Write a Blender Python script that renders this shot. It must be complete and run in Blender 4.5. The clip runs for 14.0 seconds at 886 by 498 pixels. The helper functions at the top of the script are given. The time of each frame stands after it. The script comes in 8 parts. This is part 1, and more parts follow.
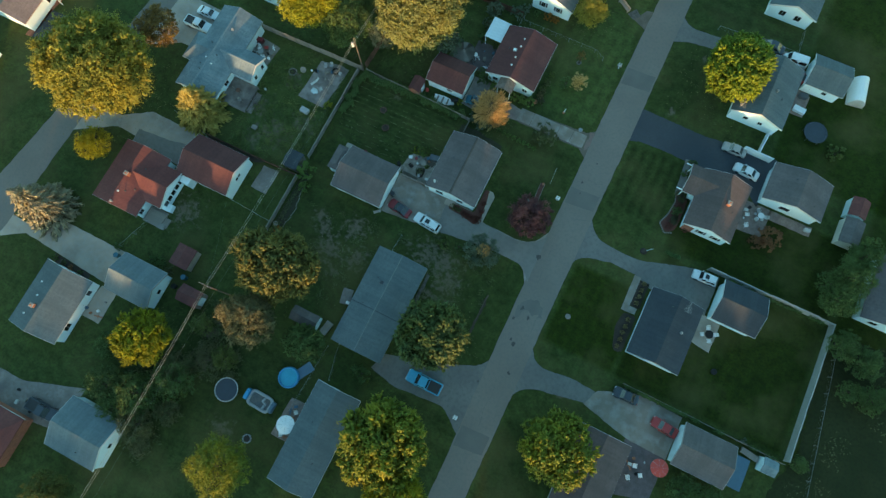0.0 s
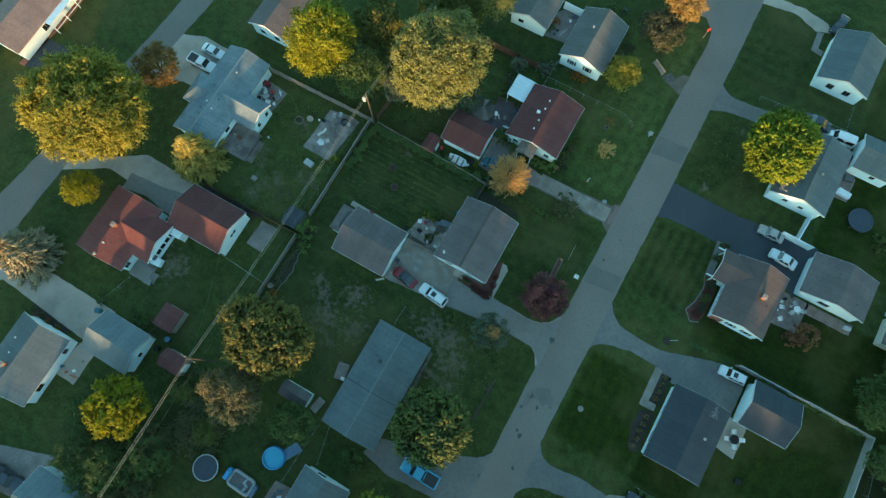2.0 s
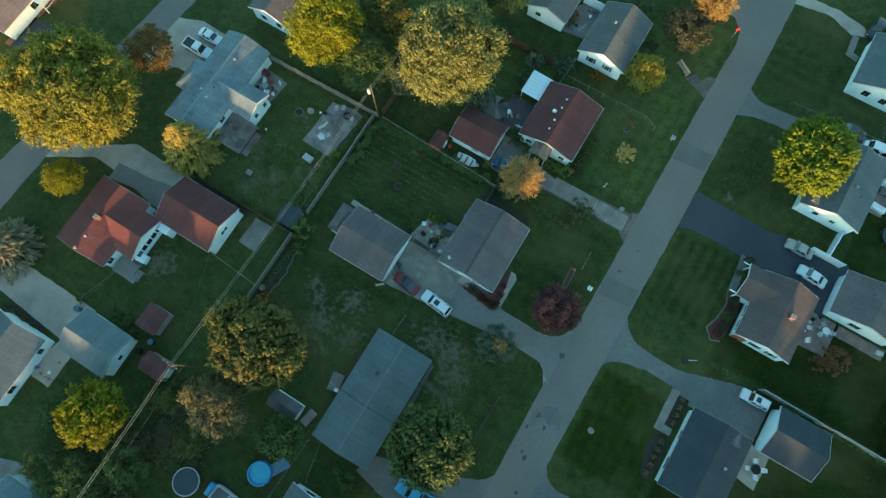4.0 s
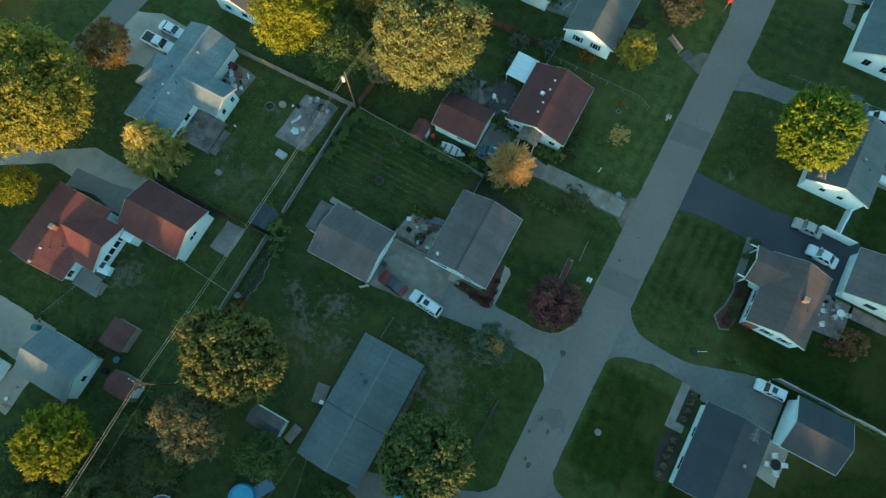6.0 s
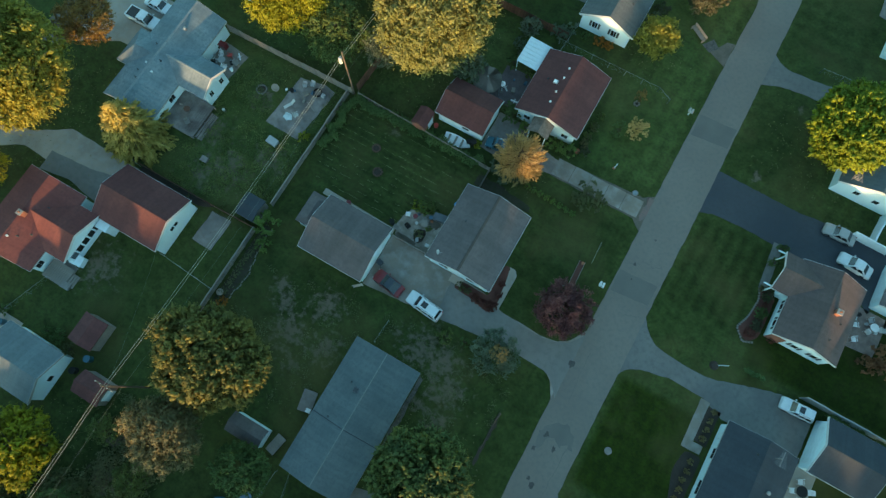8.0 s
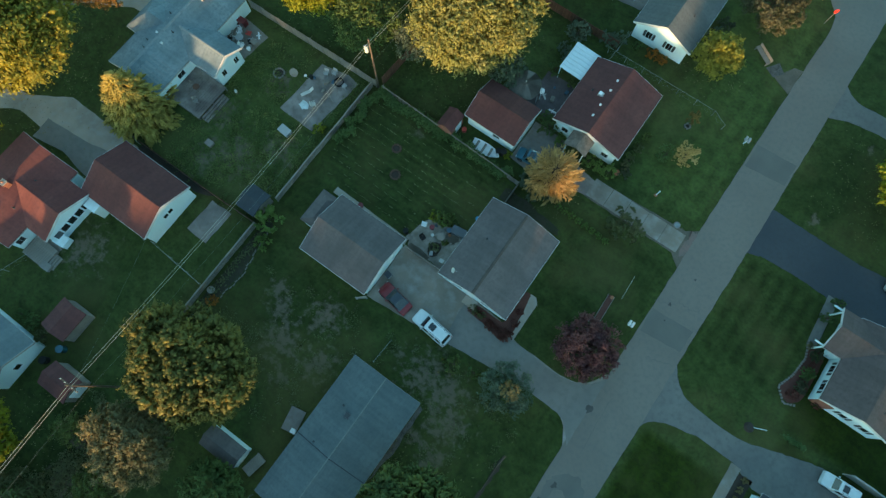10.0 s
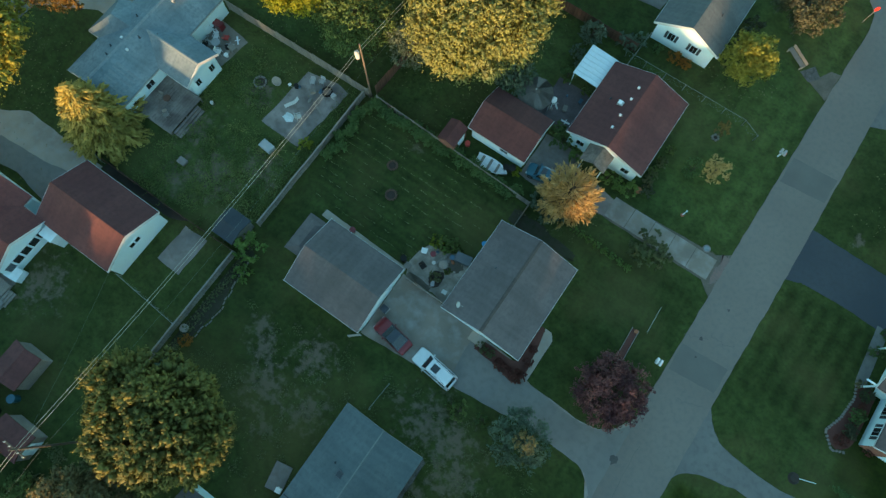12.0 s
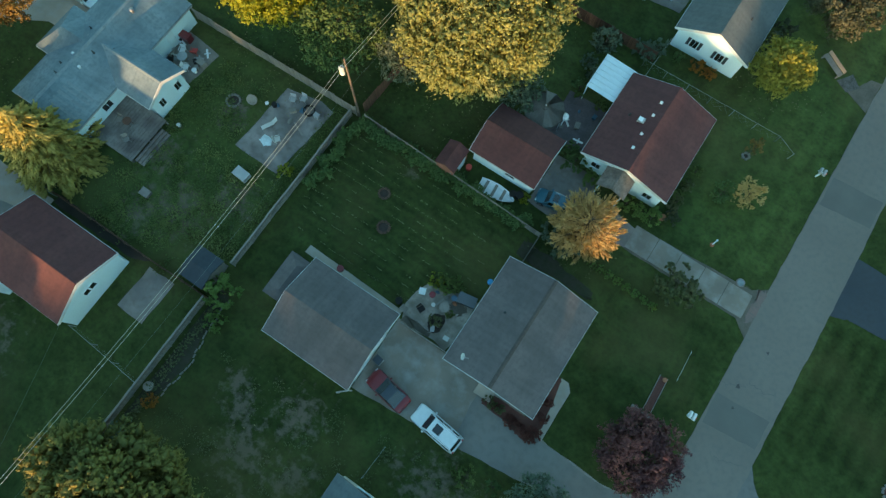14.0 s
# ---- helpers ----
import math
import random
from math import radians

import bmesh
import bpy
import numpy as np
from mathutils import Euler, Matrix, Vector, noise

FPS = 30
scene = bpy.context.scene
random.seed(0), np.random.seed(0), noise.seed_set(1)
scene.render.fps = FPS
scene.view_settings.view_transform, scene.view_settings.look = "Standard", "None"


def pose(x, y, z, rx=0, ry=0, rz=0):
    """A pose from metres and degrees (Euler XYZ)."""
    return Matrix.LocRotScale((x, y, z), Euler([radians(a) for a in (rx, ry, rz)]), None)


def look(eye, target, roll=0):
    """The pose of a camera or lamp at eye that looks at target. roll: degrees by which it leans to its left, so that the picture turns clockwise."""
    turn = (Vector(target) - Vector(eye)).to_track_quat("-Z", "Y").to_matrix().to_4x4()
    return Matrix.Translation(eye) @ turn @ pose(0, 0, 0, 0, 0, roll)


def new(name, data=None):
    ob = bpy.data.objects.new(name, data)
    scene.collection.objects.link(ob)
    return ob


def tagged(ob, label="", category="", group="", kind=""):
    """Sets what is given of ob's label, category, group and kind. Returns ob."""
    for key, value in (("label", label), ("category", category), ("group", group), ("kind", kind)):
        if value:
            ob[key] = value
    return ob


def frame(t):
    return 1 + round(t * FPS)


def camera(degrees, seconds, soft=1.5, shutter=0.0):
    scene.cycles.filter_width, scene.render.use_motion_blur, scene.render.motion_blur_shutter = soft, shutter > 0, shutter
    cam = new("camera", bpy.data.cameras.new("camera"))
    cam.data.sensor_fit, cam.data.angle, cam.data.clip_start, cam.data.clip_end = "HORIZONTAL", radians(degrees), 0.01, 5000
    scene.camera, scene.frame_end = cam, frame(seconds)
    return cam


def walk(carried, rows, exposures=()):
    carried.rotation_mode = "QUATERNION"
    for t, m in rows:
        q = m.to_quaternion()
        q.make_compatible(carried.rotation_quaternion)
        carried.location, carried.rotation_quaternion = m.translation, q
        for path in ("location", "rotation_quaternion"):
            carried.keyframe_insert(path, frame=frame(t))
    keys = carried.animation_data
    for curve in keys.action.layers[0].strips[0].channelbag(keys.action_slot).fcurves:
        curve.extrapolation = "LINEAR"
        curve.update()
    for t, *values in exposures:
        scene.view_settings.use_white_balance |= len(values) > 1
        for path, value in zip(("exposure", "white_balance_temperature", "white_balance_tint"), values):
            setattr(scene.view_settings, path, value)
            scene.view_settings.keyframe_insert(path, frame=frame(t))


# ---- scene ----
cam = camera(74.0, 14.0, 1.36)
PATH = [
    (0.0, -4.147, -32.176, 91.021, 12.976, 1.674, 26.281),
    (0.5, -5.731, -28.919, 90.260, 13.098, 1.823, 26.437),
    (1.0, -7.534, -25.942, 89.234, 13.302, 1.789, 27.851),
    (1.5, -9.081, -23.569, 87.921, 13.406, 1.593, 28.544),
    (2.0, -9.988, -21.907, 86.489, 13.471, 1.522, 29.575),
    (2.5, -10.777, -21.048, 85.068, 13.516, 1.311, 31.035),
    (5.0, -11.668, -20.626, 78.277, 13.847, 0.842, 31.302),
    (5.5, -11.593, -20.883, 76.750, 14.178, 0.688, 29.775),
    (6.0, -11.737, -20.644, 75.413, 14.087, 0.625, 28.545),
    (6.5, -11.865, -20.534, 73.982, 14.083, 0.507, 27.419),
    (7.0, -11.877, -20.544, 72.461, 14.325, 0.442, 26.828),
    (7.5, -12.114, -20.065, 71.085, 14.206, 0.423, 28.194),
    (8.0, -12.402, -19.649, 69.626, 14.140, 0.349, 29.926),
    (10.5, -15.161, -16.374, 61.929, 14.187, 0.250, 35.998),
    (11.0, -15.827, -15.906, 60.273, 14.539, 0.104, 35.738),
    (11.5, -16.674, -15.004, 58.797, 14.614, 0.010, 35.012),
    (12.0, -17.803, -13.757, 57.326, 14.264, -0.123, 34.919),
    (12.5, -18.746, -12.760, 55.766, 14.267, -0.205, 34.357),
    (13.0, -19.743, -11.599, 54.337, 14.215, -0.297, 34.416),
    (13.5, -20.444, -10.715, 52.844, 14.413, -0.364, 34.641),
    (14.0, -21.197, -9.934, 51.385, 14.320, -0.551, 33.796),
]
walk(cam, [(t, pose(x, y, z, rx, ry, rz)) for t, x, y, z, rx, ry, rz in PATH], [(0.0, 3.12, 9150, -17), (1.5, 3.28, 9150, -17), (2.5, 3.31, 9150, -17), (5.0, 3.22, 9250, -17), (8.0, 3.19, 9250, -17), (14.0, 3.26, 9300, -17)])

# ---- sky and sun ----
SUN_EL, SUN_AZ = 3.6, 161.0
world = bpy.data.worlds.new("sky")
scene.world = world
world.use_nodes = True
sky = world.node_tree.nodes.new("ShaderNodeTexSky")
sky.sky_type, sky.sun_disc = "NISHITA", False
sky.sun_elevation, sky.sun_rotation = radians(SUN_EL), radians(SUN_AZ)
sky.air_density, sky.dust_density, sky.ozone_density = 1.0, 0.7, 3.0
back = world.node_tree.nodes["Background"]
world.node_tree.links.new(sky.outputs["Color"], back.inputs["Color"])
back.inputs["Strength"].default_value = 0.15
sun = new("sun", bpy.data.lights.new("sun", "SUN"))
sun.data.energy, sun.data.angle, sun.data.color = 1.4, radians(0.9), (1.0, 0.56, 0.385)
sun.matrix_world = look((60 * math.sin(radians(SUN_AZ)), 60 * math.cos(radians(SUN_AZ)), 60 * math.tan(radians(SUN_EL))), (0, 0, 0))

# ---- materials ----
def surf(name, c1, c2, s1=0.4, s2=14.0, rough=0.85, bump=0.3, metal=0.0, c3=None, amount=0.5, island=0.0, world_space=False, gloss=0.35, dist=0.02):
    """A surface of two colours mixed by broad noise, with fine grain of its own and relief."""
    m = bpy.data.materials.new(name)
    m.use_nodes = True
    nt = m.node_tree
    N, L = nt.nodes, nt.links
    bsdf = N["Principled BSDF"]
    bsdf.inputs["Roughness"].default_value, bsdf.inputs["Metallic"].default_value = rough, metal
    bsdf.inputs["Specular IOR Level"].default_value = gloss
    if world_space:
        co = N.new("ShaderNodeNewGeometry").outputs["Position"]
    else:
        co = N.new("ShaderNodeTexCoord").outputs["Object"]
    broad = N.new("ShaderNodeTexNoise")
    broad.inputs["Scale"].default_value, broad.inputs["Detail"].default_value = s1, 5
    fine = N.new("ShaderNodeTexNoise")
    fine.inputs["Scale"].default_value, fine.inputs["Detail"].default_value = s2, 6
    for n in (broad, fine):
        L.new(co, n.inputs["Vector"])
    ramp = N.new("ShaderNodeMapRange")
    ramp.inputs["From Min"].default_value, ramp.inputs["From Max"].default_value = 0.35, 0.65
    L.new(broad.outputs["Fac"], ramp.inputs["Value"])
    mix = N.new("ShaderNodeMix")
    mix.data_type = "RGBA"
    mix.inputs["A"].default_value, mix.inputs["B"].default_value = (*c1, 1), (*c2, 1)
    L.new(ramp.outputs["Result"], mix.inputs["Factor"])
    out = mix.outputs["Result"]
    c3 = c3 or tuple(0.5 * (a + b) * 0.6 for a, b in zip(c1, c2))
    grain = N.new("ShaderNodeMapRange")
    grain.inputs["From Min"].default_value, grain.inputs["From Max"].default_value, grain.inputs["To Max"].default_value = 0.45, 0.7, amount
    L.new(fine.outputs["Fac"], grain.inputs["Value"])
    mix2 = N.new("ShaderNodeMix")
    mix2.data_type = "RGBA"
    mix2.inputs["B"].default_value = (*c3, 1)
    L.new(out, mix2.inputs["A"])
    L.new(grain.outputs["Result"], mix2.inputs["Factor"])
    out = mix2.outputs["Result"]
    if island:
        vary = N.new("ShaderNodeHueSaturation")
        geo = N.new("ShaderNodeNewGeometry")
        span = N.new("ShaderNodeMapRange")
        span.inputs["To Min"].default_value, span.inputs["To Max"].default_value = 1 - island, 1 + island
        L.new(geo.outputs["Random Per Island"], span.inputs["Value"])
        L.new(span.outputs["Result"], vary.inputs["Value"])
        L.new(out, vary.inputs["Color"])
        out = vary.outputs["Color"]
    L.new(out, bsdf.inputs["Base Color"])
    if bump:
        b = N.new("ShaderNodeBump")
        b.inputs["Strength"].default_value, b.inputs["Distance"].default_value = bump, dist
        L.new(fine.outputs["Fac"], b.inputs["Height"])
        L.new(b.outputs["Normal"], bsdf.inputs["Normal"])
    return m


def shingles(name, c1, c2, streak):
    """Asphalt shingles in courses: object x runs along the ridge, z climbs the slope."""
    m = surf(name, c1, c2, 0.35, 3.2, 0.9, 0.0, c3=streak, amount=0.55)
    nt = m.node_tree
    N, L = nt.nodes, nt.links
    bsdf = N["Principled BSDF"]
    co = N.new("ShaderNodeTexCoord").outputs["Object"]
    sep, com = N.new("ShaderNodeSeparateXYZ"), N.new("ShaderNodeCombineXYZ")
    k = N.new("ShaderNodeMath")
    k.operation = "MULTIPLY"
    k.inputs[1].default_value = 3.0
    L.new(co, sep.inputs[0])
    L.new(sep.outputs["X"], com.inputs["X"])
    L.new(sep.outputs["Z"], k.inputs[0])
    L.new(k.outputs[0], com.inputs["Y"])
    brick = N.new("ShaderNodeTexBrick")
    brick.inputs["Scale"].default_value = 1.0
    brick.inputs["Brick Width"].default_value, brick.inputs["Row Height"].default_value = 0.9, 0.3
    brick.inputs["Mortar Size"].default_value, brick.inputs["Bias"].default_value = 0.012, 0.0
    brick.inputs["Color1"].default_value, brick.inputs["Color2"].default_value, brick.inputs["Mortar"].default_value = (0.95, 0.95, 0.95, 1), (1.04, 1.03, 1.02, 1), (0.91, 0.91, 0.91, 1)
    L.new(com.outputs[0], brick.inputs["Vector"])
    old = bsdf.inputs["Base Color"].links[0].from_socket
    mul = N.new("ShaderNodeMix")
    mul.data_type, mul.blend_type = "RGBA", "MULTIPLY"
    mul.inputs["Factor"].default_value = 0.8
    L.new(old, mul.inputs["A"])
    L.new(brick.outputs["Color"], mul.inputs["B"])
    # rain streaks that run down the slope
    st = N.new("ShaderNodeTexNoise")
    mp = N.new("ShaderNodeMapping")
    mp.inputs["Scale"].default_value = (2.2, 0.16, 0.16)
    L.new(co, mp.inputs["Vector"])
    L.new(mp.outputs[0], st.inputs["Vector"])
    st.inputs["Scale"].default_value = 1.0
    sr = N.new("ShaderNodeMapRange")
    sr.inputs["From Min"].default_value, sr.inputs["From Max"].default_value, sr.inputs["To Min"].default_value, sr.inputs["To Max"].default_value = 0.4, 0.65, 0.94, 1.06
    L.new(st.outputs["Fac"], sr.inputs["Value"])
    hs = N.new("ShaderNodeHueSaturation")
    L.new(mul.outputs["Result"], hs.inputs["Color"])
    L.new(sr.outputs["Result"], hs.inputs["Value"])
    L.new(hs.outputs["Color"], bsdf.inputs["Base Color"])
    b = N.new("ShaderNodeBump")
    b.inputs["Strength"].default_value, b.inputs["Distance"].default_value = 0.35, 0.012
    L.new(brick.outputs["Fac"], b.inputs["Height"])
    b.invert = True
    L.new(b.outputs["Normal"], bsdf.inputs["Normal"])
    return m


def siding(name, c1, c2):
    """Lap siding: boards that step with the height."""
    m = surf(name, c1, c2, 0.6, 6.0, 0.6, 0.0, amount=0.12)
    N, L = m.node_tree.nodes, m.node_tree.links
    w = N.new("ShaderNodeTexWave")
    w.bands_direction, w.wave_profile = "Z", "SAW"
    w.inputs["Scale"].default_value = 1.6
    L.new(N.new("ShaderNodeTexCoord").outputs["Object"], w.inputs["Vector"])
    b = N.new("ShaderNodeBump")
    b.inputs["Strength"].default_value, b.inputs["Distance"].default_value = 0.6, 0.02
    L.new(w.outputs["Fac"], b.inputs["Height"])
    L.new(b.outputs["Normal"], N["Principled BSDF"].inputs["Normal"])
    return m


def foliage(name, stops, rough=0.6, thin=0.25):
    """Leaves whose colour differs from leaf to leaf along the given stops, and in drifts over the crown."""
    m = bpy.data.materials.new(name)
    m.use_nodes = True
    N, L = m.node_tree.nodes, m.node_tree.links
    bsdf = N["Principled BSDF"]
    bsdf.inputs["Roughness"].default_value = rough
    bsdf.inputs["Specular IOR Level"].default_value = 0.25
    geo = N.new("ShaderNodeNewGeometry")
    drift = N.new("ShaderNodeTexNoise")
    drift.inputs["Scale"].default_value, drift.inputs["Detail"].default_value = 0.45, 3
    L.new(N.new("ShaderNodeTexCoord").outputs["Object"], drift.inputs["Vector"])
    add = N.new("ShaderNodeMath")
    add.operation = "MULTIPLY_ADD"
    add.inputs[1].default_value, add.inputs[2].default_value = 0.14, -0.31
    L.new(geo.outputs["Random Per Island"], add.inputs[0])
    add2 = N.new("ShaderNodeMath")
    add2.operation = "MULTIPLY_ADD"
    add2.inputs[1].default_value = 1.45
    L.new(drift.outputs["Fac"], add2.inputs[0])
    L.new(add.outputs[0], add2.inputs[2])
    ramp = N.new("ShaderNodeValToRGB")
    el = ramp.color_ramp.elements
    for i, c in enumerate(stops):
        e = el[i] if i < 2 else el.new(1.0)
        e.color = (*c, 1)
    for i in range(len(stops)):
        el[i].position = i / (len(stops) - 1)
    for i, c in enumerate(stops):
        el[i].color = (*c, 1)
    L.new(add2.outputs[0], ramp.inputs["Fac"])
    L.new(ramp.outputs["Color"], bsdf.inputs["Base Color"])
    trans = N.new("ShaderNodeBsdfTranslucent")
    L.new(ramp.outputs["Color"], trans.inputs["Color"])
    mixs = N.new("ShaderNodeMixShader")
    mixs.inputs["Fac"].default_value = thin
    L.new(bsdf.outputs[0], mixs.inputs[1])
    L.new(trans.outputs[0], mixs.inputs[2])
    L.new(mixs.outputs[0], N["Material Output"].inputs["Surface"])
    return m


def plain(name, c, rough=0.5, metal=0.0, gloss=0.5):
    return surf(name, c, tuple(x * 0.88 for x in c), 1.5, 25.0, rough, 0.05, metal, amount=0.15, gloss=gloss)


def paint(name, c):
    m = plain(name, c, 0.3, 0.1)
    m.node_tree.nodes["Principled BSDF"].inputs["Coat Weight"].default_value = 0.5
    m.node_tree.nodes["Principled BSDF"].inputs["Coat Roughness"].default_value = 0.12
    return m


M = {}
M["grey_roof"] = shingles("grey shingles", (0.096, 0.087, 0.090), (0.124, 0.110, 0.113), (0.078, 0.070, 0.073))
M["blue_roof"] = shingles("slate blue shingles", (0.078, 0.106, 0.118), (0.097, 0.127, 0.139), (0.063, 0.087, 0.098))
M["dark_roof"] = shingles("dark blue shingles", (0.032, 0.042, 0.055), (0.041, 0.051, 0.063), (0.028, 0.036, 0.046))
M["pale_roof"] = shingles("pale blue grey shingles", (0.112, 0.162, 0.190), (0.185, 0.240, 0.262), (0.082, 0.118, 0.142))
M["paleridge"] = surf("pale ridge shingles", (0.20, 0.245, 0.265), (0.16, 0.20, 0.22), 0.8, 4.0, 0.9, 0.2)
M["westblue_roof"] = shingles("faded blue grey shingles", (0.105, 0.140, 0.157), (0.135, 0.170, 0.185), (0.085, 0.114, 0.130))
M["brown_roof"] = shingles("red brown shingles", (0.094, 0.034, 0.035), (0.114, 0.043, 0.042), (0.066, 0.026, 0.027))
M["red_roof"] = shingles("brick red shingles", (0.128, 0.040, 0.038), (0.152, 0.051, 0.047), (0.09, 0.031, 0.031))
M["tan_roof"] = shingles("weathered tan shingles", (0.090, 0.068, 0.067), (0.112, 0.083, 0.081), (0.068, 0.053, 0.052))
M["tealgrey_roof"] = shingles("dark teal grey shingles", (0.088, 0.098, 0.1), (0.11, 0.12, 0.122), (0.07, 0.078, 0.08))
M["stonebrown_roof"] = shingles("pinkish brown shingles", (0.2, 0.14, 0.125), (0.25, 0.175, 0.155), (0.15, 0.1, 0.09))
M["white"] = siding("white siding", (0.61, 0.775, 0.835), (0.575, 0.735, 0.79))
M["cream"] = siding("cream siding", (0.62, 0.58, 0.50), (0.55, 0.52, 0.46))
M["trim"] = plain("white trim", (0.63, 0.76, 0.815), 0.5)
M["greytrim"] = plain("grey trim", (0.33, 0.34, 0.35), 0.6)
M["gutter"] = plain("dulled white gutter paint", (0.56, 0.59, 0.61), 0.5)
M["darktrim"] = plain("slate trim", (0.14, 0.15, 0.155), 0.6)
M["brick"] = surf("brick wall", (0.28, 0.11, 0.075), (0.2, 0.085, 0.06), 2.0, 18.0, 0.9, 0.4)
M["glass"] = plain("dark window glass", (0.02, 0.025, 0.03), 0.08, 0.0, 0.9)
M["shutter"] = plain("dark shutter", (0.03, 0.04, 0.05), 0.6)
M["asphalt"] = surf("worn road asphalt", (0.150, 0.132, 0.120), (0.178, 0.157, 0.142), 0.10, 2.2, 0.95, 0.15, c3=(0.118, 0.116, 0.113), amount=0.45, world_space=True, dist=0.006)
M["patch"] = surf("asphalt repair", (0.112, 0.108, 0.101), (0.134, 0.128, 0.119), 0.35, 1.5, 0.95, 0.0, c3=(0.115, 0.112, 0.106), amount=0.4, world_space=True)
M["tar"] = surf("tar filled crack", (0.058, 0.055, 0.056), (0.08, 0.076, 0.074), 1.0, 8.0, 0.8, 0.2, world_space=True)
M["blacktop"] = surf("sealed blacktop", (0.036, 0.044, 0.056), (0.047, 0.055, 0.067), 0.2, 2.4, 0.85, 0.12, c3=(0.038, 0.042, 0.048), world_space=True, dist=0.006)
M["oldtop"] = surf("faded driveway asphalt", (0.12, 0.118, 0.118), (0.155, 0.15, 0.145), 0.25, 1.8, 0.95, 0.12, c3=(0.092, 0.09, 0.086), world_space=True, dist=0.006)
M["concrete"] = surf("weathered concrete", (0.37, 0.305, 0.255), (0.255, 0.217, 0.187), 0.3, 1.4, 0.9, 0.25, c3=(0.31, 0.305, 0.29), world_space=True)
M["greyslab"] = surf("old grey slab", (0.235, 0.205, 0.19), (0.135, 0.12, 0.115), 0.45, 2.2, 0.9, 0.2, c3=(0.15, 0.12, 0.11), amount=0.7, world_space=True)
M["earthpatio"] = surf("dirty stone patio", (0.34, 0.30, 0.265), (0.13, 0.108, 0.09), 0.55, 2.6, 0.92, 0.25, c3=(0.17, 0.145, 0.12), amount=0.75, world_space=True)
M["stainslab"] = surf("stained old slab", (0.26, 0.235, 0.225), (0.15, 0.133, 0.127), 0.4, 1.3, 0.9, 0.15, c3=(0.115, 0.095, 0.088), amount=0.75, world_space=True)
M["olddeck"] = surf("blotched deck wood", (0.20, 0.178, 0.165), (0.075, 0.062, 0.058), 0.55, 3.0, 0.85, 0.3, c3=(0.10, 0.085, 0.08), amount=0.6, world_space=True, island=0.25)
M["oldridge"] = surf("dark ridge shingles", (0.052, 0.044, 0.044), (0.075, 0.062, 0.06), 0.6, 4.0, 0.92, 0.2, c3=(0.095, 0.08, 0.078))
M["blueridge"] = surf("worn blue grey ridge", (0.12, 0.145, 0.15), (0.16, 0.185, 0.19), 0.5, 4.0, 0.9, 0.2)
M["rough"] = surf("rough dark grass", (0.020, 0.026, 0.010), (0.030, 0.035, 0.014), 0.2, 2.2, 0.95, 0.6, c3=(0.016, 0.018, 0.009), amount=0.7, world_space=True, gloss=0.15, dist=0.08)
M["paver"] = surf("patio pavers", (0.25, 0.19, 0.17), (0.17, 0.125, 0.115), 1.2, 3.0, 0.9, 0.3, world_space=True)
M["gravel"] = surf("gravel", (0.24, 0.205, 0.18), (0.16, 0.14, 0.12), 0.6, 12.0, 0.95, 0.6, world_space=True)
M["redpatch"] = surf("reddish worn gravel", (0.20, 0.125, 0.115), (0.15, 0.12, 0.108), 0.9, 5.0, 0.95, 0.3, c3=(0.13, 0.11, 0.10), amount=0.7, world_space=True)
M["darkgravel"] = surf("dark stony soil", (0.10, 0.092, 0.088), (0.05, 0.046, 0.044), 2.2, 9.0, 0.95, 0.6, c3=(0.17, 0.165, 0.16), amount=0.5, world_space=True)
M["mulch"] = surf("dark mulch", (0.035, 0.028, 0.024), (0.055, 0.042, 0.035), 0.8, 12.0, 0.95, 0.7, world_space=True)
M["redmulch"] = surf("red mulch", (0.13, 0.05, 0.04), (0.09, 0.035, 0.03), 0.8, 12.0, 0.95, 0.7, world_space=True)
M["dirt"] = surf("bare earth", (0.14, 0.115, 0.095), (0.09, 0.08, 0.065), 0.6, 7.0, 0.95, 0.5, world_space=True)
M["darksoil"] = surf("damp brown soil", (0.052, 0.042, 0.032), (0.038, 0.040, 0.024), 0.7, 3.0, 0.95, 0.5, c3=(0.03, 0.036, 0.016), amount=0.8, world_space=True, dist=0.05)
M["oldwood"] = surf("grey weathered wood", (0.17, 0.15, 0.135), (0.23, 0.21, 0.19), 0.8, 9.0, 0.85, 0.3, island=0.25)
M["brownwood"] = surf("brown stained wood", (0.13, 0.065, 0.045), (0.09, 0.045, 0.032), 0.8, 9.0, 0.8, 0.3, island=0.25)
M["greydeck"] = surf("grey deck wood", (0.15, 0.142, 0.135), (0.22, 0.21, 0.20), 0.8, 9.0, 0.85, 0.3, island=0.3)
M["palewood"] = surf("pale fence wood", (0.23, 0.21, 0.185), (0.165, 0.15, 0.135), 0.6, 8.0, 0.8, 0.3, island=0.2)
M["vinyl"] = plain("grey white vinyl", (0.50, 0.50, 0.48), 0.5)
M["fencevinyl"] = surf("weathered grey vinyl", (0.33, 0.335, 0.32), (0.26, 0.265, 0.25), 0.5, 4.0, 0.6, 0.1)
M["brightred"] = paint("bright red car paint", (0.34, 0.03, 0.03))
M["pole"] = surf("utility pole wood", (0.085, 0.068, 0.056), (0.115, 0.092, 0.075), 0.7, 10.0, 0.85, 0.3)
M["bark"] = surf("bark", (0.07, 0.055, 0.042), (0.11, 0.085, 0.065), 1.5, 10.0, 0.95, 0.6)
M["steel"] = plain("galvanised steel", (0.30, 0.31, 0.32), 0.5, 0.6)
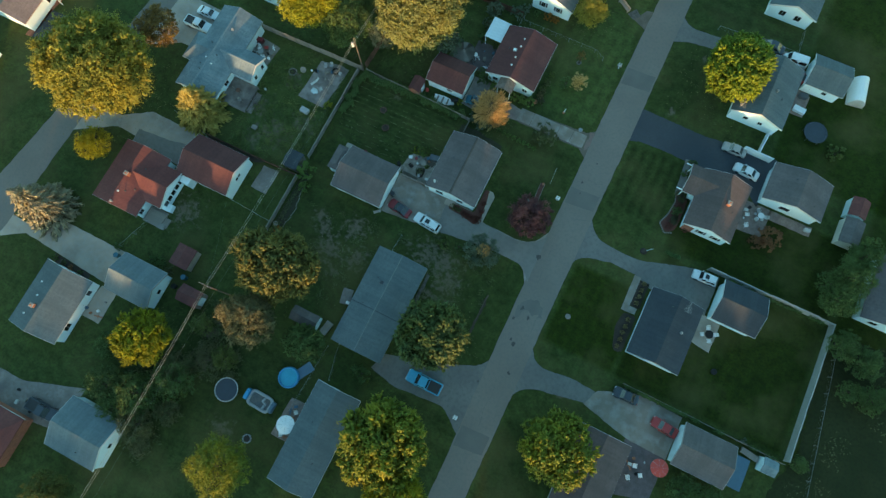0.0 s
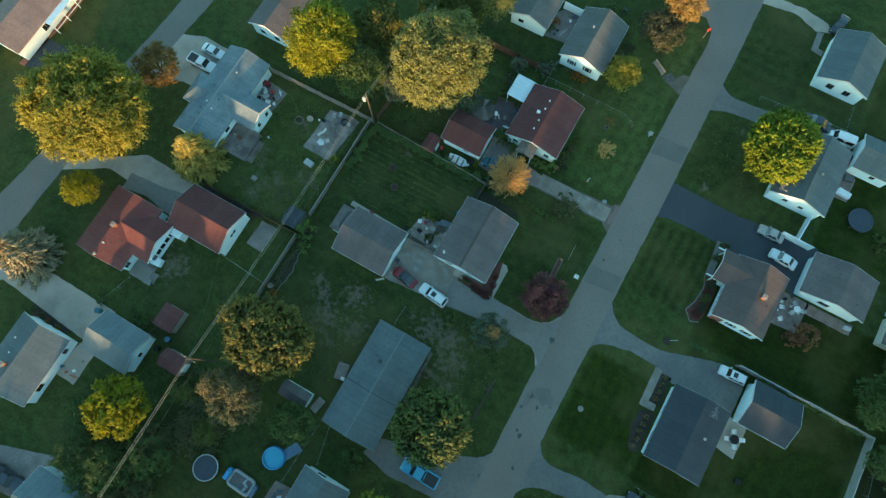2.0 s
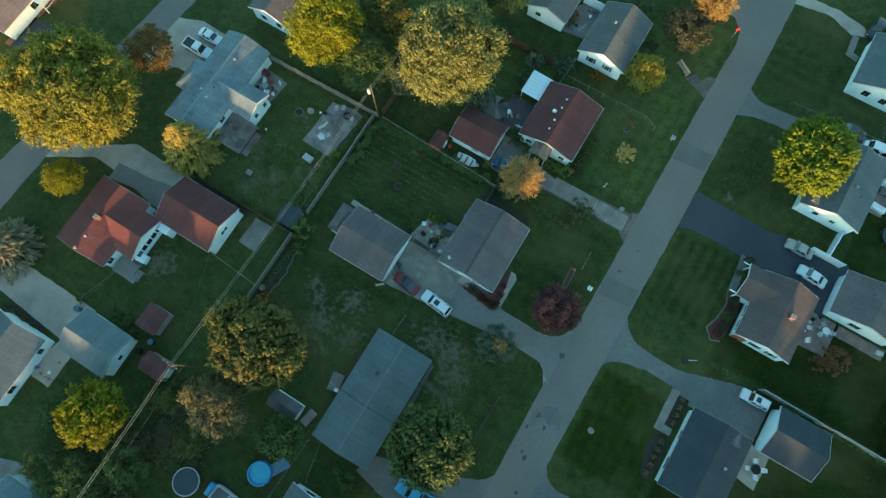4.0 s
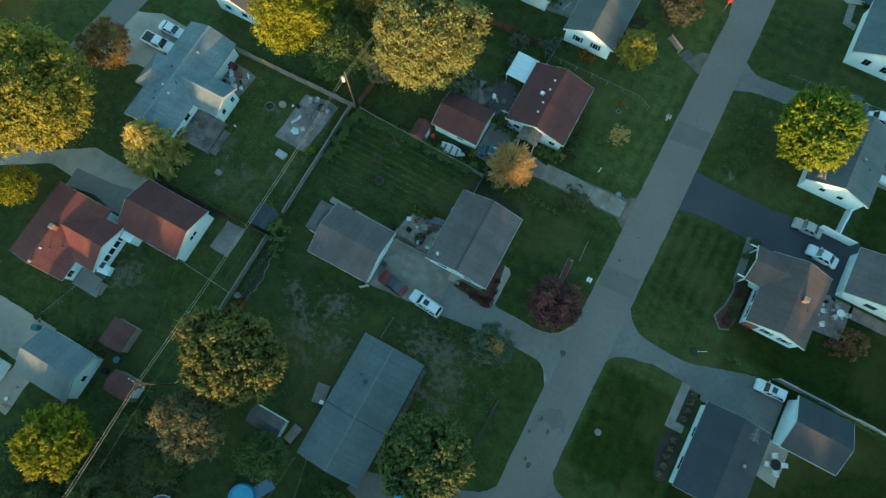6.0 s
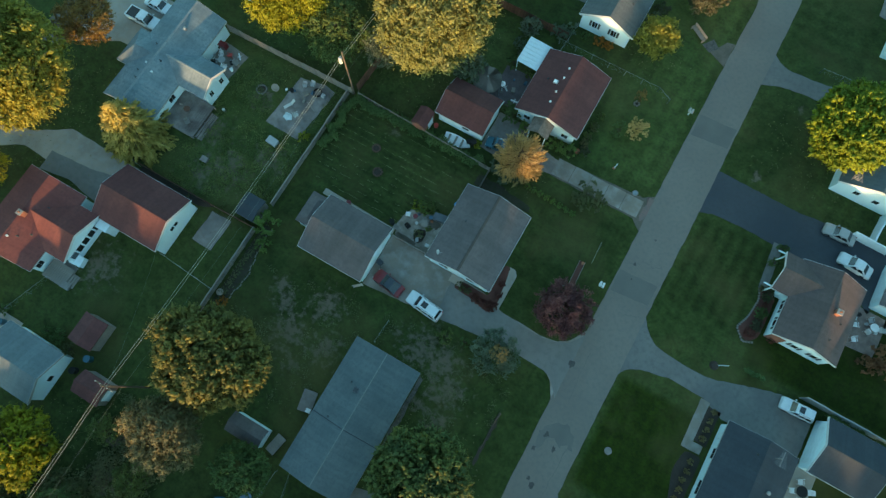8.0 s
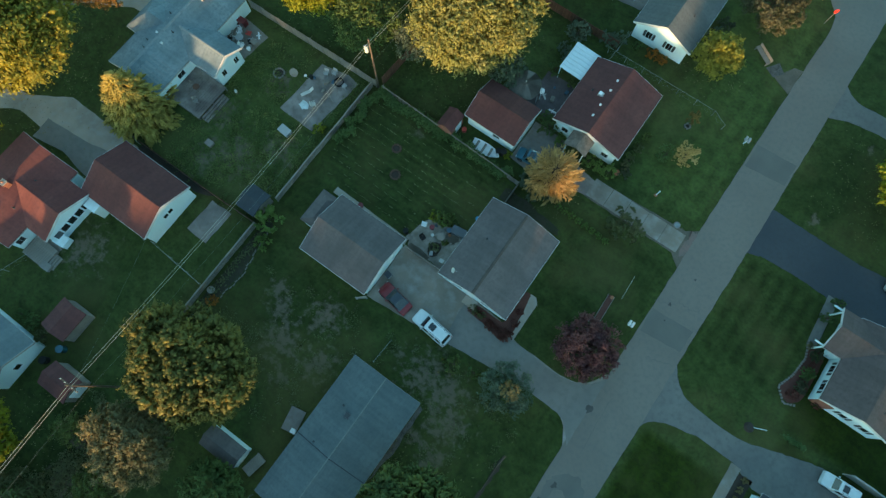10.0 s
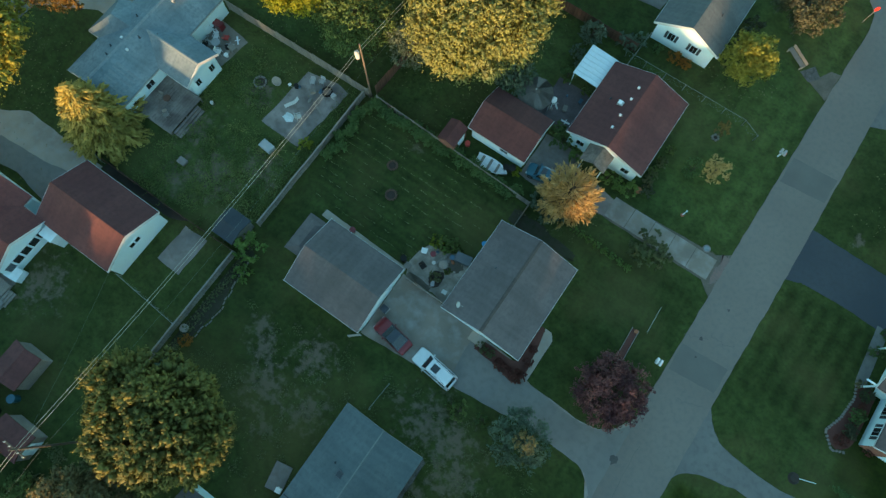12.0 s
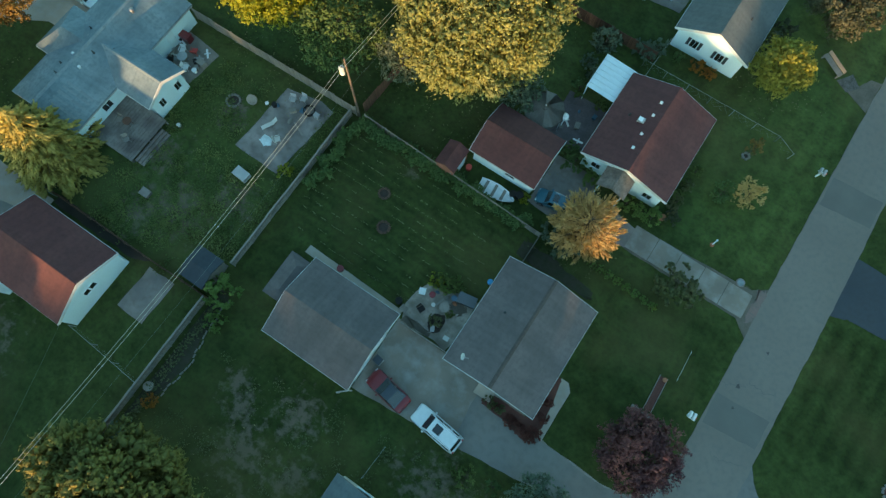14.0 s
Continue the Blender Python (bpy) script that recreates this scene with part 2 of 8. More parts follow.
M["wire"] = plain("aluminium line", (0.5, 0.47, 0.38), 0.5, 0.5)
M["darkwire"] = plain("dark cable", (0.12, 0.14, 0.12), 0.6)
M["rubber"] = plain("black rubber", (0.02, 0.02, 0.021), 0.85, 0.0, 0.2)
M["chrome"] = plain("bright metal", (0.65, 0.66, 0.67), 0.25, 0.9)
M["headlight"] = plain("clear lamp glass", (0.6, 0.62, 0.62), 0.15)
M["taillight"] = plain("red lamp glass", (0.35, 0.02, 0.015), 0.2)
M["whitecar"] = paint("white car paint", (0.78, 0.79, 0.80))
M["redcar"] = paint("dark red car paint", (0.18, 0.014, 0.02))
M["bluecar"] = paint("blue car paint", (0.015, 0.10, 0.15))
M["tealcar"] = paint("teal blue truck paint", (0.03, 0.30, 0.48))
M["silvercar"] = paint("silver car paint", (0.34, 0.34, 0.33))
M["icecar"] = paint("pale blue grey car paint", (0.62, 0.67, 0.70))
M["driveconc"] = surf("worn driveway concrete", (0.235, 0.195, 0.165), (0.165, 0.142, 0.123), 0.3, 0.8, 0.9, 0.25, c3=(0.275, 0.272, 0.258), amount=0.75, world_space=True)
M["drivelow"] = surf("greyed driveway concrete", (0.155, 0.150, 0.145), (0.19, 0.18, 0.17), 0.25, 1.6, 0.93, 0.15, c3=(0.125, 0.122, 0.118), world_space=True, dist=0.008)
M["darkcar"] = paint("dark blue car paint", (0.03, 0.04, 0.055))
M["bed"] = plain("black bed liner", (0.03, 0.03, 0.033), 0.7)
M["bluecloth"] = plain("blue plastic", (0.02, 0.25, 0.50), 0.5)
M["poolwater"] = plain("pool water", (0.03, 0.33, 0.50), 0.08)
M["bluefloor"] = plain("dark blue porch paint", (0.045, 0.11, 0.17), 0.5)
M["greypad"] = plain("grey spring pad", (0.22, 0.23, 0.23), 0.7)
M["spill"] = surf("pale blue lime spill", (0.62, 0.70, 0.73), (0.42, 0.5, 0.52), 1.5, 9.0, 0.8, 0.1, world_space=True)
M["redcloth"] = plain("red canvas", (0.50, 0.06, 0.05), 0.8)
M["tubcover"] = plain("dark blue grey vinyl cover", (0.075, 0.088, 0.105), 0.6)
M["whitecloth"] = plain("white canvas", (0.72, 0.73, 0.74), 0.7)
M["canopy"] = surf("faded canopy cloth", (0.185, 0.165, 0.15), (0.145, 0.135, 0.125), 0.8, 5.0, 0.9, 0.2)
M["greytube"] = plain("grey inflated vinyl", (0.30, 0.32, 0.34), 0.5)
M["slatecloth"] = plain("slate blue inflated cloth", (0.07, 0.13, 0.19), 0.6)
M["wornmat"] = surf("worn brown grey vinyl mat", (0.13, 0.115, 0.11), (0.08, 0.09, 0.10), 1.2, 5.0, 0.7, 0.1)
M["jumpmat"] = plain("dark blue black mesh", (0.028, 0.040, 0.058), 0.7)
M["stonebrown"] = surf("mottled stone shingles", (0.26, 0.2, 0.17), (0.15, 0.12, 0.105), 2.5, 6.0, 0.9, 0.3)
M["plumpaver"] = surf("purple brown pavers", (0.125, 0.10, 0.105), (0.09, 0.072, 0.076), 1.2, 6.0, 0.9, 0.3, world_space=True)
M["metalwhite2"] = plain("bluish white glossy roofing", (0.56, 0.68, 0.74), 0.35)
M["metalwhite"] = plain("white metal panel", (0.72, 0.76, 0.78), 0.4, 0.1)
M["rust"] = surf("rusted iron", (0.14, 0.07, 0.045), (0.08, 0.05, 0.04), 3.0, 14.0, 0.9, 0.4)
M["stone"] = surf("field stone", (0.20, 0.18, 0.165), (0.13, 0.12, 0.11), 2.0, 12.0, 0.9, 0.4, island=0.3)
M["terracotta"] = plain("terracotta", (0.36, 0.13, 0.07), 0.8)
M["stopred"] = plain("red sign face", (0.62, 0.03, 0.03), 0.4)
# leaves
M["f_maple"] = foliage("golden maple leaves", [(0.144, 0.158, 0.036), (0.225, 0.224, 0.046), (0.302, 0.281, 0.06), (0.36, 0.332, 0.085)], thin=0.45)
M["f_pale"] = foliage("pale gold leaves", [(0.158, 0.185, 0.065), (0.221, 0.24, 0.084), (0.284, 0.296, 0.118), (0.342, 0.365, 0.192)], thin=0.5)
M["f_lime"] = foliage("yellow green leaves", [(0.141, 0.17, 0.026), (0.223, 0.248, 0.032), (0.291, 0.307, 0.04), (0.349, 0.362, 0.055)], thin=0.5)
# the gold end of the oak's stops stands for sunlit foliage
M["f_oakgold"] = foliage("oak leaves turning gold", [(0.077, 0.089, 0.03), (0.131, 0.131, 0.041), (0.188, 0.169, 0.047), (0.262, 0.22, 0.059)], thin=0.35)
M["f_olive"] = foliage("olive green leaves turning yellow", [(0.058, 0.099, 0.017), (0.122, 0.179, 0.021), (0.214, 0.264, 0.031), (0.34, 0.384, 0.047)], thin=0.4)
M["f_yellow"] = foliage("yellow turning leaves", [(0.116, 0.146, 0.021), (0.191, 0.201, 0.022), (0.288, 0.283, 0.024), (0.381, 0.355, 0.034)], thin=0.45)
# turning leaves; the strong yellow also paints sun on the street trees
M["f_turn"] = foliage("green leaves turning yellow", [(0.084, 0.121, 0.022), (0.126, 0.159, 0.024), (0.216, 0.213, 0.024), (0.384, 0.305, 0.027)])
M["f_oak"] = foliage("green and gold leaves", [(0.035, 0.055, 0.015), (0.065, 0.08, 0.02), (0.115, 0.105, 0.025), (0.21, 0.16, 0.035)])
M["f_hedge"] = foliage("fresh hedge leaves", [(0.065, 0.117, 0.028), (0.104, 0.169, 0.042), (0.156, 0.221, 0.063), (0.208, 0.26, 0.084)])
M["f_clip"] = foliage("pale grass clippings", [(0.12, 0.13, 0.07), (0.17, 0.17, 0.09), (0.22, 0.21, 0.12), (0.26, 0.25, 0.15)])
M["f_dullgreen"] = foliage("dull green leaves", [(0.058, 0.080, 0.024), (0.10, 0.122, 0.035), (0.15, 0.16, 0.045), (0.205, 0.198, 0.06)], thin=0.35)
M["f_brush"] = foliage("dull tangled brush", [(0.046, 0.062, 0.026), (0.082, 0.097, 0.04), (0.122, 0.122, 0.06), (0.165, 0.146, 0.077)])
M["f_dull"] = foliage("dull grey brown leaves", [(0.034, 0.042, 0.026), (0.058, 0.065, 0.038), (0.082, 0.087, 0.052), (0.109, 0.111, 0.071)])
M["f_green"] = foliage("deep green leaves", [(0.042, 0.080, 0.028), (0.068, 0.112, 0.036), (0.093, 0.143, 0.046), (0.128, 0.172, 0.054)])
# last stop yellows green leaves the way low sun does
M["f_mixed"] = foliage("blue green leaves turning gold", [(0.046, 0.078, 0.032), (0.07, 0.104, 0.037), (0.103, 0.13, 0.038), (0.185, 0.178, 0.038)])
# on the tree, the pale tan end is sunlight put into the leaf colour
M["f_tan"] = foliage("tan and grey green leaves", [(0.078, 0.084, 0.048), (0.125, 0.12, 0.062), (0.215, 0.178, 0.086), (0.39, 0.31, 0.155)], thin=0.35)
M["f_orange"] = foliage("amber needles", [(0.43, 0.285, 0.125), (0.56, 0.385, 0.175), (0.66, 0.475, 0.23), (0.72, 0.55, 0.29)], thin=0.6)
M["f_rust"] = foliage("rust orange leaves", [(0.072, 0.058, 0.024), (0.15, 0.095, 0.03), (0.25, 0.15, 0.045), (0.33, 0.205, 0.06)])
M["f_amber"] = foliage("amber orange leaves", [(0.15, 0.10, 0.036), (0.255, 0.17, 0.06), (0.35, 0.235, 0.082), (0.41, 0.285, 0.105)])
M["f_russet"] = foliage("russet shrub leaves", [(0.09, 0.051, 0.029), (0.165, 0.08, 0.042), (0.255, 0.123, 0.058), (0.315, 0.16, 0.072)])
M["f_ball"] = foliage("tan clipped leaves", [(0.14, 0.11, 0.05), (0.2, 0.155, 0.07), (0.26, 0.2, 0.09), (0.3, 0.24, 0.11)])
# the copper stops paint low sun into the purple leaves
M["f_purple"] = foliage("purple plum leaves", [(0.038, 0.021, 0.03), (0.088, 0.036, 0.045), (0.21, 0.078, 0.075), (0.525, 0.233, 0.178)])
M["f_spruce"] = foliage("golden green needles", [(0.184, 0.16, 0.049), (0.324, 0.27, 0.079), (0.459, 0.365, 0.11), (0.54, 0.44, 0.158)], thin=0.35)
M["f_blue"] = foliage("blue grey needles", [(0.08, 0.085, 0.06), (0.17, 0.16, 0.11), (0.28, 0.25, 0.165), (0.36, 0.31, 0.21)], thin=0.1)
M["f_grey"] = foliage("grey green leaves", [(0.046, 0.075, 0.05), (0.081, 0.115, 0.08), (0.127, 0.161, 0.11), (0.172, 0.207, 0.14)])
M["f_weed"] = foliage("yard weeds", [(0.039, 0.069, 0.019), (0.078, 0.112, 0.031), (0.143, 0.163, 0.05), (0.234, 0.225, 0.09)])
M["f_bloom"] = foliage("orange blooms", [(0.05, 0.06, 0.02), (0.25, 0.10, 0.02), (0.4, 0.17, 0.03), (0.42, 0.2, 0.05)])
M["f_redbush"] = foliage("red leaved shrub", [(0.06, 0.02, 0.018), (0.11, 0.035, 0.03), (0.15, 0.05, 0.04), (0.1, 0.07, 0.03)])


def lawn():
    """Mown grass: clumps, mower stripes that follow the lots, dry patches and bare earth where feet and shade wear it."""
    m = surf("lawn grass", (0.035, 0.052, 0.0145), (0.050, 0.066, 0.0195), 0.09, 2.6, 0.95, 0.7, c3=(0.0245, 0.033, 0.0118), amount=0.7, world_space=True, gloss=0.15, dist=0.08)
    N, L = m.node_tree.nodes, m.node_tree.links
    bsdf = N["Principled BSDF"]
    geo = N.new("ShaderNodeNewGeometry")
    col = bsdf.inputs["Base Color"].links[0].from_socket
    # clumps a stride across
    mid = N.new("ShaderNodeTexNoise")
    mid.inputs["Scale"].default_value, mid.inputs["Detail"].default_value, mid.inputs["Roughness"].default_value = 0.7, 7, 0.65
    L.new(geo.outputs["Position"], mid.inputs["Vector"])
    mr = N.new("ShaderNodeMapRange")
    mr.inputs["From Min"].default_value, mr.inputs["From Max"].default_value, mr.inputs["To Min"].default_value, mr.inputs["To Max"].default_value = 0.3, 0.7, 0.62, 1.38
    L.new(mid.outputs["Fac"], mr.inputs["Value"])
    hs = N.new("ShaderNodeHueSaturation")
    L.new(col, hs.inputs["Color"])
    L.new(mr.outputs["Result"], hs.inputs["Value"])
    col = hs.outputs["Color"]
    # mower stripes, lot by lot: west, east, south, north, along x or y, bands a metre, strength
    sep = N.new("ShaderNodeSeparateXYZ")
    L.new(geo.outputs["Position"], sep.inputs[0])
    for x0, x1, y0, y1, axis, scale, force in ((-42, -22.5, -5, 7, "Y", 0.36, 0.11), (3.5, 13.5, 3, 15.2, "X", 0.19, 0.2), (3.5, 14, -21, -7, "X", 0.2, 0.07), (-13, -2.5, -7, 9, "Y", 0.12, 0.12), (-13, -2.5, 14, 34, "X", 0.16, 0.09), (24, 42, -21, -8, "X", 0.2, 0.07), (3.5, 22, 42, 56, "Y", 0.15, 0.09)):
        box_mask = None
        for sock, lo, hi in (("X", x0, x1), ("Y", y0, y1)):
            for edge0, edge1 in ((lo, lo + 0.8), (hi, hi - 0.8)):
                q = N.new("ShaderNodeMapRange")
                q.inputs["From Min"].default_value, q.inputs["From Max"].default_value = edge0, edge1
                L.new(sep.outputs[sock], q.inputs["Value"])
                if box_mask is None:
                    box_mask = q.outputs["Result"]
                else:
                    mu = N.new("ShaderNodeMath")
                    mu.operation = "MULTIPLY"
                    L.new(box_mask, mu.inputs[0])
                    L.new(q.outputs["Result"], mu.inputs[1])
                    box_mask = mu.outputs[0]
        wav = N.new("ShaderNodeTexWave")
        wav.bands_direction = axis
        wav.inputs["Scale"].default_value, wav.inputs["Distortion"].default_value, wav.inputs["Detail Scale"].default_value = scale, 1.1, 0.6
        L.new(geo.outputs["Position"], wav.inputs["Vector"])
        r = N.new("ShaderNodeMapRange")
        r.inputs["To Min"].default_value, r.inputs["To Max"].default_value = -force, force
        L.new(wav.outputs["Fac"], r.inputs["Value"])
        ma = N.new("ShaderNodeMath")
        ma.operation = "MULTIPLY_ADD"
        ma.inputs[2].default_value = 1.0
        L.new(box_mask, ma.inputs[0])
        L.new(r.outputs["Result"], ma.inputs[1])
        hs = N.new("ShaderNodeHueSaturation")
        L.new(col, hs.inputs["Color"])
        L.new(ma.outputs[0], hs.inputs["Value"])
        col = hs.outputs["Color"]
    # lawn lightness set lot by lot: west, east, south, north, how light
    # the 1.3 lot is painted lighter to offset the pale maple's shade
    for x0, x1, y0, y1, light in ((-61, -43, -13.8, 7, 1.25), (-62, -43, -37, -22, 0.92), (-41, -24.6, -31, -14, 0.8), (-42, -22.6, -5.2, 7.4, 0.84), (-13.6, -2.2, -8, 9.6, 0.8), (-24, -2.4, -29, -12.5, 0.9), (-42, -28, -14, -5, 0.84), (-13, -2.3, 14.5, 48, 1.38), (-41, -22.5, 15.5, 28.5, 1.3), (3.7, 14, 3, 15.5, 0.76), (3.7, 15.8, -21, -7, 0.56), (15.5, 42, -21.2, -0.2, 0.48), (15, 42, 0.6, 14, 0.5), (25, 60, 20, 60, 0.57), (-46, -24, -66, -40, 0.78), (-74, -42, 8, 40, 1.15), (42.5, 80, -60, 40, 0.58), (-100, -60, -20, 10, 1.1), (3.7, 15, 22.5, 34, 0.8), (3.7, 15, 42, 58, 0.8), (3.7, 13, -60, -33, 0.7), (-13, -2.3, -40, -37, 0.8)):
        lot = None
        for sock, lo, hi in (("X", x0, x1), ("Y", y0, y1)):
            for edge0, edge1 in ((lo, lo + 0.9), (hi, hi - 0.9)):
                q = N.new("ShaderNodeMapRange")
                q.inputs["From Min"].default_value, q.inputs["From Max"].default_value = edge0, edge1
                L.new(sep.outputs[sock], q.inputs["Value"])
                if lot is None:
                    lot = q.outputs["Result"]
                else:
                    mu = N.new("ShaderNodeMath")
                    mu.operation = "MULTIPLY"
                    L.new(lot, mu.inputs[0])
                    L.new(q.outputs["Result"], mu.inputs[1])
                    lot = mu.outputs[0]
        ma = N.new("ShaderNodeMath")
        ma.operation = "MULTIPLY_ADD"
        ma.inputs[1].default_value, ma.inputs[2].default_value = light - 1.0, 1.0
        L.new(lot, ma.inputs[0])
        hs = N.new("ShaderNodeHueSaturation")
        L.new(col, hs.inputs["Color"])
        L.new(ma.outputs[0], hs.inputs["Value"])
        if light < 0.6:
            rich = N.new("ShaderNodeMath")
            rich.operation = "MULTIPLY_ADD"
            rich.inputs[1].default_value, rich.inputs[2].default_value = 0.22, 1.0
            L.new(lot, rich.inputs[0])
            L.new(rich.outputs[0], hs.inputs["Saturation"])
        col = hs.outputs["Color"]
    # worn ground
    edge = N.new("ShaderNodeTexNoise")
    edge.inputs["Scale"].default_value, edge.inputs["Detail"].default_value, edge.inputs["Roughness"].default_value = 1.2, 10, 0.64
    L.new(geo.outputs["Position"], edge.inputs["Vector"])
    total = None
    for x, y, rad in ((-17.4, -16.3, 6.2), (-14.6, -16.8, 6.0), (-12.9, -19.2, 5.4), (-12.2, -22.6, 3.6), (-32.4, -22.4, 5.6), (-34.5, -19.5, 3.4), (-30.2, -25.4, 2.6), (-56.6, -27.4, 5.6), (-9.5, -29.0, 3.0), (-41.4, -46.4, 4.2), (-33.5, -54.0, 3.5), (-34.5, 5.8, 1.6), (9.5, 34.5, 1.2), (8.0, 23.0, 1.6), (-42.5, -42.0, 3.4), (-21.0, -16.0, 1.6), (10.0, -27.0, 1.6), (-3.4, 13.0, 1.8), (-50.4, -54.6, 3.4), (-15.0, -21.8, 2.4), (-36.0, -18.5, 3.0), (-52.0, 1.0, 3.5), (-50.0, -9.0, 6.5), (-55.5, -6.0, 5.5), (-46.5, -5.5, 5.0), (-53.0, -11.5, 4.5), (-27.5, -22.0, 4.5), (-30.0, -17.5, 4.5)):
        d = N.new("ShaderNodeVectorMath")
        d.operation = "DISTANCE"
        d.inputs[1].default_value = (x, y, 0)
        L.new(geo.outputs["Position"], d.inputs[0])
        f = N.new("ShaderNodeMapRange")
        f.inputs["From Min"].default_value, f.inputs["From Max"].default_value, f.inputs["To Min"].default_value, f.inputs["To Max"].default_value = 0, rad * 1.25, 1, 0
        L.new(d.outputs["Value"], f.inputs["Value"])
        if total is None:
            total = f.outputs["Result"]
        else:
            mx = N.new("ShaderNodeMath")
            mx.operation = "MAXIMUM"
            L.new(total, mx.inputs[0])
            L.new(f.outputs["Result"], mx.inputs[1])
            total = mx.outputs[0]
    pr = N.new("ShaderNodeMath")
    pr.operation = "MULTIPLY_ADD"
    pr.inputs[1].default_value = 2.4
    L.new(edge.outputs["Fac"], pr.inputs[0])
    L.new(total, pr.inputs[2])
    th = N.new("ShaderNodeMapRange")
    th.inputs["From Min"].default_value, th.inputs["From Max"].default_value, th.inputs["To Max"].default_value = 1.84, 2.22, 0.8
    L.new(pr.outputs[0], th.inputs["Value"])
    mix = N.new("ShaderNodeMix")
    mix.data_type = "RGBA"
    mix.inputs["B"].default_value = (0.138, 0.106, 0.086, 1)
    L.new(col, mix.inputs["A"])
    L.new(th.outputs["Result"], mix.inputs["Factor"])
    # dry tips
    dry = N.new("ShaderNodeTexNoise")
    dry.inputs["Scale"].default_value, dry.inputs["Detail"].default_value = 0.10, 9
    L.new(geo.outputs["Position"], dry.inputs["Vector"])
    dr = N.new("ShaderNodeMapRange")
    dr.inputs["From Min"].default_value, dr.inputs["From Max"].default_value, dr.inputs["To Max"].default_value = 0.48, 0.68, 0.6
    L.new(dry.outputs["Fac"], dr.inputs["Value"])
    mix3 = N.new("ShaderNodeMix")
    mix3.data_type = "RGBA"
    mix3.inputs["B"].default_value = (0.085, 0.076, 0.029, 1)
    L.new(mix.outputs["Result"], mix3.inputs["A"])
    L.new(dr.outputs["Result"], mix3.inputs["Factor"])
    L.new(mix3.outputs["Result"], bsdf.inputs["Base Color"])
    return m


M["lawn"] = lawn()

# ---- building blocks ----
I4 = Matrix.Identity(4)


def thing(name, label, category, m=I4, group="", kind=""):
    ob = new(name)
    ob.empty_display_size = 0.3
    ob.matrix_basis = m
    return tagged(ob, label, category, group, kind)


def part(name, bm, material, parent=None, label="", m=None, smooth=False):
    me = bpy.data.meshes.new(name)
    if isinstance(bm, bmesh.types.BMesh):
        bmesh.ops.recalc_face_normals(bm, faces=bm.faces)
        if smooth:
            for f in bm.faces:
                f.smooth = True
        bm.to_mesh(me)
        bm.free()
    else:
        me.from_pydata(*bm)
    me.materials.append(material)
    ob = new(name, me)
    if parent:
        ob.parent = parent
    if m is not None:
        ob.matrix_basis = m
    if label:
        ob["label"] = label
    return ob


def again(ob, parent, m, label=""):
    """One more piece on the same mesh."""
    o = new(ob.name.split(".")[0], ob.data)
    o.parent, o.matrix_basis = parent, m
    if label:
        o["label"] = label
    return o


def box(x0, x1, y0, y1, z0, z1, bm=None, bevel=0.0, m=None):
    bm = bm or bmesh.new()
    r = bmesh.ops.create_cube(bm, size=1, matrix=Matrix.LocRotScale(((x0 + x1) / 2, (y0 + y1) / 2, (z0 + z1) / 2), None, (x1 - x0, y1 - y0, z1 - z0)))
    vs = r["verts"]
    if bevel:
        es = list({e for v in vs for e in v.link_edges})
        vs = bmesh.ops.bevel(bm, geom=es, offset=bevel, segments=2, profile=0.6, affect="EDGES")["verts"]
    if m is not None:
        bmesh.ops.transform(bm, matrix=m, verts=list({v for v in vs}))
    return bm


def rod(a, b, r, bm=None, n=8, r2=None):
    bm = bm or bmesh.new()
    a, b = Vector(a), Vector(b)
    q = (b - a).to_track_quat("Z", "Y").to_matrix().to_4x4()
    bmesh.ops.create_cone(bm, cap_ends=True, segments=n, radius1=r, radius2=r if r2 is None else r2, depth=(b - a).length, matrix=Matrix.Translation((a + b) / 2) @ q)
    return bm


def disc(x, y, z0, z1, r, bm=None, n=24, r2=None):
    return rod((x, y, z0), (x, y, z1), r, bm, n, r2)


def ring(x, y, z0, z1, r_in, r_out, n=24, bm=None):
    bm = bm or bmesh.new()
    rows = []
    for i in range(n):
        a = 2 * math.pi * i / n
        c, s = math.cos(a), math.sin(a)
        rows.append([bm.verts.new((x + r * c, y + r * s, z)) for r, z in ((r_in, z0), (r_out, z0), (r_out, z1), (r_in, z1))])
    for i in range(n):
        p, q = rows[i], rows[(i + 1) % n]
        for k in range(4):
            bm.faces.new((p[k], q[k], q[(k + 1) % 4], p[(k + 1) % 4]))
    return bm


def slab(points, z0, z1, bm=None):
    """A prism over a plan outline."""
    bm = bm or bmesh.new()
    lo, hi = [bm.verts.new((x, y, z0)) for x, y in points], [bm.verts.new((x, y, z1)) for x, y in points]
    bm.faces.new(hi)
    bm.faces.new(lo[::-1])
    n = len(points)
    for i in range(n):
        bm.faces.new((lo[i], lo[(i + 1) % n], hi[(i + 1) % n], hi[i]))
    return bm


def rounded(points, radius, steps=5):
    """The outline with its corners cut round; a radius may be given per corner."""
    out, n = [], len(points)
    for i, p in enumerate(points):
        r = radius[i] if isinstance(radius, (list, tuple)) else radius
        a, p, b = Vector(points[i - 1]), Vector(p), Vector(points[(i + 1) % n])
        if r <= 0:
            out.append(tuple(p))
            continue
        u, w = (a - p), (b - p)
        d = min(r, 0.49 * u.length, 0.49 * w.length)
        s, e = p + u.normalized() * d, p + w.normalized() * d
        for k in range(steps + 1):
            t = k / steps
            out.append(tuple((1 - t) ** 2 * s + 2 * t * (1 - t) * p + t * t * e))
    return out


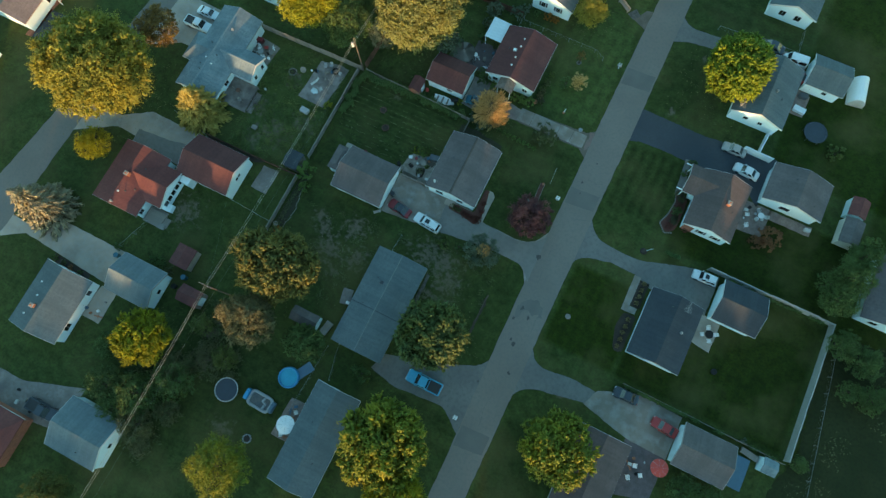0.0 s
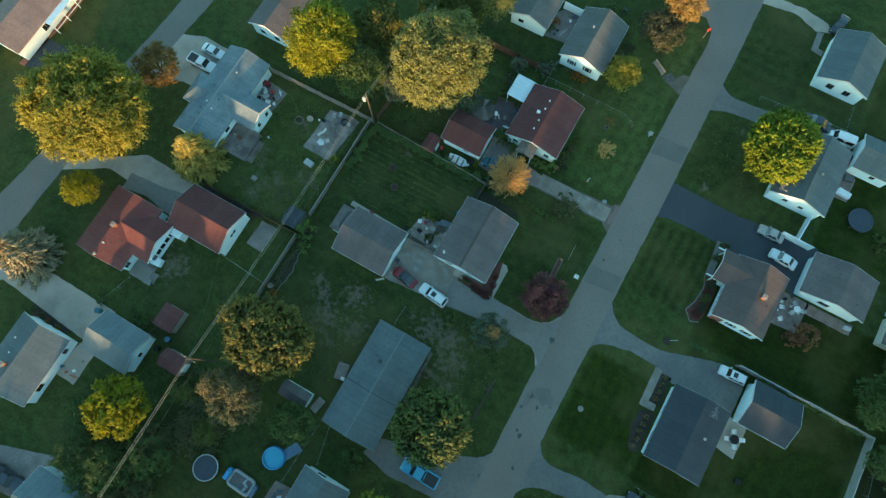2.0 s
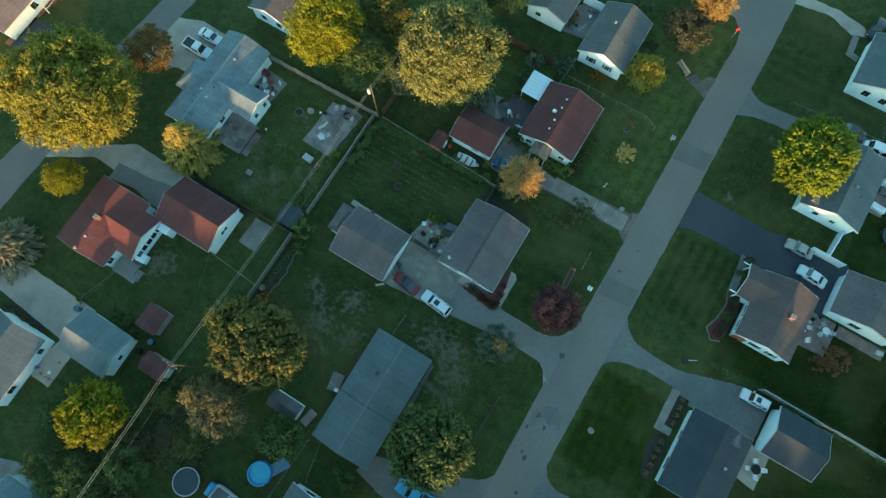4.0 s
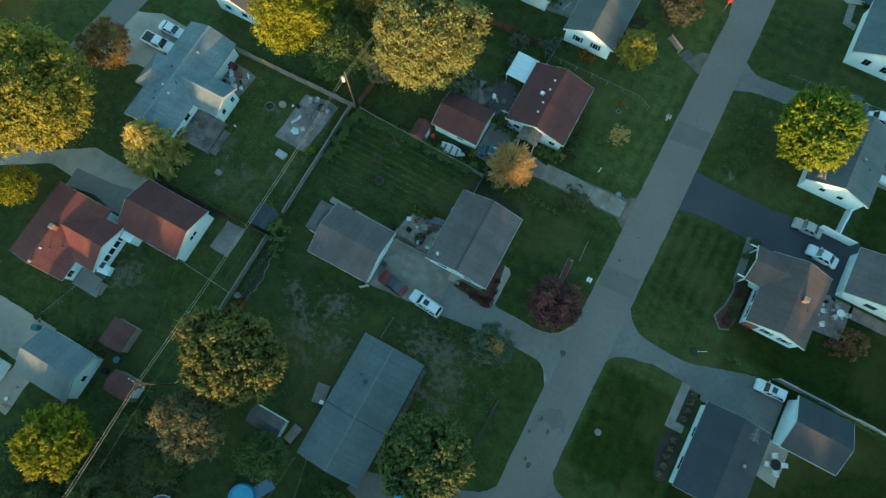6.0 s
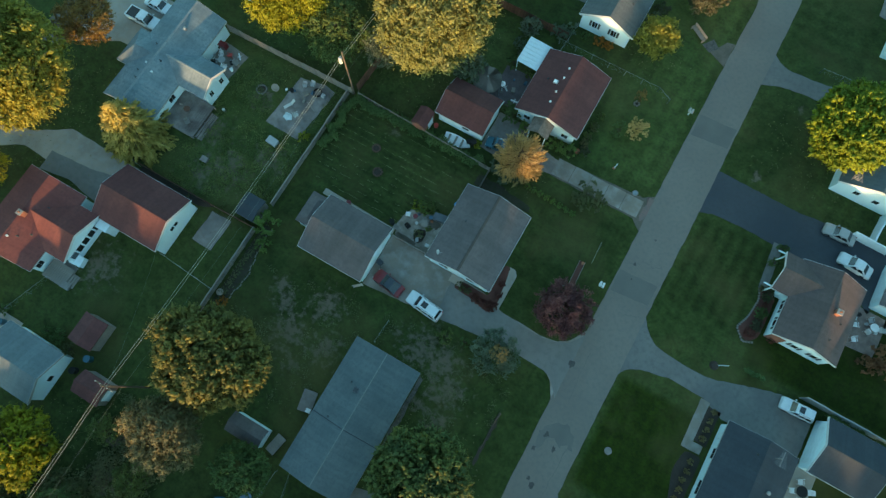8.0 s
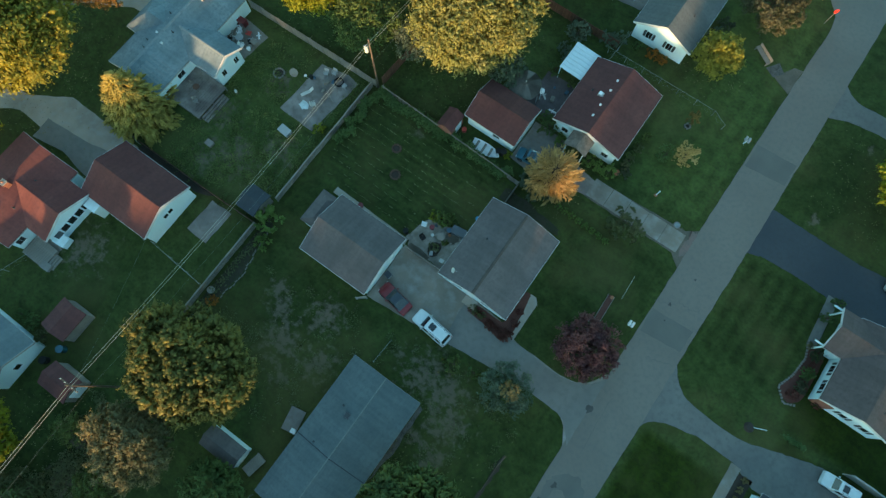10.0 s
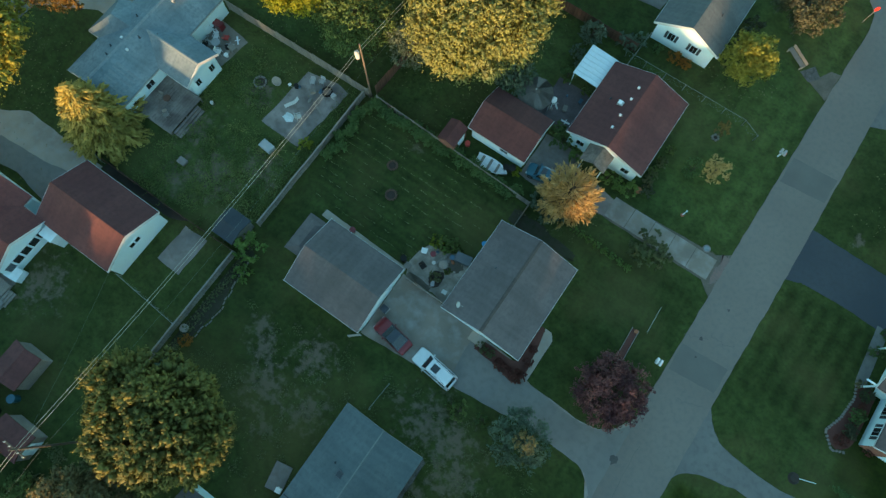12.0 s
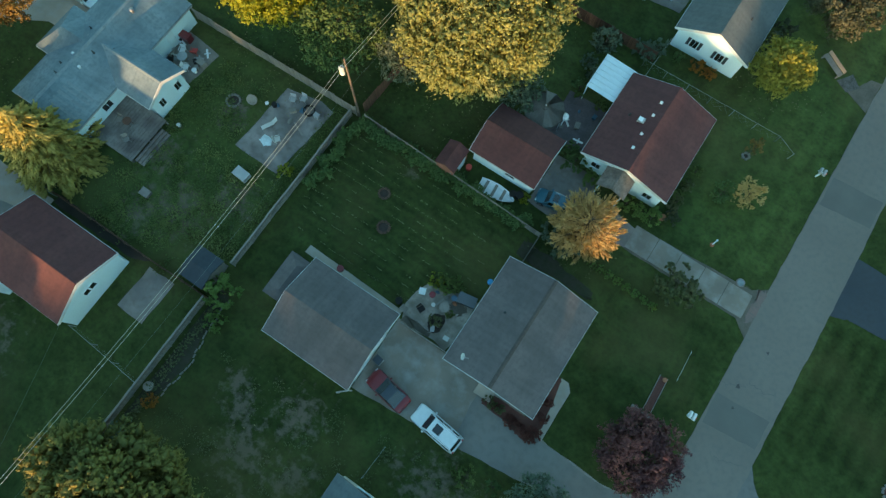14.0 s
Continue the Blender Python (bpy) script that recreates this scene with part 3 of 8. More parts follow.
def wobble(points, amount, step, seed):
    """An outline broken up into short uneven runs."""
    rnd, out, n = random.Random(seed), [], len(points)
    for i in range(n):
        a, b = Vector(points[i]), Vector(points[(i + 1) % n])
        k = max(1, int((b - a).length / step))
        for j in range(k):
            q = a.lerp(b, j / k)
            out.append((q.x + rnd.uniform(-amount, amount), q.y + rnd.uniform(-amount, amount)))
    return out


def paving(name, points, material, label, z=0.03, radius=0.0, uneven=0.06, seed=1, category="driveway"):
    pts = rounded(points, radius) if radius else points
    pts = wobble(pts, uneven, 0.9, seed) if uneven else pts
    ob = part(name, slab(pts, -0.08, z), material)
    return tagged(ob, label, category, kind="structure")


def loft(sections, bm=None, caps=True):
    """Closed rings of points joined in order."""
    bm = bm or bmesh.new()
    rings = [[bm.verts.new(p) for p in s] for s in sections]
    n = len(rings[0])
    for a, b in zip(rings, rings[1:]):
        for i in range(n):
            bm.faces.new((a[i], a[(i + 1) % n], b[(i + 1) % n], b[i]))
    if caps:
        bm.faces.new(rings[0][::-1])
        bm.faces.new(rings[-1])
    return bm


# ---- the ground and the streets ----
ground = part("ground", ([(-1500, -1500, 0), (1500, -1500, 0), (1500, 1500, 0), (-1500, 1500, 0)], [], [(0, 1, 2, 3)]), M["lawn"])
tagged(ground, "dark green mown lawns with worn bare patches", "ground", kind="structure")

road = [(-1.6, -160), (3.4, -160), (3.4, -47), (3.45, -30), (3.4, -20), (3.5, -4), (3.5, 4), (3.55, 9), (3.6, 14), (3.6, 21), (3.55, 25), (3.55, 30), (3.55, 40), (3.5, 51), (3.3, 60), (3.2, 160), (-3.0, 160), (-2.4, 60), (-14.0, 56.5), (-14.0, 51.0), (-3.6, 50.2), (-1.9, 48.2), (-1.5, 46.2), (-1.65, 40), (-1.75, 32), (-1.8, 26), (-1.85, 21), (-1.9, 15), (-1.85, 9), (-1.8, 5), (-1.9, -4.5), (-2.0, -12), (-1.9, -24), (-1.7, -34), (-1.5, -45)]
tagged(part("road", slab(wobble(road, 0.055, 0.8, 3), -0.1, 0.035), M["asphalt"]), "worn grey asphalt residential street without kerbs", "road", kind="structure")
tagged(part("road_west", slab(wobble([(-90.5, -60), (-84.5, -60), (-82.2, -42), (-81.5, -20), (-78.8, 4), (-76.2, 30), (-81.0, 30), (-83.6, 1), (-86.1, -20), (-88.5, -36)], 0.08, 1.5, 4), -0.1, 0.035), M["asphalt"]), "worn grey asphalt street behind the houses", "road", kind="structure")
for i, (x0, x1, y0, y1) in enumerate(((-1.66, 3.1, 0.9, 3.8), (-1.55, 3.3, 24.2, 27.4), (-1.4, 3.0, -40.5, -37.4))):
    o = part("road_patch", slab(wobble([(x0, y0), (x1, y0 + 0.5), (x1, y1 + 0.3), (x0, y1)], 0.05, 0.7, 20 + i), 0.0, 0.039), M["patch"])
    tagged(o, "darker asphalt repair strip across the street", "road patch", kind="structure")
worn = [(-1.1, -16.9), (-0.6, -16.3), (0.9, -15.4), (1.8, -15.9), (2.4, -16.5), (2.6, -17.9), (1.9, -17.6), (1.2, -18.2), (0.3, -17.4), (-0.4, -18.0), (-0.8, -19.4), (-1.3, -19.0), (-1.4, -17.6)]
tagged(part("road_patch", slab(wobble(worn, 0.16, 0.35, 31), 0.0, 0.0385), M["patch"]), "ragged dark worn patch in the street", "road patch", kind="structure")
rnd = random.Random(5)
for i, (x, y, r) in enumerate(((-1.7, -9.2, 0.42), (-0.4, 5.2, 0.22), (0.5, 9.2, 0.16), (-0.6, -17.6, 0.34), (0.8, -18.6, 0.3), (-1.2, -19.6, 0.26), (0.4, -23.2, 0.36), (-0.2, -22.7, 0.22), (1.6, -27.5, 0.3), (-2.0, -30.6, 0.22), (0.0, 3.4, 0.12))):
    pts = [(x + r * (0.45 + 0.75 * rnd.random()) * math.cos(a * 0.524), y + r * (0.5 + 0.9 * rnd.random()) * math.sin(a * 0.524)) for a in range(12)]
    tagged(part("tar_spot", slab(pts, 0.0, 0.043), M["tar"]), "black tar spot on the street", "tar spot", kind="structure")
for i in range(7):
    x, y = rnd.uniform(-2.0, 2.6), rnd.uniform(-40, 44)
    n, a, left, right = 9, rnd.uniform(-0.5, 0.5), [], []
    for k in range(n):
        left.append((x - 0.02, y)), right.append((x + 0.02, y))
        if i % 3:
            x, y = x + 0.35 * rnd.uniform(0.5, 1.2), y + 0.3 * rnd.uniform(-1, 1)
            left[-1], right[-1] = (left[-1][0], left[-1][1] + 0.03), (left[-1][0], left[-1][1] - 0.03)
        else:
            x, y = x + 0.2 * rnd.uniform(-1, 1), y + 0.8
        if not -2.3 < x < 3.1:
            break
    if len(left) > 3:
        tagged(part("road_crack", slab(left + right[::-1], 0.0, 0.0415), M["patch"]), "sealed crack in the street", "crack", kind="structure")

# ---- driveways and yards ----
paving("driveway", [(-27.8, -13.2), (-17.5, -12.2), (-9.6, -11.2), (-3.4, -11.3), (-1.6, -14.6), (-1.6, -4.2), (-3.4, -7.5), (-6.2, -8.1), (-12.4, -7.8), (-14.5, -6.9), (-27.8, -6.1)], M["driveconc"], "pale worn concrete driveway beside the grey house", radius=[0, 0, 1, 1.6, 0, 0, 1.6, 1, 1, 0, 0])
paving("walkway", [(-13.9, -8.2), (-12.1, -8.2), (-12.1, -3.2), (-12.6, -2.6), (-13.3, -2.6), (-13.3, -7.2), (-13.9, -7.2)], M["concrete"], "concrete walk along the front of the grey house", z=0.034, uneven=0.02, category="path")
paving("driveway", [(-24.2, 9.4), (-21.5, 9.2), (-16.0, 10.4), (-14.5, 10.5), (-14.5, 12.6), (-16.0, 12.9), (-19.5, 13.6), (-20.0, 14.9), (-24.2, 14.9)], M["greyslab"], "grey asphalt yard before the brown garage")
paving("driveway_base", [(-14.6, 10.4), (-3.2, 10.4), (-1.5, 9.0), (-1.5, 14.6), (-3.2, 13.4), (-14.6, 12.9)], M["dirt"], "worn earth edge round the slab driveway", z=0.022)
paving("driveway", [(3.2, 15.1), (5.2, 15.8), (9.2, 16.0), (13.2, 15.8), (15.8, 15.2), (24.0, 15.0), (26.0, 13.2), (26.6, 22.2), (23.0, 22.4), (17.5, 21.5), (14.0, 21.2), (9.5, 21.3), (3.2, 21.4)], M["blacktop"], "freshly sealed black asphalt driveway", radius=0.4)
paving("driveway", [(2.9, 35.0), (6.0, 36.4), (11.3, 36.8), (19.0, 37.9), (25.0, 37.5), (25.0, 42.0), (18.0, 41.2), (11.2, 39.4), (5.2, 38.9), (2.8, 41.0)], M["oldtop"], "faded grey asphalt driveway", radius=[0, 2, 0, 0, 0, 0, 0, 0, 2, 0])
paving("driveway", [(2.7, -9.6), (4.0, -6.2), (8.8, -5.0), (13.0, -5.1), (15.8, -6.2), (24.8, -6.4), (24.8, 0.0), (20.5, -0.3), (16.5, -1.5), (12.6, -2.9), (6.2, -2.6), (4.2, -1.2), (2.8, 1.4)], M["oldtop"], "faded grey asphalt driveway with flared mouth", radius=[0, 1.5, 0, 0, 0, 0, 0, 1, 1, 2, 1.5, 1.5, 0])
paving("driveway", [(2.7, -31.4), (4.6, -28.2), (13.6, -26.4), (14.4, -24.2), (10.3, -24.0), (4.8, -24.8), (2.7, -21.4)], M["oldtop"], "faded grey asphalt driveway apron", radius=[0, 2, 0, 0, 0, 2, 0])
paving("driveway", [(13.4, -26.6), (20.8, -28.4), (27.2, -28.6), (27.2, -22.0), (20.3, -21.7), (14.6, -23.9)], M["driveconc"], "pale concrete driveway before the garage")
paving("patio", [(21.4, -36.5), (27.0, -35.0), (27.2, -28.6), (20.8, -28.4)], M["plumpaver"], "brown paved yard beside the house", category="patio")
paving("driveway", [(-17.5, -36.0), (-13.0, -36.9), (-5.0, -36.2), (-1.6, -39.0), (-1.6, -26.8), (-3.0, -28.6), (-9.0, -31.0), (-16.6, -33.2)], M["oldtop"], "patched grey driveway with a worn apron", radius=[0, 0, 1, 0, 0, 1, 0, 0])
paving("driveway", [(-82.0, -23.5), (-75.0, -19.4), (-71.4, -19.6), (-61.4, -20.4), (-60.2, -20.4), (-60.2, -14.8), (-71.0, -14.6), (-75.5, -17.4), (-81.5, -18.0)], M["concrete"], "old pale concrete driveway between the houses")
paving("driveway", [(-71.4, -18.3), (-64.7, -17.7), (-61.6, -16.9), (-60.6, -17.0), (-60.6, -21.0), (-63.8, -20.9), (-67.0, -20.3), (-71.3, -21.0)], M["drivelow"], "darker worn half of the driveway beside the red roofed house", z=0.037, uneven=0.05)
paving("driveway", [(-82.6, -44.5), (-78.4, -41.9), (-72.6, -42.3), (-62.2, -43.1), (-60.2, -43.0), (-60.2, -37.4), (-73.2, -37.4), (-78.6, -40.4), (-82.3, -40.2)], M["concrete"], "pale concrete driveway beside the blue grey house")
paving("bed", [(-71.8, -43.9), (-64.6, -43.9), (-64.8, -42.9), (-71.9, -42.5)], M["mulch"], "dark planted bed between house and driveway", z=0.04, uneven=0.1, category="flower bed")
paving("patio", [(-63.4, -49.0), (-59.2, -49.0), (-59.2, -43.6), (-62.0, -43.6)], M["concrete"], "small concrete patio", category="patio")
paving("driveway", [(-84.0, -7.0), (-73.5, -1.2), (-69.5, -1.2), (-69.5, 7.2), (-75.0, 7.4), (-81.0, 5.0)], M["concrete"], "wide concrete driveway with two parked vehicles")
paving("driveway", [(-72.0, -67.5), (-56.0, -65.4), (-55.3, -58.2), (-65.0, -61.5), (-72.0, -61.5)], M["greyslab"], "grey concrete driveway")
paving("driveway", [(-1.7, 35.2), (-2.6, 35.7), (-4.3, 36.4), (-3.4, 37.6), (-2.8, 38.9), (-1.7, 39.2)], M["dirt"], "short brown earth pull-off", uneven=0.12)
paving("pad", [(-5.5, 36.9), (-4.3, 36.3), (-3.3, 37.4), (-4.5, 38.4)], M["darkgravel"], "small dark patch of ground before the bench", z=0.036, uneven=0.06, category="slab")
# bare soil whose dark colour also paints in the fence's shadow
paving("bed", [(-60.0, -15.0), (-50.6, -15.0), (-48.8, -14.1), (-60.0, -14.1)], M["mulch"], "dark strip of bare soil and painted fence shadow behind the garage", uneven=0.1, category="flower bed")
paving("patio", [(-49.9, -1.3), (-45.0, -1.4), (-44.2, 6.6), (-45.9, 6.9), (-49.5, 6.2)], M["stainslab"], "old brown grey concrete slab in the back yard", category="patio")
paving("patio", [(-62.6, 1.6), (-57.8, 0.7), (-57.4, 2.7), (-57.2, 5.3), (-61.4, 5.8)], M["gravel"], "cluttered gravel patio", category="patio")
paving("pad", [(-48.9, -18.9), (-46.1, -19.0), (-46.0, -14.7), (-48.8, -14.7)], M["greyslab"], "small grey concrete pad in the grass", category="slab")
paving("patio", [(-27.4, -6.2), (-24.4, -6.1), (-22.8, -6.1), (-22.7, -1.0), (-24.8, -1.3), (-25.4, -1.9), (-26.5, -1.9), (-27.4, -2.2), (-27.8, -3.2), (-28.0, -4.7)], M["earthpatio"], "cluttered stone patio behind the grey house", category="patio", uneven=0.18)
paving("patio", [(24.2, -11.0), (27.3, -11.5), (27.4, -6.6), (24.2, -6.4)], M["concrete"], "concrete patio between house and garage", category="patio")
paving("walkway", [(13.0, -11.1), (15.2, -11.0), (15.2, -10.0), (14.0, -10.0), (14.0, -5.2), (12.9, -5.2)], M["driveconc"], "concrete front walk", z=0.034, uneven=0.02, category="path")
paving("patio", [(24.0, 8.6), (28.2, 8.8), (28.4, 13.8), (24.0, 13.8)], M["paver"], "brick patio with garden furniture", category="patio")
paving("patio", [(28.1, 12.2), (34.9, 12.2), (35.0, 13.8), (28.1, 13.8)], M["paver"], "brick strip along the garage wall", category="patio")
paving("patio", [(24.9, 31.0), (27.5, 31.1), (27.4, 35.2), (24.9, 36.2)], M["paver"], "brown paved yard between gabled house and garage", category="patio")
paving("walkway", [(13.6, 10.0), (14.6, 10.0), (14.3, 16.2), (13.1, 16.2)], M["oldtop"], "concrete front walk", z=0.034, uneven=0.02, category="path")
paving("patio", [(-63.0, -31.2), (-59.3, -31.0), (-58.7, -28.8), (-62.8, -28.8)], M["greyslab"], "small grey back patio", z=0.02, category="patio")
paving("patio", [(-26.6, 16.0), (-22.6, 16.0), (-22.6, 21.4), (-26.6, 21.4)], M["plumpaver"], "dark paved patio beside the brown house", category="patio")
paving("strip", [(-38.2, -5.9), (-27.9, -6.2), (-27.9, -5.4), (-38.2, -5.1)], M["concrete"], "narrow concrete strip along the garage", uneven=0.02, category="path")
paving("bed", [(14.2, -17.4), (15.6, -17.2), (15.6, -11.2), (13.6, -11.3), (13.2, -14.0)], M["mulch"], "dark mulch bed with round shrubs", radius=0.6, category="flower bed")
paving("bed", [(14.0, -9.9), (15.5, -9.9), (15.5, -5.6), (14.0, -5.6)], M["mulch"], "dark mulch bed with round shrubs", category="flower bed")
paving("bed", [(13.2, 4.2), (14.6, 3.2), (15.9, 4.2), (15.9, 9.8), (14.0, 10.6), (13.6, 10.4), (14.2, 8.6), (13.8, 6.0)], M["redmulch"], "planted bed at the house corner with stone edging", radius=0.8, category="flower bed")
paving("bed", [(-18.1, -8.1), (-15.2, -8.3), (-13.2, -8.8), (-12.6, -7.2), (-13.2, -2.6), (-14.0, -2.6), (-14.0, -7.0), (-18.1, -7.0)], M["redmulch"], "red mulch bed round the house corner", z=0.045, radius=0.4, category="flower bed")
paving("bed", [(-42.3, -26.0), (-41.0, -23.0), (-40.5, -19.5), (-41.2, -15.8), (-41.2, -12.8), (-42.3, -12.8)], M["darksoil"], "overgrown bed along the fence with scalloped edging", radius=0.5, category="flower bed")

paving("spill", wobble([(-48.5, 0.35), (-47.7, 0.0), (-47.2, 0.5), (-47.4, 1.15), (-48.2, 1.2)], 0.12, 0.3, 5), M["spill"], "pale blue spill on the slab", z=0.036, uneven=0.0, category="stain")

paving("bed", [(-22.2, 6.3), (-14.6, 5.4), (-14.7, 4.5), (-22.5, 4.5)], M["darksoil"], "dark planted bed behind the grey house", z=0.022, radius=0.4, uneven=0.2, category="flower bed")
paving("apron_stain", [(-2.7, 13.9), (-1.95, 14.0), (-1.75, 12.6), (-1.95, 11.2), (-2.4, 10.3), (-2.6, 11.4), (-2.45, 12.6)], M["redpatch"], "reddish worn patch where the slab drive meets the road", z=0.041, radius=0.25, uneven=0.15, category="patch")

# slabs of the long concrete driveway
slab_mesh = None
for i in range(5):
    x0, x1 = -14.6 + i * 2.36, -14.6 + (i + 1) * 2.36 - 0.05
    m = pose((x0 + x1) / 2, 11.8 + 0.03 * math.sin(i * 2.3), 0.0, random.uniform(-0.2, 0.2), random.uniform(-0.2, 0.2), random.uniform(-0.6, 0.6))
    if slab_mesh is None:
        drive = tagged(new("slab_driveway"), "row of pale concrete slabs with dark joints", "driveway", kind="structure")
        slab_mesh = part("concrete_slab", box(-1.15, 1.15, -1.2, 1.2, -0.08, 0.045, bevel=0.012), M["driveconc"], drive, m=m)
    else:
        again(slab_mesh, drive, m)
paving("walkway", [(2.6, 59.4), (10.0, 59.4), (14.2, 58.6), (15.3, 57.2), (12.9, 56.4), (8.9, 57.9), (2.6, 57.0)], M["concrete"], "pale worn concrete drive beside the gabled house", uneven=0.12)
paving("walkway", [(13.1, 56.4), (13.4, 52.8), (15.2, 52.4), (15.3, 53.4), (14.3, 53.6), (14.1, 56.6)], M["greyslab"], "narrow grey front walk", z=0.034, uneven=0.03, category="path")
paving("strip", [(-16.25, -19.2), (-15.8, -19.3), (-15.65, -24.6), (-16.2, -28.5)], M["darkgravel"], "stony strip along the low house", uneven=0.1, category="path")
paving("soil", [(-24.2, -1.9), (-23.3, -2.0), (-23.2, -2.9), (-23.9, -3.1), (-24.6, -3.0), (-24.8, -2.4)], M["dirt"], "bare brown earth beside the patio tub", z=0.038, radius=0.3, uneven=0.2, category="flower bed")
paving("soil", [(-27.6, -6.1), (-26.2, -6.1), (-24.6, -6.05), (-24.9, -5.7), (-26.4, -5.5), (-27.5, -5.6)], M["dirt"], "strip of bare earth along the fence", z=0.037, radius=0.2, uneven=0.15, category="flower bed")
paving("ground_rough", [(42.6, -1.0), (43.6, -21.0), (41.8, -25.0), (41.0, -34.0), (62.0, -40.0), (64.0, -8.0), (52.0, 0.5)], M["rough"], "darker grass behind the fenced yard", z=0.026, radius=0.8, uneven=0.4, category="grass")
paving("soil", [(-25.6, -4.0), (-24.4, -3.6), (-24.1, -5.2), (-24.9, -5.7), (-25.5, -5.2)], M["mulch"], "dark planting hole in the stone patio", z=0.038, radius=0.5, category="flower bed")
paving("patio", [(-25.6, 34.6), (-21.9, 35.0), (-21.8, 40.9), (-24.4, 40.9), (-25.5, 39.6)], M["greyslab"], "grey yard between the white garage and the house", category="patio")
paving("walkway", [(-99.9, -11.9), (-98.6, -11.8), (-98.2, -5.7), (-97.6, -1.4), (-97.8, 4.0), (-99.8, 4.0), (-99.4, -4.7)], M["brick"], "red brick walk along the west house", uneven=0.02, category="path")
paving("driveway", [(-98.6, -5.7), (-92.4, -5.7), (-88.0, -7.0), (-88.5, -12.5), (-95.1, -10.9), (-98.7, -11.7)], M["blacktop"], "dark sealed driveway of the west house")
paving("driveway", [(-18.3, -12.35), (-9.6, -11.3), (-3.4, -11.4), (-1.7, -13.6), (-1.7, -5.4), (-3.4, -7.6), (-6.2, -8.2), (-12.4, -7.95), (-18.6, -7.75)], M["drivelow"], "darker worn lower half of the driveway", z=0.036, radius=[0, 1, 1.6, 0, 0, 1.6, 1, 0, 0])
# ---- houses ----
def gable_bm(L, W, he, rise, over_e, over_g):
    """The wall body under a gable roof: ridge along x."""
    hl, hw = L / 2 - over_g, W / 2 - over_e
    k = rise / (W / 2)
    top, apex = he + k * over_e - 0.02, he + rise - 0.04
    bm = bmesh.new()
    ends = []
    for x in (-hl, hl):
        ends.append([bm.verts.new(p) for p in ((x, -hw, 0), (x, hw, 0), (x, hw, top), (x, 0, apex), (x, -hw, top))])
    a, b = ends
    bm.faces.new(a)
    bm.faces.new(b[::-1])
    for i in range(5):
        bm.faces.new((a[i], a[(i + 1) % 5], b[(i + 1) % 5], b[i]))
    return bm


def roof_bm(L, W, he, rise, hip=0.0, t=0.14, sag=0.0):
    """Two slopes, with a thickness, between the eaves; hip pulls the ridge's ends in; the field dips a little, as old roofs do."""
    hl, hw = L / 2, W / 2
    bm = bmesh.new()
    n = max(2, int(L / 2.2))
    rows = {}
    for lift in (0, 1):
        for i in range(n + 1):
            x = -hl + L * i / n
            xr = max(-hl + hip, min(hl - hip, x))
            w = sag * math.sin(i * 2.1 + L) * (0 < i < n)
            rows[lift, i] = [bm.verts.new((x, -hw, he + (t if lift else 0))), bm.verts.new((xr, 0, he + rise + w + (t if lift else 0))), bm.verts.new((x, hw, he + (t if lift else 0)))]
    for i in range(n):
        for k in (0, 1):
            for lift in (0, 1):
                q = [rows[lift, i][k], rows[lift, i + 1][k], rows[lift, i + 1][k + 1], rows[lift, i][k + 1]]
                q = [v for j, v in enumerate(q) if not any((v.co - u.co).length < 1e-6 for u in q[:j])]
                if len(q) > 2:
                    bm.faces.new(q)
        for k in (0, 2):
            bm.faces.new((rows[0, i][k], rows[0, i + 1][k], rows[1, i + 1][k], rows[1, i][k]))
    for i in (0, n):
        if hip:
            for lift in (0, 1):
                bm.faces.new(rows[lift, i])
            bm.faces.new((rows[0, i][0], rows[0, i][2], rows[1, i][2], rows[1, i][0]))
        else:
            for k in (0, 1):
                bm.faces.new((rows[0, i][k], rows[0, i][k + 1], rows[1, i][k + 1], rows[1, i][k]))
    bmesh.ops.remove_doubles(bm, verts=bm.verts, dist=1e-5)
    return bm


def window(parent, m, w, h, panes=2, shutters=False, sill=True, trim="trim"):
    """A framed window; its plane is x-z, facing -y."""
    bm = bmesh.new()
    f = 0.07
    for a in ((-w / 2 - f, -w / 2, -h / 2 - f, h / 2 + f), (w / 2, w / 2 + f, -h / 2 - f, h / 2 + f), (-w / 2, w / 2, h / 2, h / 2 + f), (-w / 2, w / 2, -h / 2 - f, -h / 2)):
        box(a[0], a[1], -0.06, 0.0, a[2], a[3], bm)
    win = part("window", bm, M[trim], parent, m=m)
    g = 0.03
    pw = w / panes
    for i in range(panes):
        part("pane", box(-w / 2 + i * pw + (g if i else 0), -w / 2 + (i + 1) * pw, -0.035, -0.015, -h / 2, h / 2), M["glass"], win)
    if sill:
        part("window_sill", box(-w / 2 - 0.1, w / 2 + 0.1, -0.1, 0.0, -h / 2 - f - 0.05, -h / 2 - f), M[trim], win)
    if shutters:
        for s in (-1, 1):
            bm = bmesh.new()
            c = s * (w / 2 + f + 0.17)
            box(c - 0.15, c + 0.15, -0.05, -0.005, -h / 2, h / 2, bm, bevel=0.01)
            for k in range(6):
                z = -h / 2 + (k + 0.5) * h / 6
                box(c - 0.11, c + 0.11, -0.062, -0.05, z - 0.05, z + 0.05, bm)
            part("shutter", bm, M["shutter"], win, "dark shutter")
    return win


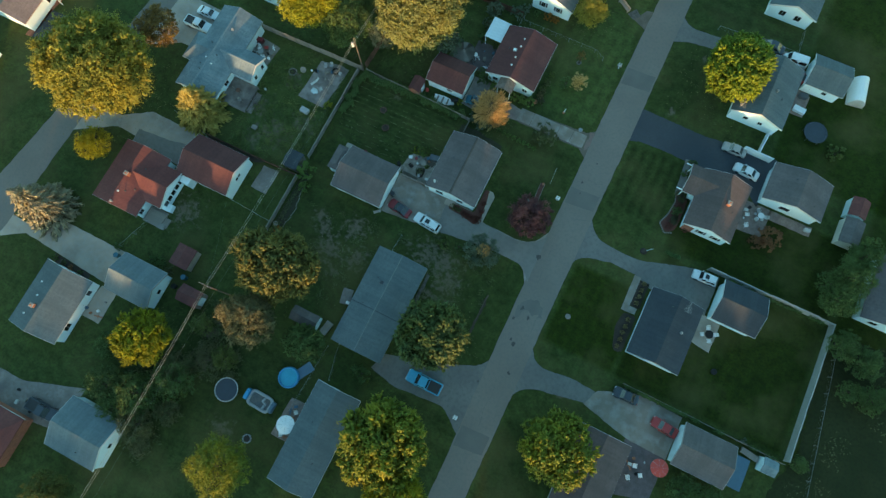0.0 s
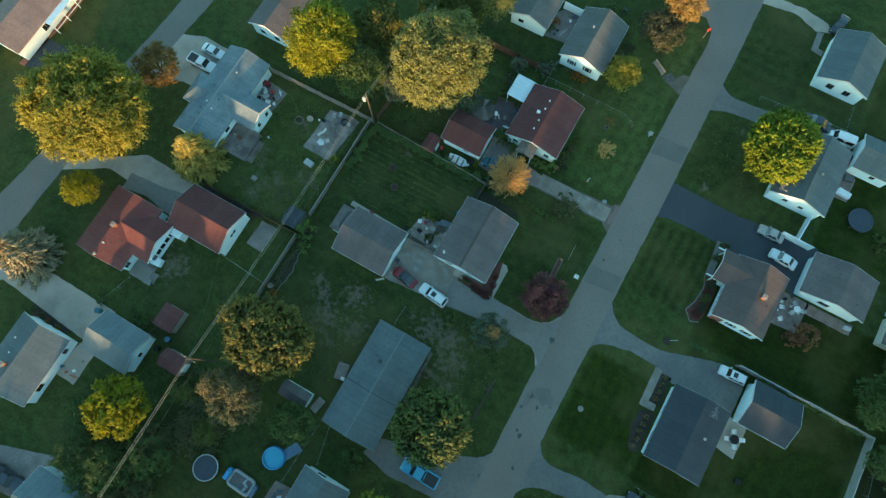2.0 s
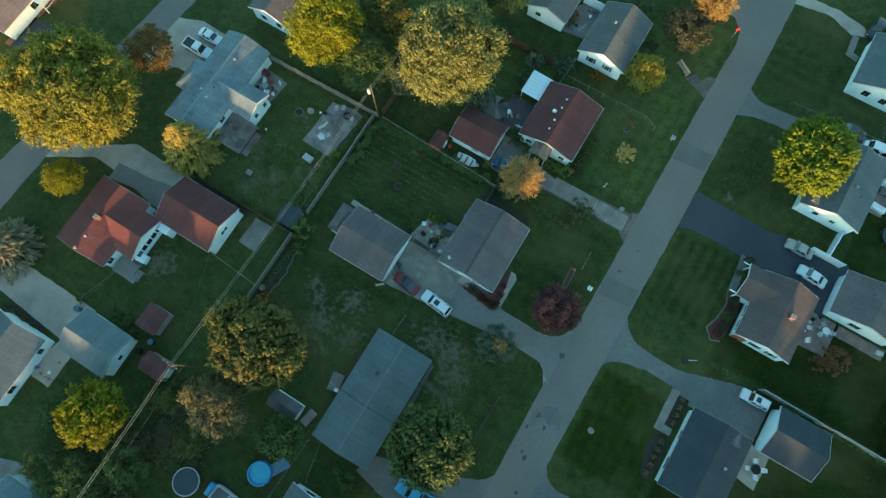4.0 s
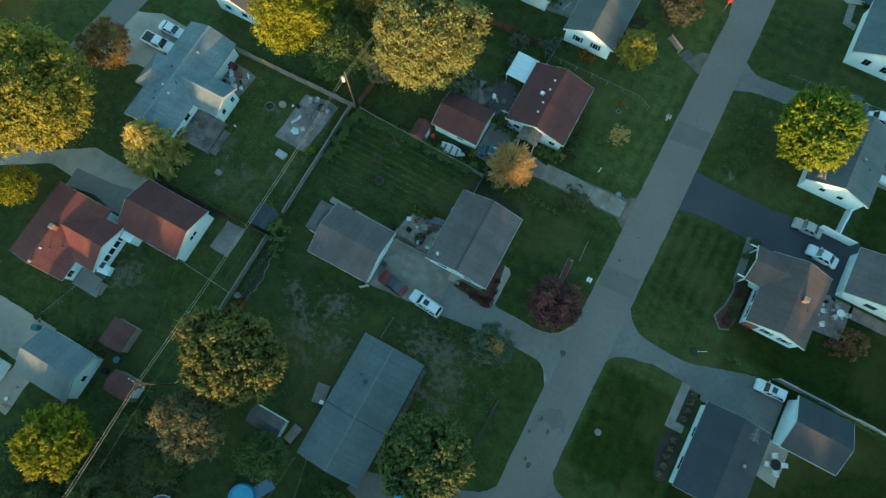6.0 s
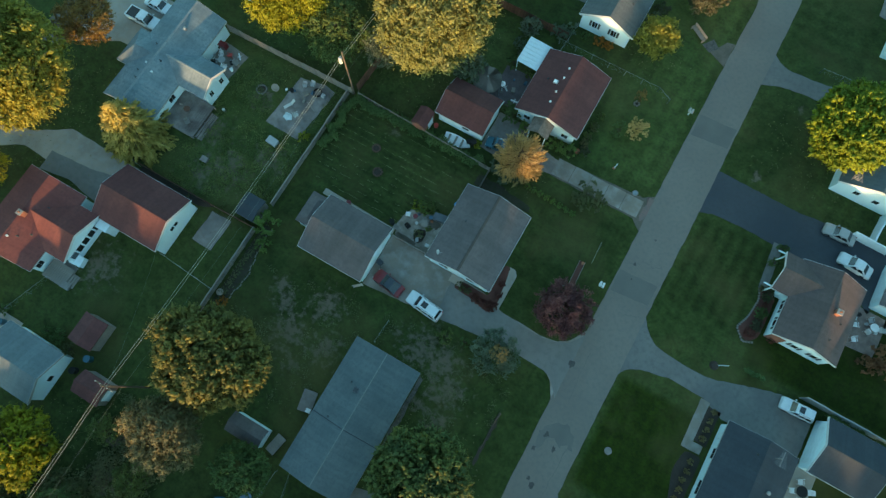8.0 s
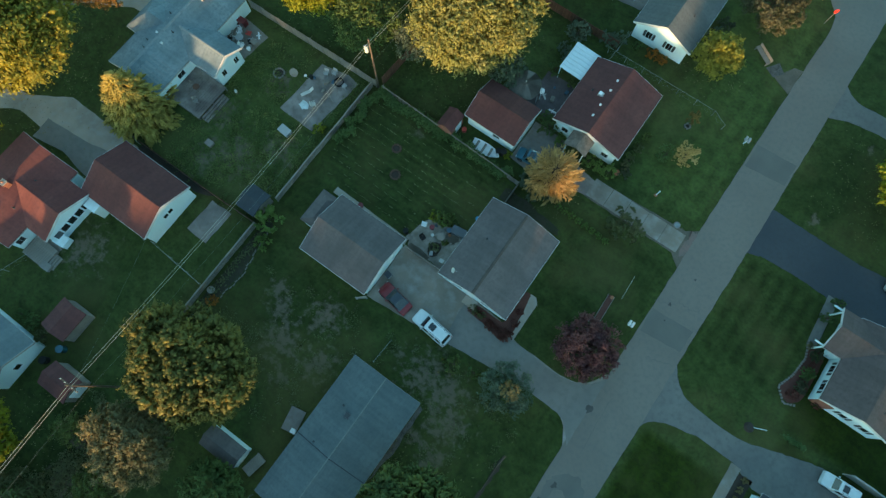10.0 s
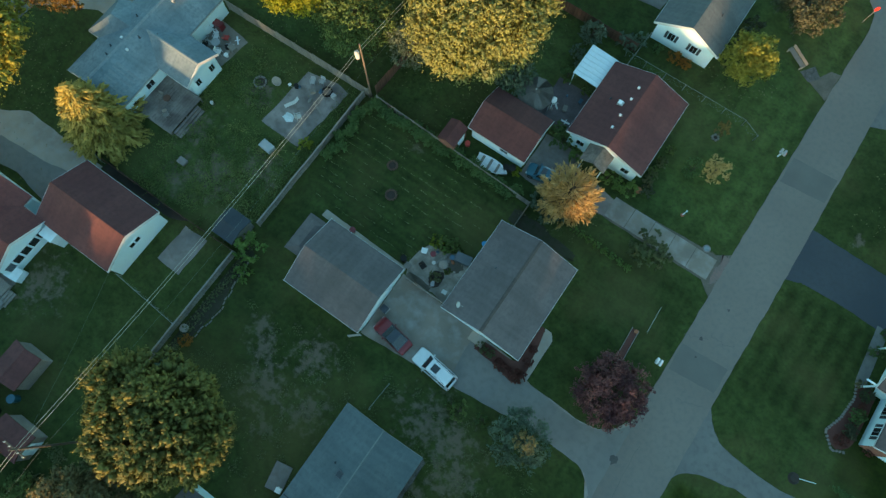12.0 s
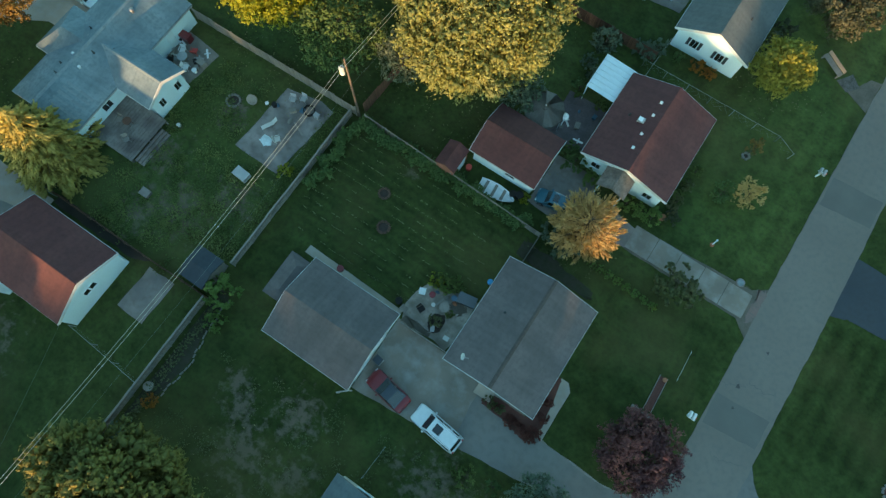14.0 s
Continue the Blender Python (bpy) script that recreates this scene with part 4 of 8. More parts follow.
def door(parent, m, w=0.9, h=2.05, mat="trim"):
    d = part("door", box(-w / 2, w / 2, -0.05, 0.0, 0.0, h, bevel=0.01), M[mat], parent, m=m)
    bm = bmesh.new()
    for z in (0.25, 1.15):
        box(-w / 2 + 0.15, w / 2 - 0.15, -0.065, -0.05, z, z + 0.7, bm, bevel=0.01)
    part("door_panel", bm, M[mat], d)
    part("door_handle", disc(w / 2 - 0.1, -0.09, 0.98, 1.04, 0.03, n=10), M["chrome"], d)
    return d


def garage_door(parent, m, w, h=2.15):
    d = part("garage_door", box(-w / 2 - 0.1, w / 2 + 0.1, -0.02, 0.0, 0.0, h + 0.1), M["trim"], parent, m=m)
    first = part("door_panel", box(-w / 2, w / 2, -0.06, -0.02, 0.02, h / 4 - 0.02, bevel=0.012), M["trim"], d)
    for k in range(1, 4):
        again(first, d, pose(0, 0, k * h / 4))
    return d


SIDES = {"-x": 0, "+x": 1, "-y": 2, "+y": 3}


def wall_pose(L, W, oe, og, side, along, z):
    """The pose of an opening on a wall of a block: its -y is the outside."""
    hl, hw = L / 2 - og, W / 2 - oe
    if side == "-y":
        return pose(along, -hw, z)
    if side == "+y":
        return pose(along, hw, z, 0, 0, 180)
    if side == "-x":
        return pose(-hl, along, z, 0, 0, -90)
    return pose(hl, along, z, 0, 0, 90)


def block(parent, L, W, he, rise, roof, wall="white", m=I4, hip=0.0, oe=0.4, og=0.3, gutters=True, trim="trim", sag=0.02, openings=(), ridge=True, body=True, ridge_mat=""):
    """Walls, roof, trim and openings of one gabled block, ridge along its x."""
    if body:
        part("wall", gable_bm(L, W, he, rise, oe, og) if not hip else box(-L / 2 + oe, L / 2 - oe, -W / 2 + oe, W / 2 - oe, 0, he + 0.05), M[wall], parent, m=m)
    part("roof", roof_bm(L, W, he, rise, hip, sag=sag), M[roof], parent, m=m)
    if ridge:
        k, z, h = rise / (W / 2), he + rise + 0.165, L / 2 - hip
        w = 0.06 if ridge_mat == "blueridge" else 0.17
        bm = loft([[(x, -w, z - w * k), (x, 0, z), (x, w, z - w * k), (x, w, z - w * k - 0.03), (x, 0, z - 0.05), (x, -w, z - w * k - 0.03)] for x in (-h, h)])
        part("ridge_cap", bm, M[ridge_mat or roof], parent, m=m)
    if gutters:
        for s in (-1, 1):
            bm = box(-L / 2, L / 2, s * (W / 2 - 0.03), s * (W / 2 + 0.045), he - 0.09, he - 0.004)
            part("gutter", bm, M["gutter" if trim == "trim" else trim], parent, m=m)
        if not hip:
            a = math.degrees(math.atan2(rise, W / 2))
            ln = math.hypot(W / 2, rise)
            for e in (-1, 1):
                for s in (-1, 1):
                    bm = box(-0.02, 0.02, 0, ln, -0.17, 0.125)
                    part("bargeboard", bm, M["gutter" if trim == "trim" else trim], parent, m=m @ pose(e * (L / 2 + 0.012), -s * W / 2, he, s * a if s > 0 else -a, 0, 0 if s > 0 else 0) @ (I4 if s > 0 else Matrix.Diagonal((1, -1, 1, 1))))
    for kind, side, along, z, w, h, *more in openings:
        p = m @ wall_pose(L, W, oe, og, side, along, z)
        if kind == "win":
            window(parent, p, w, h, *(more or (2,)))
        elif kind == "shut":
            window(parent, p, w, h, 2, True)
        elif kind == "door":
            door(parent, p, w, h)
        else:
            garage_door(parent, p, w, h)


def roof_vent(parent, m, kind="box"):
    """A small thing on a roof, its base at the pose."""
    if kind == "box":
        v = part("roof_vent", box(-0.11, 0.11, -0.11, 0.11, -0.15, 0.12, bevel=0.03), M["gutter"], parent, m=m)
        part("vent_cap", box(-0.125, 0.125, -0.125, 0.125, 0.12, 0.155, bevel=0.015), M["gutter"], v)
    elif kind == "grate":
        v = part("roof_vent", box(-0.3, 0.3, -0.3, 0.3, -0.2, 0.12, bevel=0.02), M["tubcover"], parent, m=m)
        part("vent_grille", box(-0.24, 0.24, -0.24, 0.24, 0.12, 0.15), M["shutter"], v, "dark grille")
    elif kind == "hood":
        v = part("roof_vent", box(-0.26, 0.26, -0.3, 0.3, -0.2, 0.2, bevel=0.03), M["greytrim"], parent, m=m)
        part("vent_hood", box(-0.2, 0.2, -0.12, 0.28, 0.2, 0.24, bevel=0.01), M["trim"], v, "white metal hood")
    elif kind == "pipe":
        v = part("vent_pipe", disc(0, 0, -0.2, 0.3, 0.055, n=12), M["shutter"], parent, m=m)
        part("flashing", disc(0, 0, -0.06, 0.05, 0.16, n=12, r2=0.07), M["shutter"], v)
    elif kind == "turbine":
        v = part("turbine_vent", disc(0, 0, -0.2, 0.2, 0.14, n=14), M["steel"], parent, m=m)
        bm = bmesh.new()
        bmesh.ops.create_uvsphere(bm, u_segments=14, v_segments=8, radius=0.22, matrix=Matrix.Translation((0, 0, 0.32)) @ Matrix.Diagonal((1, 1, 0.8, 1)))
        part("turbine", bm, M["steel"], v, smooth=True)
    elif kind == "chimney":
        v = part("chimney", box(-0.28, 0.28, -0.28, 0.28, -0.6, 0.75), M["brick"], parent, m=m)
        part("chimney_cap", box(-0.34, 0.34, -0.34, 0.34, 0.75, 0.84, bevel=0.02), M["concrete"], v)
        part("flue", disc(0, 0, 0.84, 1.05, 0.11, n=12), M["terracotta"], v)
    elif kind == "dish":
        v = part("dish_mount", rod((0, 0, -0.2), (0, 0, 0.5), 0.03), M["greytrim"], parent, m=m)
        bm = bmesh.new()
        bmesh.ops.create_uvsphere(bm, u_segments=16, v_segments=10, radius=0.5)
        bmesh.ops.delete(bm, geom=[q for q in bm.verts if q.co.z > -0.36], context="VERTS")
        bmesh.ops.transform(bm, matrix=pose(0, -0.05, 0.75, 55, 0, 20) @ pose(0, 0, 0.3), verts=bm.verts)
        part("dish", bm, M["vinyl"], v, smooth=True)
        part("feed_arm", rod((0, 0, 0.5), (0.1, -0.45, 0.8), 0.02), M["greytrim"], v)
    elif kind == "aerial":
        v = part("aerial_mast", rod((0, 0, -0.3), (0, 0, 1.5), 0.03), M["steel"], parent, m=m)
        part("boom", rod((-0.8, 0, 1.4), (0.8, 0, 1.4), 0.03), M["steel"], v)
        for i in range(9):
            x, h = -0.75 + i * 0.185, 0.62 - 0.05 * i
            part("element", rod((x, -h, 1.42), (x, h, 1.42), 0.012), M["steel"], v)
    return v


def on_roof(W, he, rise, x, y, lift=0.14):
    """A pose on the slope of a block at x, y."""
    return pose(x, y, he + rise * (1 - abs(y) / (W / 2)) + lift)


def house(name, label, category, x0, x1, y0, y1, axis, he, rise, roof, wall="white", **kw):
    """An empty at the house's middle, turned so that its x lies along the ridge, with its main block. axis y: local -x is the south end, local -y the east side."""
    turn = 90 if axis == "y" else 0
    ob = thing(name, label, category, pose((x0 + x1) / 2, (y0 + y1) / 2, 0, 0, 0, turn))
    L, W = (y1 - y0, x1 - x0) if axis == "y" else (x1 - x0, y1 - y0)
    vents = kw.pop("vents", ())
    block(ob, L, W, he, rise, roof, wall, **kw)
    for kind, x, y in vents:
        roof_vent(ob, on_roof(W, he, rise, x, y), kind)
    return ob


# grey ranch house and its garage
h = house("house", "white ranch house with a grey shingle gable roof", "house", -22.6, -14.0, -7.0, 3.3, "y", 2.6, 1.55, "grey_roof", ridge_mat="oldridge", openings=(("win", "-x", 2.0, 1.5, 1.2, 1.1), ("win", "-x", -1.6, 1.5, 1.0, 1.1), ("door", "-x", 0.3, 0.1, 0.9, 2.05), ("win", "-y", -2.5, 1.5, 1.8, 1.2), ("win", "-y", 2.5, 1.5, 1.2, 1.1)), vents=(("pipe", 0.7, 2.1), ("dish", -4.2, 3.0)))
part("porch_step", box(-5.9, -4.8, -0.9, 0.7, 0, 0.3, bevel=0.02), M["concrete"], h)
h = house("garage", "grey roofed garage with a white gable and lean-to", "garage", -36.3, -27.6, -13.4, -6.0, "x", 2.45, 1.45, "grey_roof", openings=(("garage", "+x", -0.6, 0.0, 4.6, 2.15), ("win", "-y", -1.5, 1.4, 0.9, 0.8)))
block(h, 4.2, 2.6, 2.1, 0.55, "grey_roof", m=pose(-5.2, 1.0, 0, 0, 0, 90), hip=0.9, gutters=False, oe=0.15, og=0.15)
# long blue grey house and its south neighbour
bh = house("house", "long low house with a slate blue shingle roof", "house", -24.5, -16.25, -34.8, -18.9, "y", 2.6, 1.15, "blue_roof", "cream", trim="darktrim", ridge_mat="blueridge", openings=(("win", "+x", 1.6, 1.5, 1.3, 1.1), ("win", "-y", -3.5, 1.5, 1.6, 1.1), ("win", "-y", 3.0, 1.5, 1.6, 1.1), ("door", "-y", 6.2, 0.1, 0.9, 2.05), ("win", "+y", -4.0, 1.5, 1.2, 1.0)), vents=(("pipe", 3.4, 1.9), ("grate", 2.9, 1.0), ("pipe", -1.0, 2.2)))
house("house", "low house with a slate blue roof and white gable", "house", -23.3, -16.2, -56.0, -40.8, "y", 2.6, 1.2, "blue_roof", openings=(("win", "+x", 1.0, 1.5, 1.3, 1.1), ("win", "-y", -3.5, 1.5, 1.6, 1.1), ("win", "-y", 3.0, 1.5, 1.6, 1.1)), vents=(("pipe", 2.0, 1.2), ("pipe", -3.0, -1.5)))
for sgn in (-1, 1):
    part("roof_seam", box(-0.05, 0.05, -2.1, 2.1, 0.0, 0.012), M["dark_roof"], bh, "dark seam across the roof", m=on_roof(8.25, 2.6, 1.15, -1.3, sgn * 2.06, 0.142) @ pose(0, 0, 0, -sgn * 15.6, 0, 0))
# brown roofed house north of it, with garage and shed
h = house("house", "white house with a red brown shingle roof and five roof vents", "house", -22.45, -13.8, 15.0, 24.6, "y", 2.6, 1.5, "brown_roof", openings=(("win", "-x", 2.6, 1.4, 0.8, 0.8), ("win", "-x", -2.7, 1.4, 0.8, 0.8), ("door", "-x", 0.1, 0.1, 0.9, 2.05), ("win", "-y", -2.0, 1.5, 1.8, 1.2), ("win", "-y", 2.4, 1.5, 1.3, 1.1)), vents=(("box", 2.6, 0.75), ("box", -1.05, 0.75), ("box", 1.1, 0.75), ("box", -2.6, 0.75), ("hood", 0.25, 1.4), ("pipe", 0.4, 2.5)))
block(h, 2.4, 2.8, 2.4, 0.75, "stonebrown", m=pose(-5.4, 0.3, 0), gutters=False, oe=0.2, og=0.2, body=False)
for s in (-1.1, 1.1):
    part("porch_post", box(-6.4, -6.28, 0.3 + s - 0.06, 0.3 + s + 0.06, 0, 2.5), M["trim"], h)
h = house("garage", "white garage with a red brown shingle roof", "garage", -30.9, -24.1, 9.7, 15.2, "x", 2.45, 1.25, "brown_roof", openings=(("garage", "+x", 0.0, 0.0, 4.2, 2.1), ("win", "-y", 0.8, 1.4, 0.9, 0.8)))
house("shed", "small garden shed with a brown roof and white door", "shed", -33.0, -30.95, 7.2, 9.8, "y", 1.85, 0.55, "brown_roof", "brick", oe=0.12, og=0.12, gutters=False, openings=(("door", "-y", 0.2, 0.05, 1.2, 1.7),))
# house with shutters further north
h = house("house", "white house with shuttered windows and a dark shingle roof", "house", -21.5, -13.9, 31.0, 40.6, "y", 2.7, 1.9, "tealgrey_roof", openings=(("shut", "-x", 1.45, 1.7, 0.72, 1.05), ("shut", "-x", -1.25, 1.7, 0.72, 1.05), ("win", "-y", 0.0, 1.5, 1.6, 1.2)), vents=(("turbine", 0.9, 0.9), ("pipe", -1.0, -1.7)))

house("garage", "white garage with a dark grey roof in the back yard", "garage", -32.0, -25.2, 34.0, 42.6, "y", 2.55, 1.5, "tealgrey_roof", openings=(("win", "-x", 1.2, 1.5, 0.9, 0.8), ("door", "-y", -2.0, 0.05, 0.9, 2.0)))
# east side of the street
h = house("house", "white house with a warm grey roof and front wing", "house", 15.9, 23.45, 4.7, 14.6, "y", 2.75, 1.65, "tan_roof", openings=(("shut", "-x", 0.5, 1.6, 0.75, 1.0), ("shut", "-x", -1.8, 1.6, 0.75, 1.0), ("shut", "+y", -3.2, 1.6, 0.8, 1.1), ("shut", "+y", -1.0, 1.6, 0.8, 1.1), ("door", "-y", 0.5, 0.1, 0.9, 2.05)), vents=(("chimney", 0.2, -1.0), ("pipe", -0.6, -2.1), ("pipe", -2.9, -1.5)))
block(h, 5.6, 4.9, 2.75, 1.2, "tan_roof", m=pose(2.35, 3.0, 0, 0, 0, 90), og=1.6, openings=(("win", "+x", 0.0, 1.6, 1.8, 1.2),))
for s in (-1, 1):
    part("porch_beam", box(2.35 + s * 2.2 - 0.07, 2.35 + s * 2.2 + 0.07, 4.2, 6.7, 2.55, 2.72), M["trim"], h)
    part("porch_post", box(2.35 + s * 2.15 - 0.07, 2.35 + s * 2.15 + 0.07, 5.5, 5.64, 0, 2.6), M["trim"], h)
part("porch_brick", box(-4.72, -4.6, 1.7, 3.3, 0.0, 2.0), M["brick"], h, "red brick facing at the wall corner")
house("garage", "white garage with a grey roof beside the brick patio", "garage", 25.4, 34.7, 13.9, 20.4, "y", 2.5, 1.6, "grey_roof", openings=(("win", "-x", 0.6, 1.5, 1.5, 1.0), ("garage", "+y", 0.0, 0.0, 4.6, 2.1)), vents=(("pipe", 1.2, 1.2), ("pipe", -1.6, -2.6)))
h = house("house", "white gabled house with a dark blue grey roof", "house", 15.9, 24.4, 25.7, 37.0, "y", 2.75, 1.75, "blue_roof", openings=(("win", "-x", 1.4, 1.8, 0.7, 0.7), ("win", "-x", -1.0, 1.8, 0.7, 0.7), ("win", "+y", 0.0, 1.5, 1.5, 1.2)), vents=(("turbine", -0.6, -0.9), ("pipe", -1.2, -2.2), ("aerial", -5.0, 3.2)))
house("garage", "white garage with a grey blue roof", "garage", 25.1, 31.3, 35.3, 41.2, "x", 2.5, 1.3, "blue_roof", openings=(("win", "-y", 0.6, 1.4, 0.7, 0.7), ("door", "-y", -2.0, 0.05, 0.9, 2.0)))
house("house", "white gabled house with a dark roof", "house", 15.1, 23.1, 46.5, 56.0, "y", 2.75, 1.7, "blue_roof", openings=(("win", "-x", 1.3, 1.7, 1.0, 1.1), ("win", "-x", -1.3, 1.7, 1.0, 1.1)))
h = house("house", "house with a dark blue shingle roof and white gable", "house", 15.6, 23.6, -17.1, -6.4, "y", 2.6, 1.5, "dark_roof", trim="greytrim", openings=(("win", "+y", -2.5, 1.5, 1.6, 1.2), ("win", "+y", 1.5, 1.5, 1.2, 1.1), ("door", "+y", 3.6, 0.1, 0.9, 2.05), ("win", "-x", 1.5, 1.5, 1.2, 1.1)), vents=(("turbine", 0.4, -1.9), ("aerial", 4.0, -1.2), ("pipe", 3.4, 0.6)))
house("garage", "white garage with a dark blue shingle roof", "garage", 24.9, 31.7, -7.1, -0.6, "x", 2.5, 1.5, "dark_roof", openings=(("garage", "-x", 0.2, 0.0, 4.8, 2.15), ("win", "-y", 0.8, 1.4, 0.9, 0.8), ("door", "-y", -1.8, 0.05, 0.9, 2.0)))
h = house("garage", "garage with a dark grey roof and white gable", "garage", 27.1, 34.8, -28.9, -22.6, "x", 2.5, 1.4, "grey_roof", trim="greytrim", openings=(("garage", "-x", 0.2, 0.0, 4.6, 2.1),))
part("porch_deck", box(3.9, 7.0, -2.3, 2.4, 0.3, 0.42, bevel=0.02), M["bluefloor"], h, "blue painted porch floor")
part("porch_strip", box(4.3, 5.1, -2.2, 1.4, 0.42, 0.45), M["vinyl"], h, "pale strip along the porch")
first = part("slat", box(4.32, 5.08, -0.11, 0.11, 0.45, 0.53), M["rubber"], h, m=pose(0, -2.0, 0))
for k in range(1, 8):
    again(first, h, pose(0, -2.0 + k * 0.45, 0))
house("house", "brown roofed house half under the street trees", "house", 13.6, 21.4, -43.0, -29.2, "y", 2.6, 1.1, "tan_roof", "cream", openings=(("win", "-y", -2.0, 1.5, 1.4, 1.1),))
house("house", "house with a dark grey roof behind the hedge", "house", 44.3, 53.5, 2.6, 13.0, "y", 2.6, 1.6, "grey_roof", openings=(("win", "-x", 2.0, 1.5, 1.2, 1.0),))
# west lots
h = house("house", "rambling house with pale blue grey shingle roofs", "house", -68.5, -60.9, -8.9, 7.2, "y", 2.65, 1.6, "pale_roof", trim="greytrim", ridge_mat="paleridge", openings=(("win", "-y", -4.2, 1.6, 1.0, 0.8), ("win", "-y", -6.6, 1.2, 0.8, 0.6), ("door", "-y", 4.6, 0.1, 0.9, 2.05)), vents=(("pipe", -3.6, 0.9), ("box", -2.3, 0.5), ("pipe", -1.2, -0.8), ("pipe", 0.6, 1.2), ("box", -3.0, -0.8), ("turbine", 4.0, -0.9), ("pipe", -4.6, 0.4), ("pipe", 0.2, -1.9)))
block(h, 8.6, 4.8, 2.65, 1.25, "pale_roof", m=pose(-0.1, -3.4, 0, 0, 0, -90), ridge_mat="paleridge", openings=(("win", "+x", 1.1, 1.6, 0.6, 0.9), ("win", "+x", -1.0, 1.6, 0.6, 0.9)))
block(h, 6.8, 5.2, 2.65, 1.25, "pale_roof", m=pose(-0.8, 1.9, 0, 0, 0, 90), hip=1.8)
for k, (x, w) in enumerate(((-6.9, 0.25), (-6.4, 0.2), (-5.8, 0.3), (-5.2, 0.2), (-4.7, 0.28))):
    part("roof_patch", box(-w / 2, w / 2, -1.3, 1.3, 0, 0.006), M["paleridge"], h, "paler repaired shingles", m=on_roof(7.6, 2.65, 1.6, x, -2.0, 0.145) @ pose(0, 0, 0, 22.8, 0, 0))
h = house("house", "red roofed house with a white windowed rear wing", "house", -70.1, -61.7, -31.6, -21.0, "y", 2.65, 1.7, "red_roof", trim="greytrim", openings=(("win", "-x", 0.0, 1.5, 1.2, 1.1), ("win", "-y", -4.2, 1.5, 0.9, 0.9)), vents=(("chimney", 0.0, -0.4), ("pipe", -2.5, -1.2), ("pipe", -1.6, -2.2), ("box", -3.0, -0.4), ("pipe", 2.0, -2.0), ("turbine", -4.9, -0.4)))
block(h, 7.5, 6.6, 2.65, 1.45, "red_roof", m=pose(0.8, -3.3, 0, 0, 0, -90), openings=tuple(("win", "+x", -2.1 + 1.05 * k, 1.5, 0.85, 1.0, 1) for k in range(5)))
first = part("deck_board", box(-5.3, -2.9, -0.135, 0.135, 0.36, 0.4, bevel=0.008), M["palewood"], h, m=pose(0, -4.15, 0))
for k in range(1, 11):
    again(first, h, pose(0.008 * (k % 3), -4.15 - 0.29 * k, 0))
part("deck_frame", box(-5.25, -2.95, -7.2, -4.1, 0.0, 0.355), M["oldwood"], h, "shaded frame under the porch deck")
for k in range(3):
    part("porch_step", box(-4.9, -3.3, -7.55 - 0.28 * k, -7.27 - 0.28 * k, 0.0, 0.3 - 0.1 * k, bevel=0.01), M["palewood"], h)
part("entry_hood", box(2.8, 4.1, -8.6, -7.0, 2.05, 2.2, bevel=0.03), M["trim"], h, "flat white entry roof at the wing corner")
part("entry_wall", box(2.85, 4.05, -8.55, -7.05, 0.0, 2.05), M["trim"], h, "white boarded entry")
house("garage", "white garage with a red brown roof and gable windows", "garage", -60.0, -50.5, -22.4, -15.1, "x", 2.5, 1.7, "brown_roof", oe=0.25, og=0.12, openings=(("win", "+x", 0.35, 2.2, 0.55, 0.6, 1), ("win", "+x", -0.35, 2.2, 0.55, 0.6, 1), ("garage", "-x", 0, 0, 4.8, 2.1)))
house("house", "house with a blue grey roof and white trim", "house", -70.5, -62.0, -54.1, -43.5, "y", 2.65, 1.6, "blue_roof", openings=(("win", "-y", -2.5, 1.5, 1.2, 1.1), ("win", "-y", 3.4, 1.5, 0.8, 1.1, 1), ("door", "-y", 1.0, 0.1, 0.9, 2.05)), vents=(("box", 2.0, 2.4), ("box", 0.0, 1.6), ("chimney", -1.5, 0.9), ("box", -3.2, 2.0)))
house("garage", "garage with a blue grey roof and white gable", "garage", -60.0, -52.2, -43.5, -37.2, "x", 2.5, 1.6, "westblue_roof", trim="greytrim", openings=(("win", "+x", 0.0, 1.5, 0.7, 0.8, 1),))
house("garage", "garage with a blue grey roof and large white gable", "garage", -55.0, -46.4, -66.7, -59.1, "x", 2.6, 1.8, "westblue_roof", oe=0.25, og=0.12, openings=(("win", "+x", 0.0, 1.9, 0.7, 0.8, 1),), vents=(("pipe", 1.0, -2.4),))
h = house("house", "brick red roofed house with pale ridge trim", "house", -68.5, -59.6, -73.5, -65.2, "x", 2.65, 1.5, "red_roof", "brick", hip=3.0)
house("house", "house with a warm brown roof", "house", -107.0, -98.3, -10.9, 6.0, "y", 2.65, 1.6, "stonebrown_roof", openings=(("win", "-y", -2.0, 1.5, 1.2, 1.1), ("win", "-y", 2.0, 1.5, 1.2, 1.1)))
house("house", "white walled house at the west street", "house", -110.0, -101.0, -29.0, -16.6, "y", 2.65, 1.6, "tan_roof", openings=(("win", "-y", 2.0, 1.5, 1.2, 1.1),))
house("house", "white gabled house with a dark roof among maples", "house", -68.4, -61.0, 12.0, 23.0, "y", 2.65, 1.6, "grey_roof", openings=(("win", "-x", 1.3, 1.5, 1.0, 1.0), ("win", "-x", -1.5, 1.5, 1.0, 1.0)))
# sheds
house("shed", "small shed with a brown roof", "shed", -53.4, -50.2, -35.6, -32.1, "y", 1.9, 0.5, "brown_roof", "oldwood", oe=0.12, og=0.12, gutters=False)
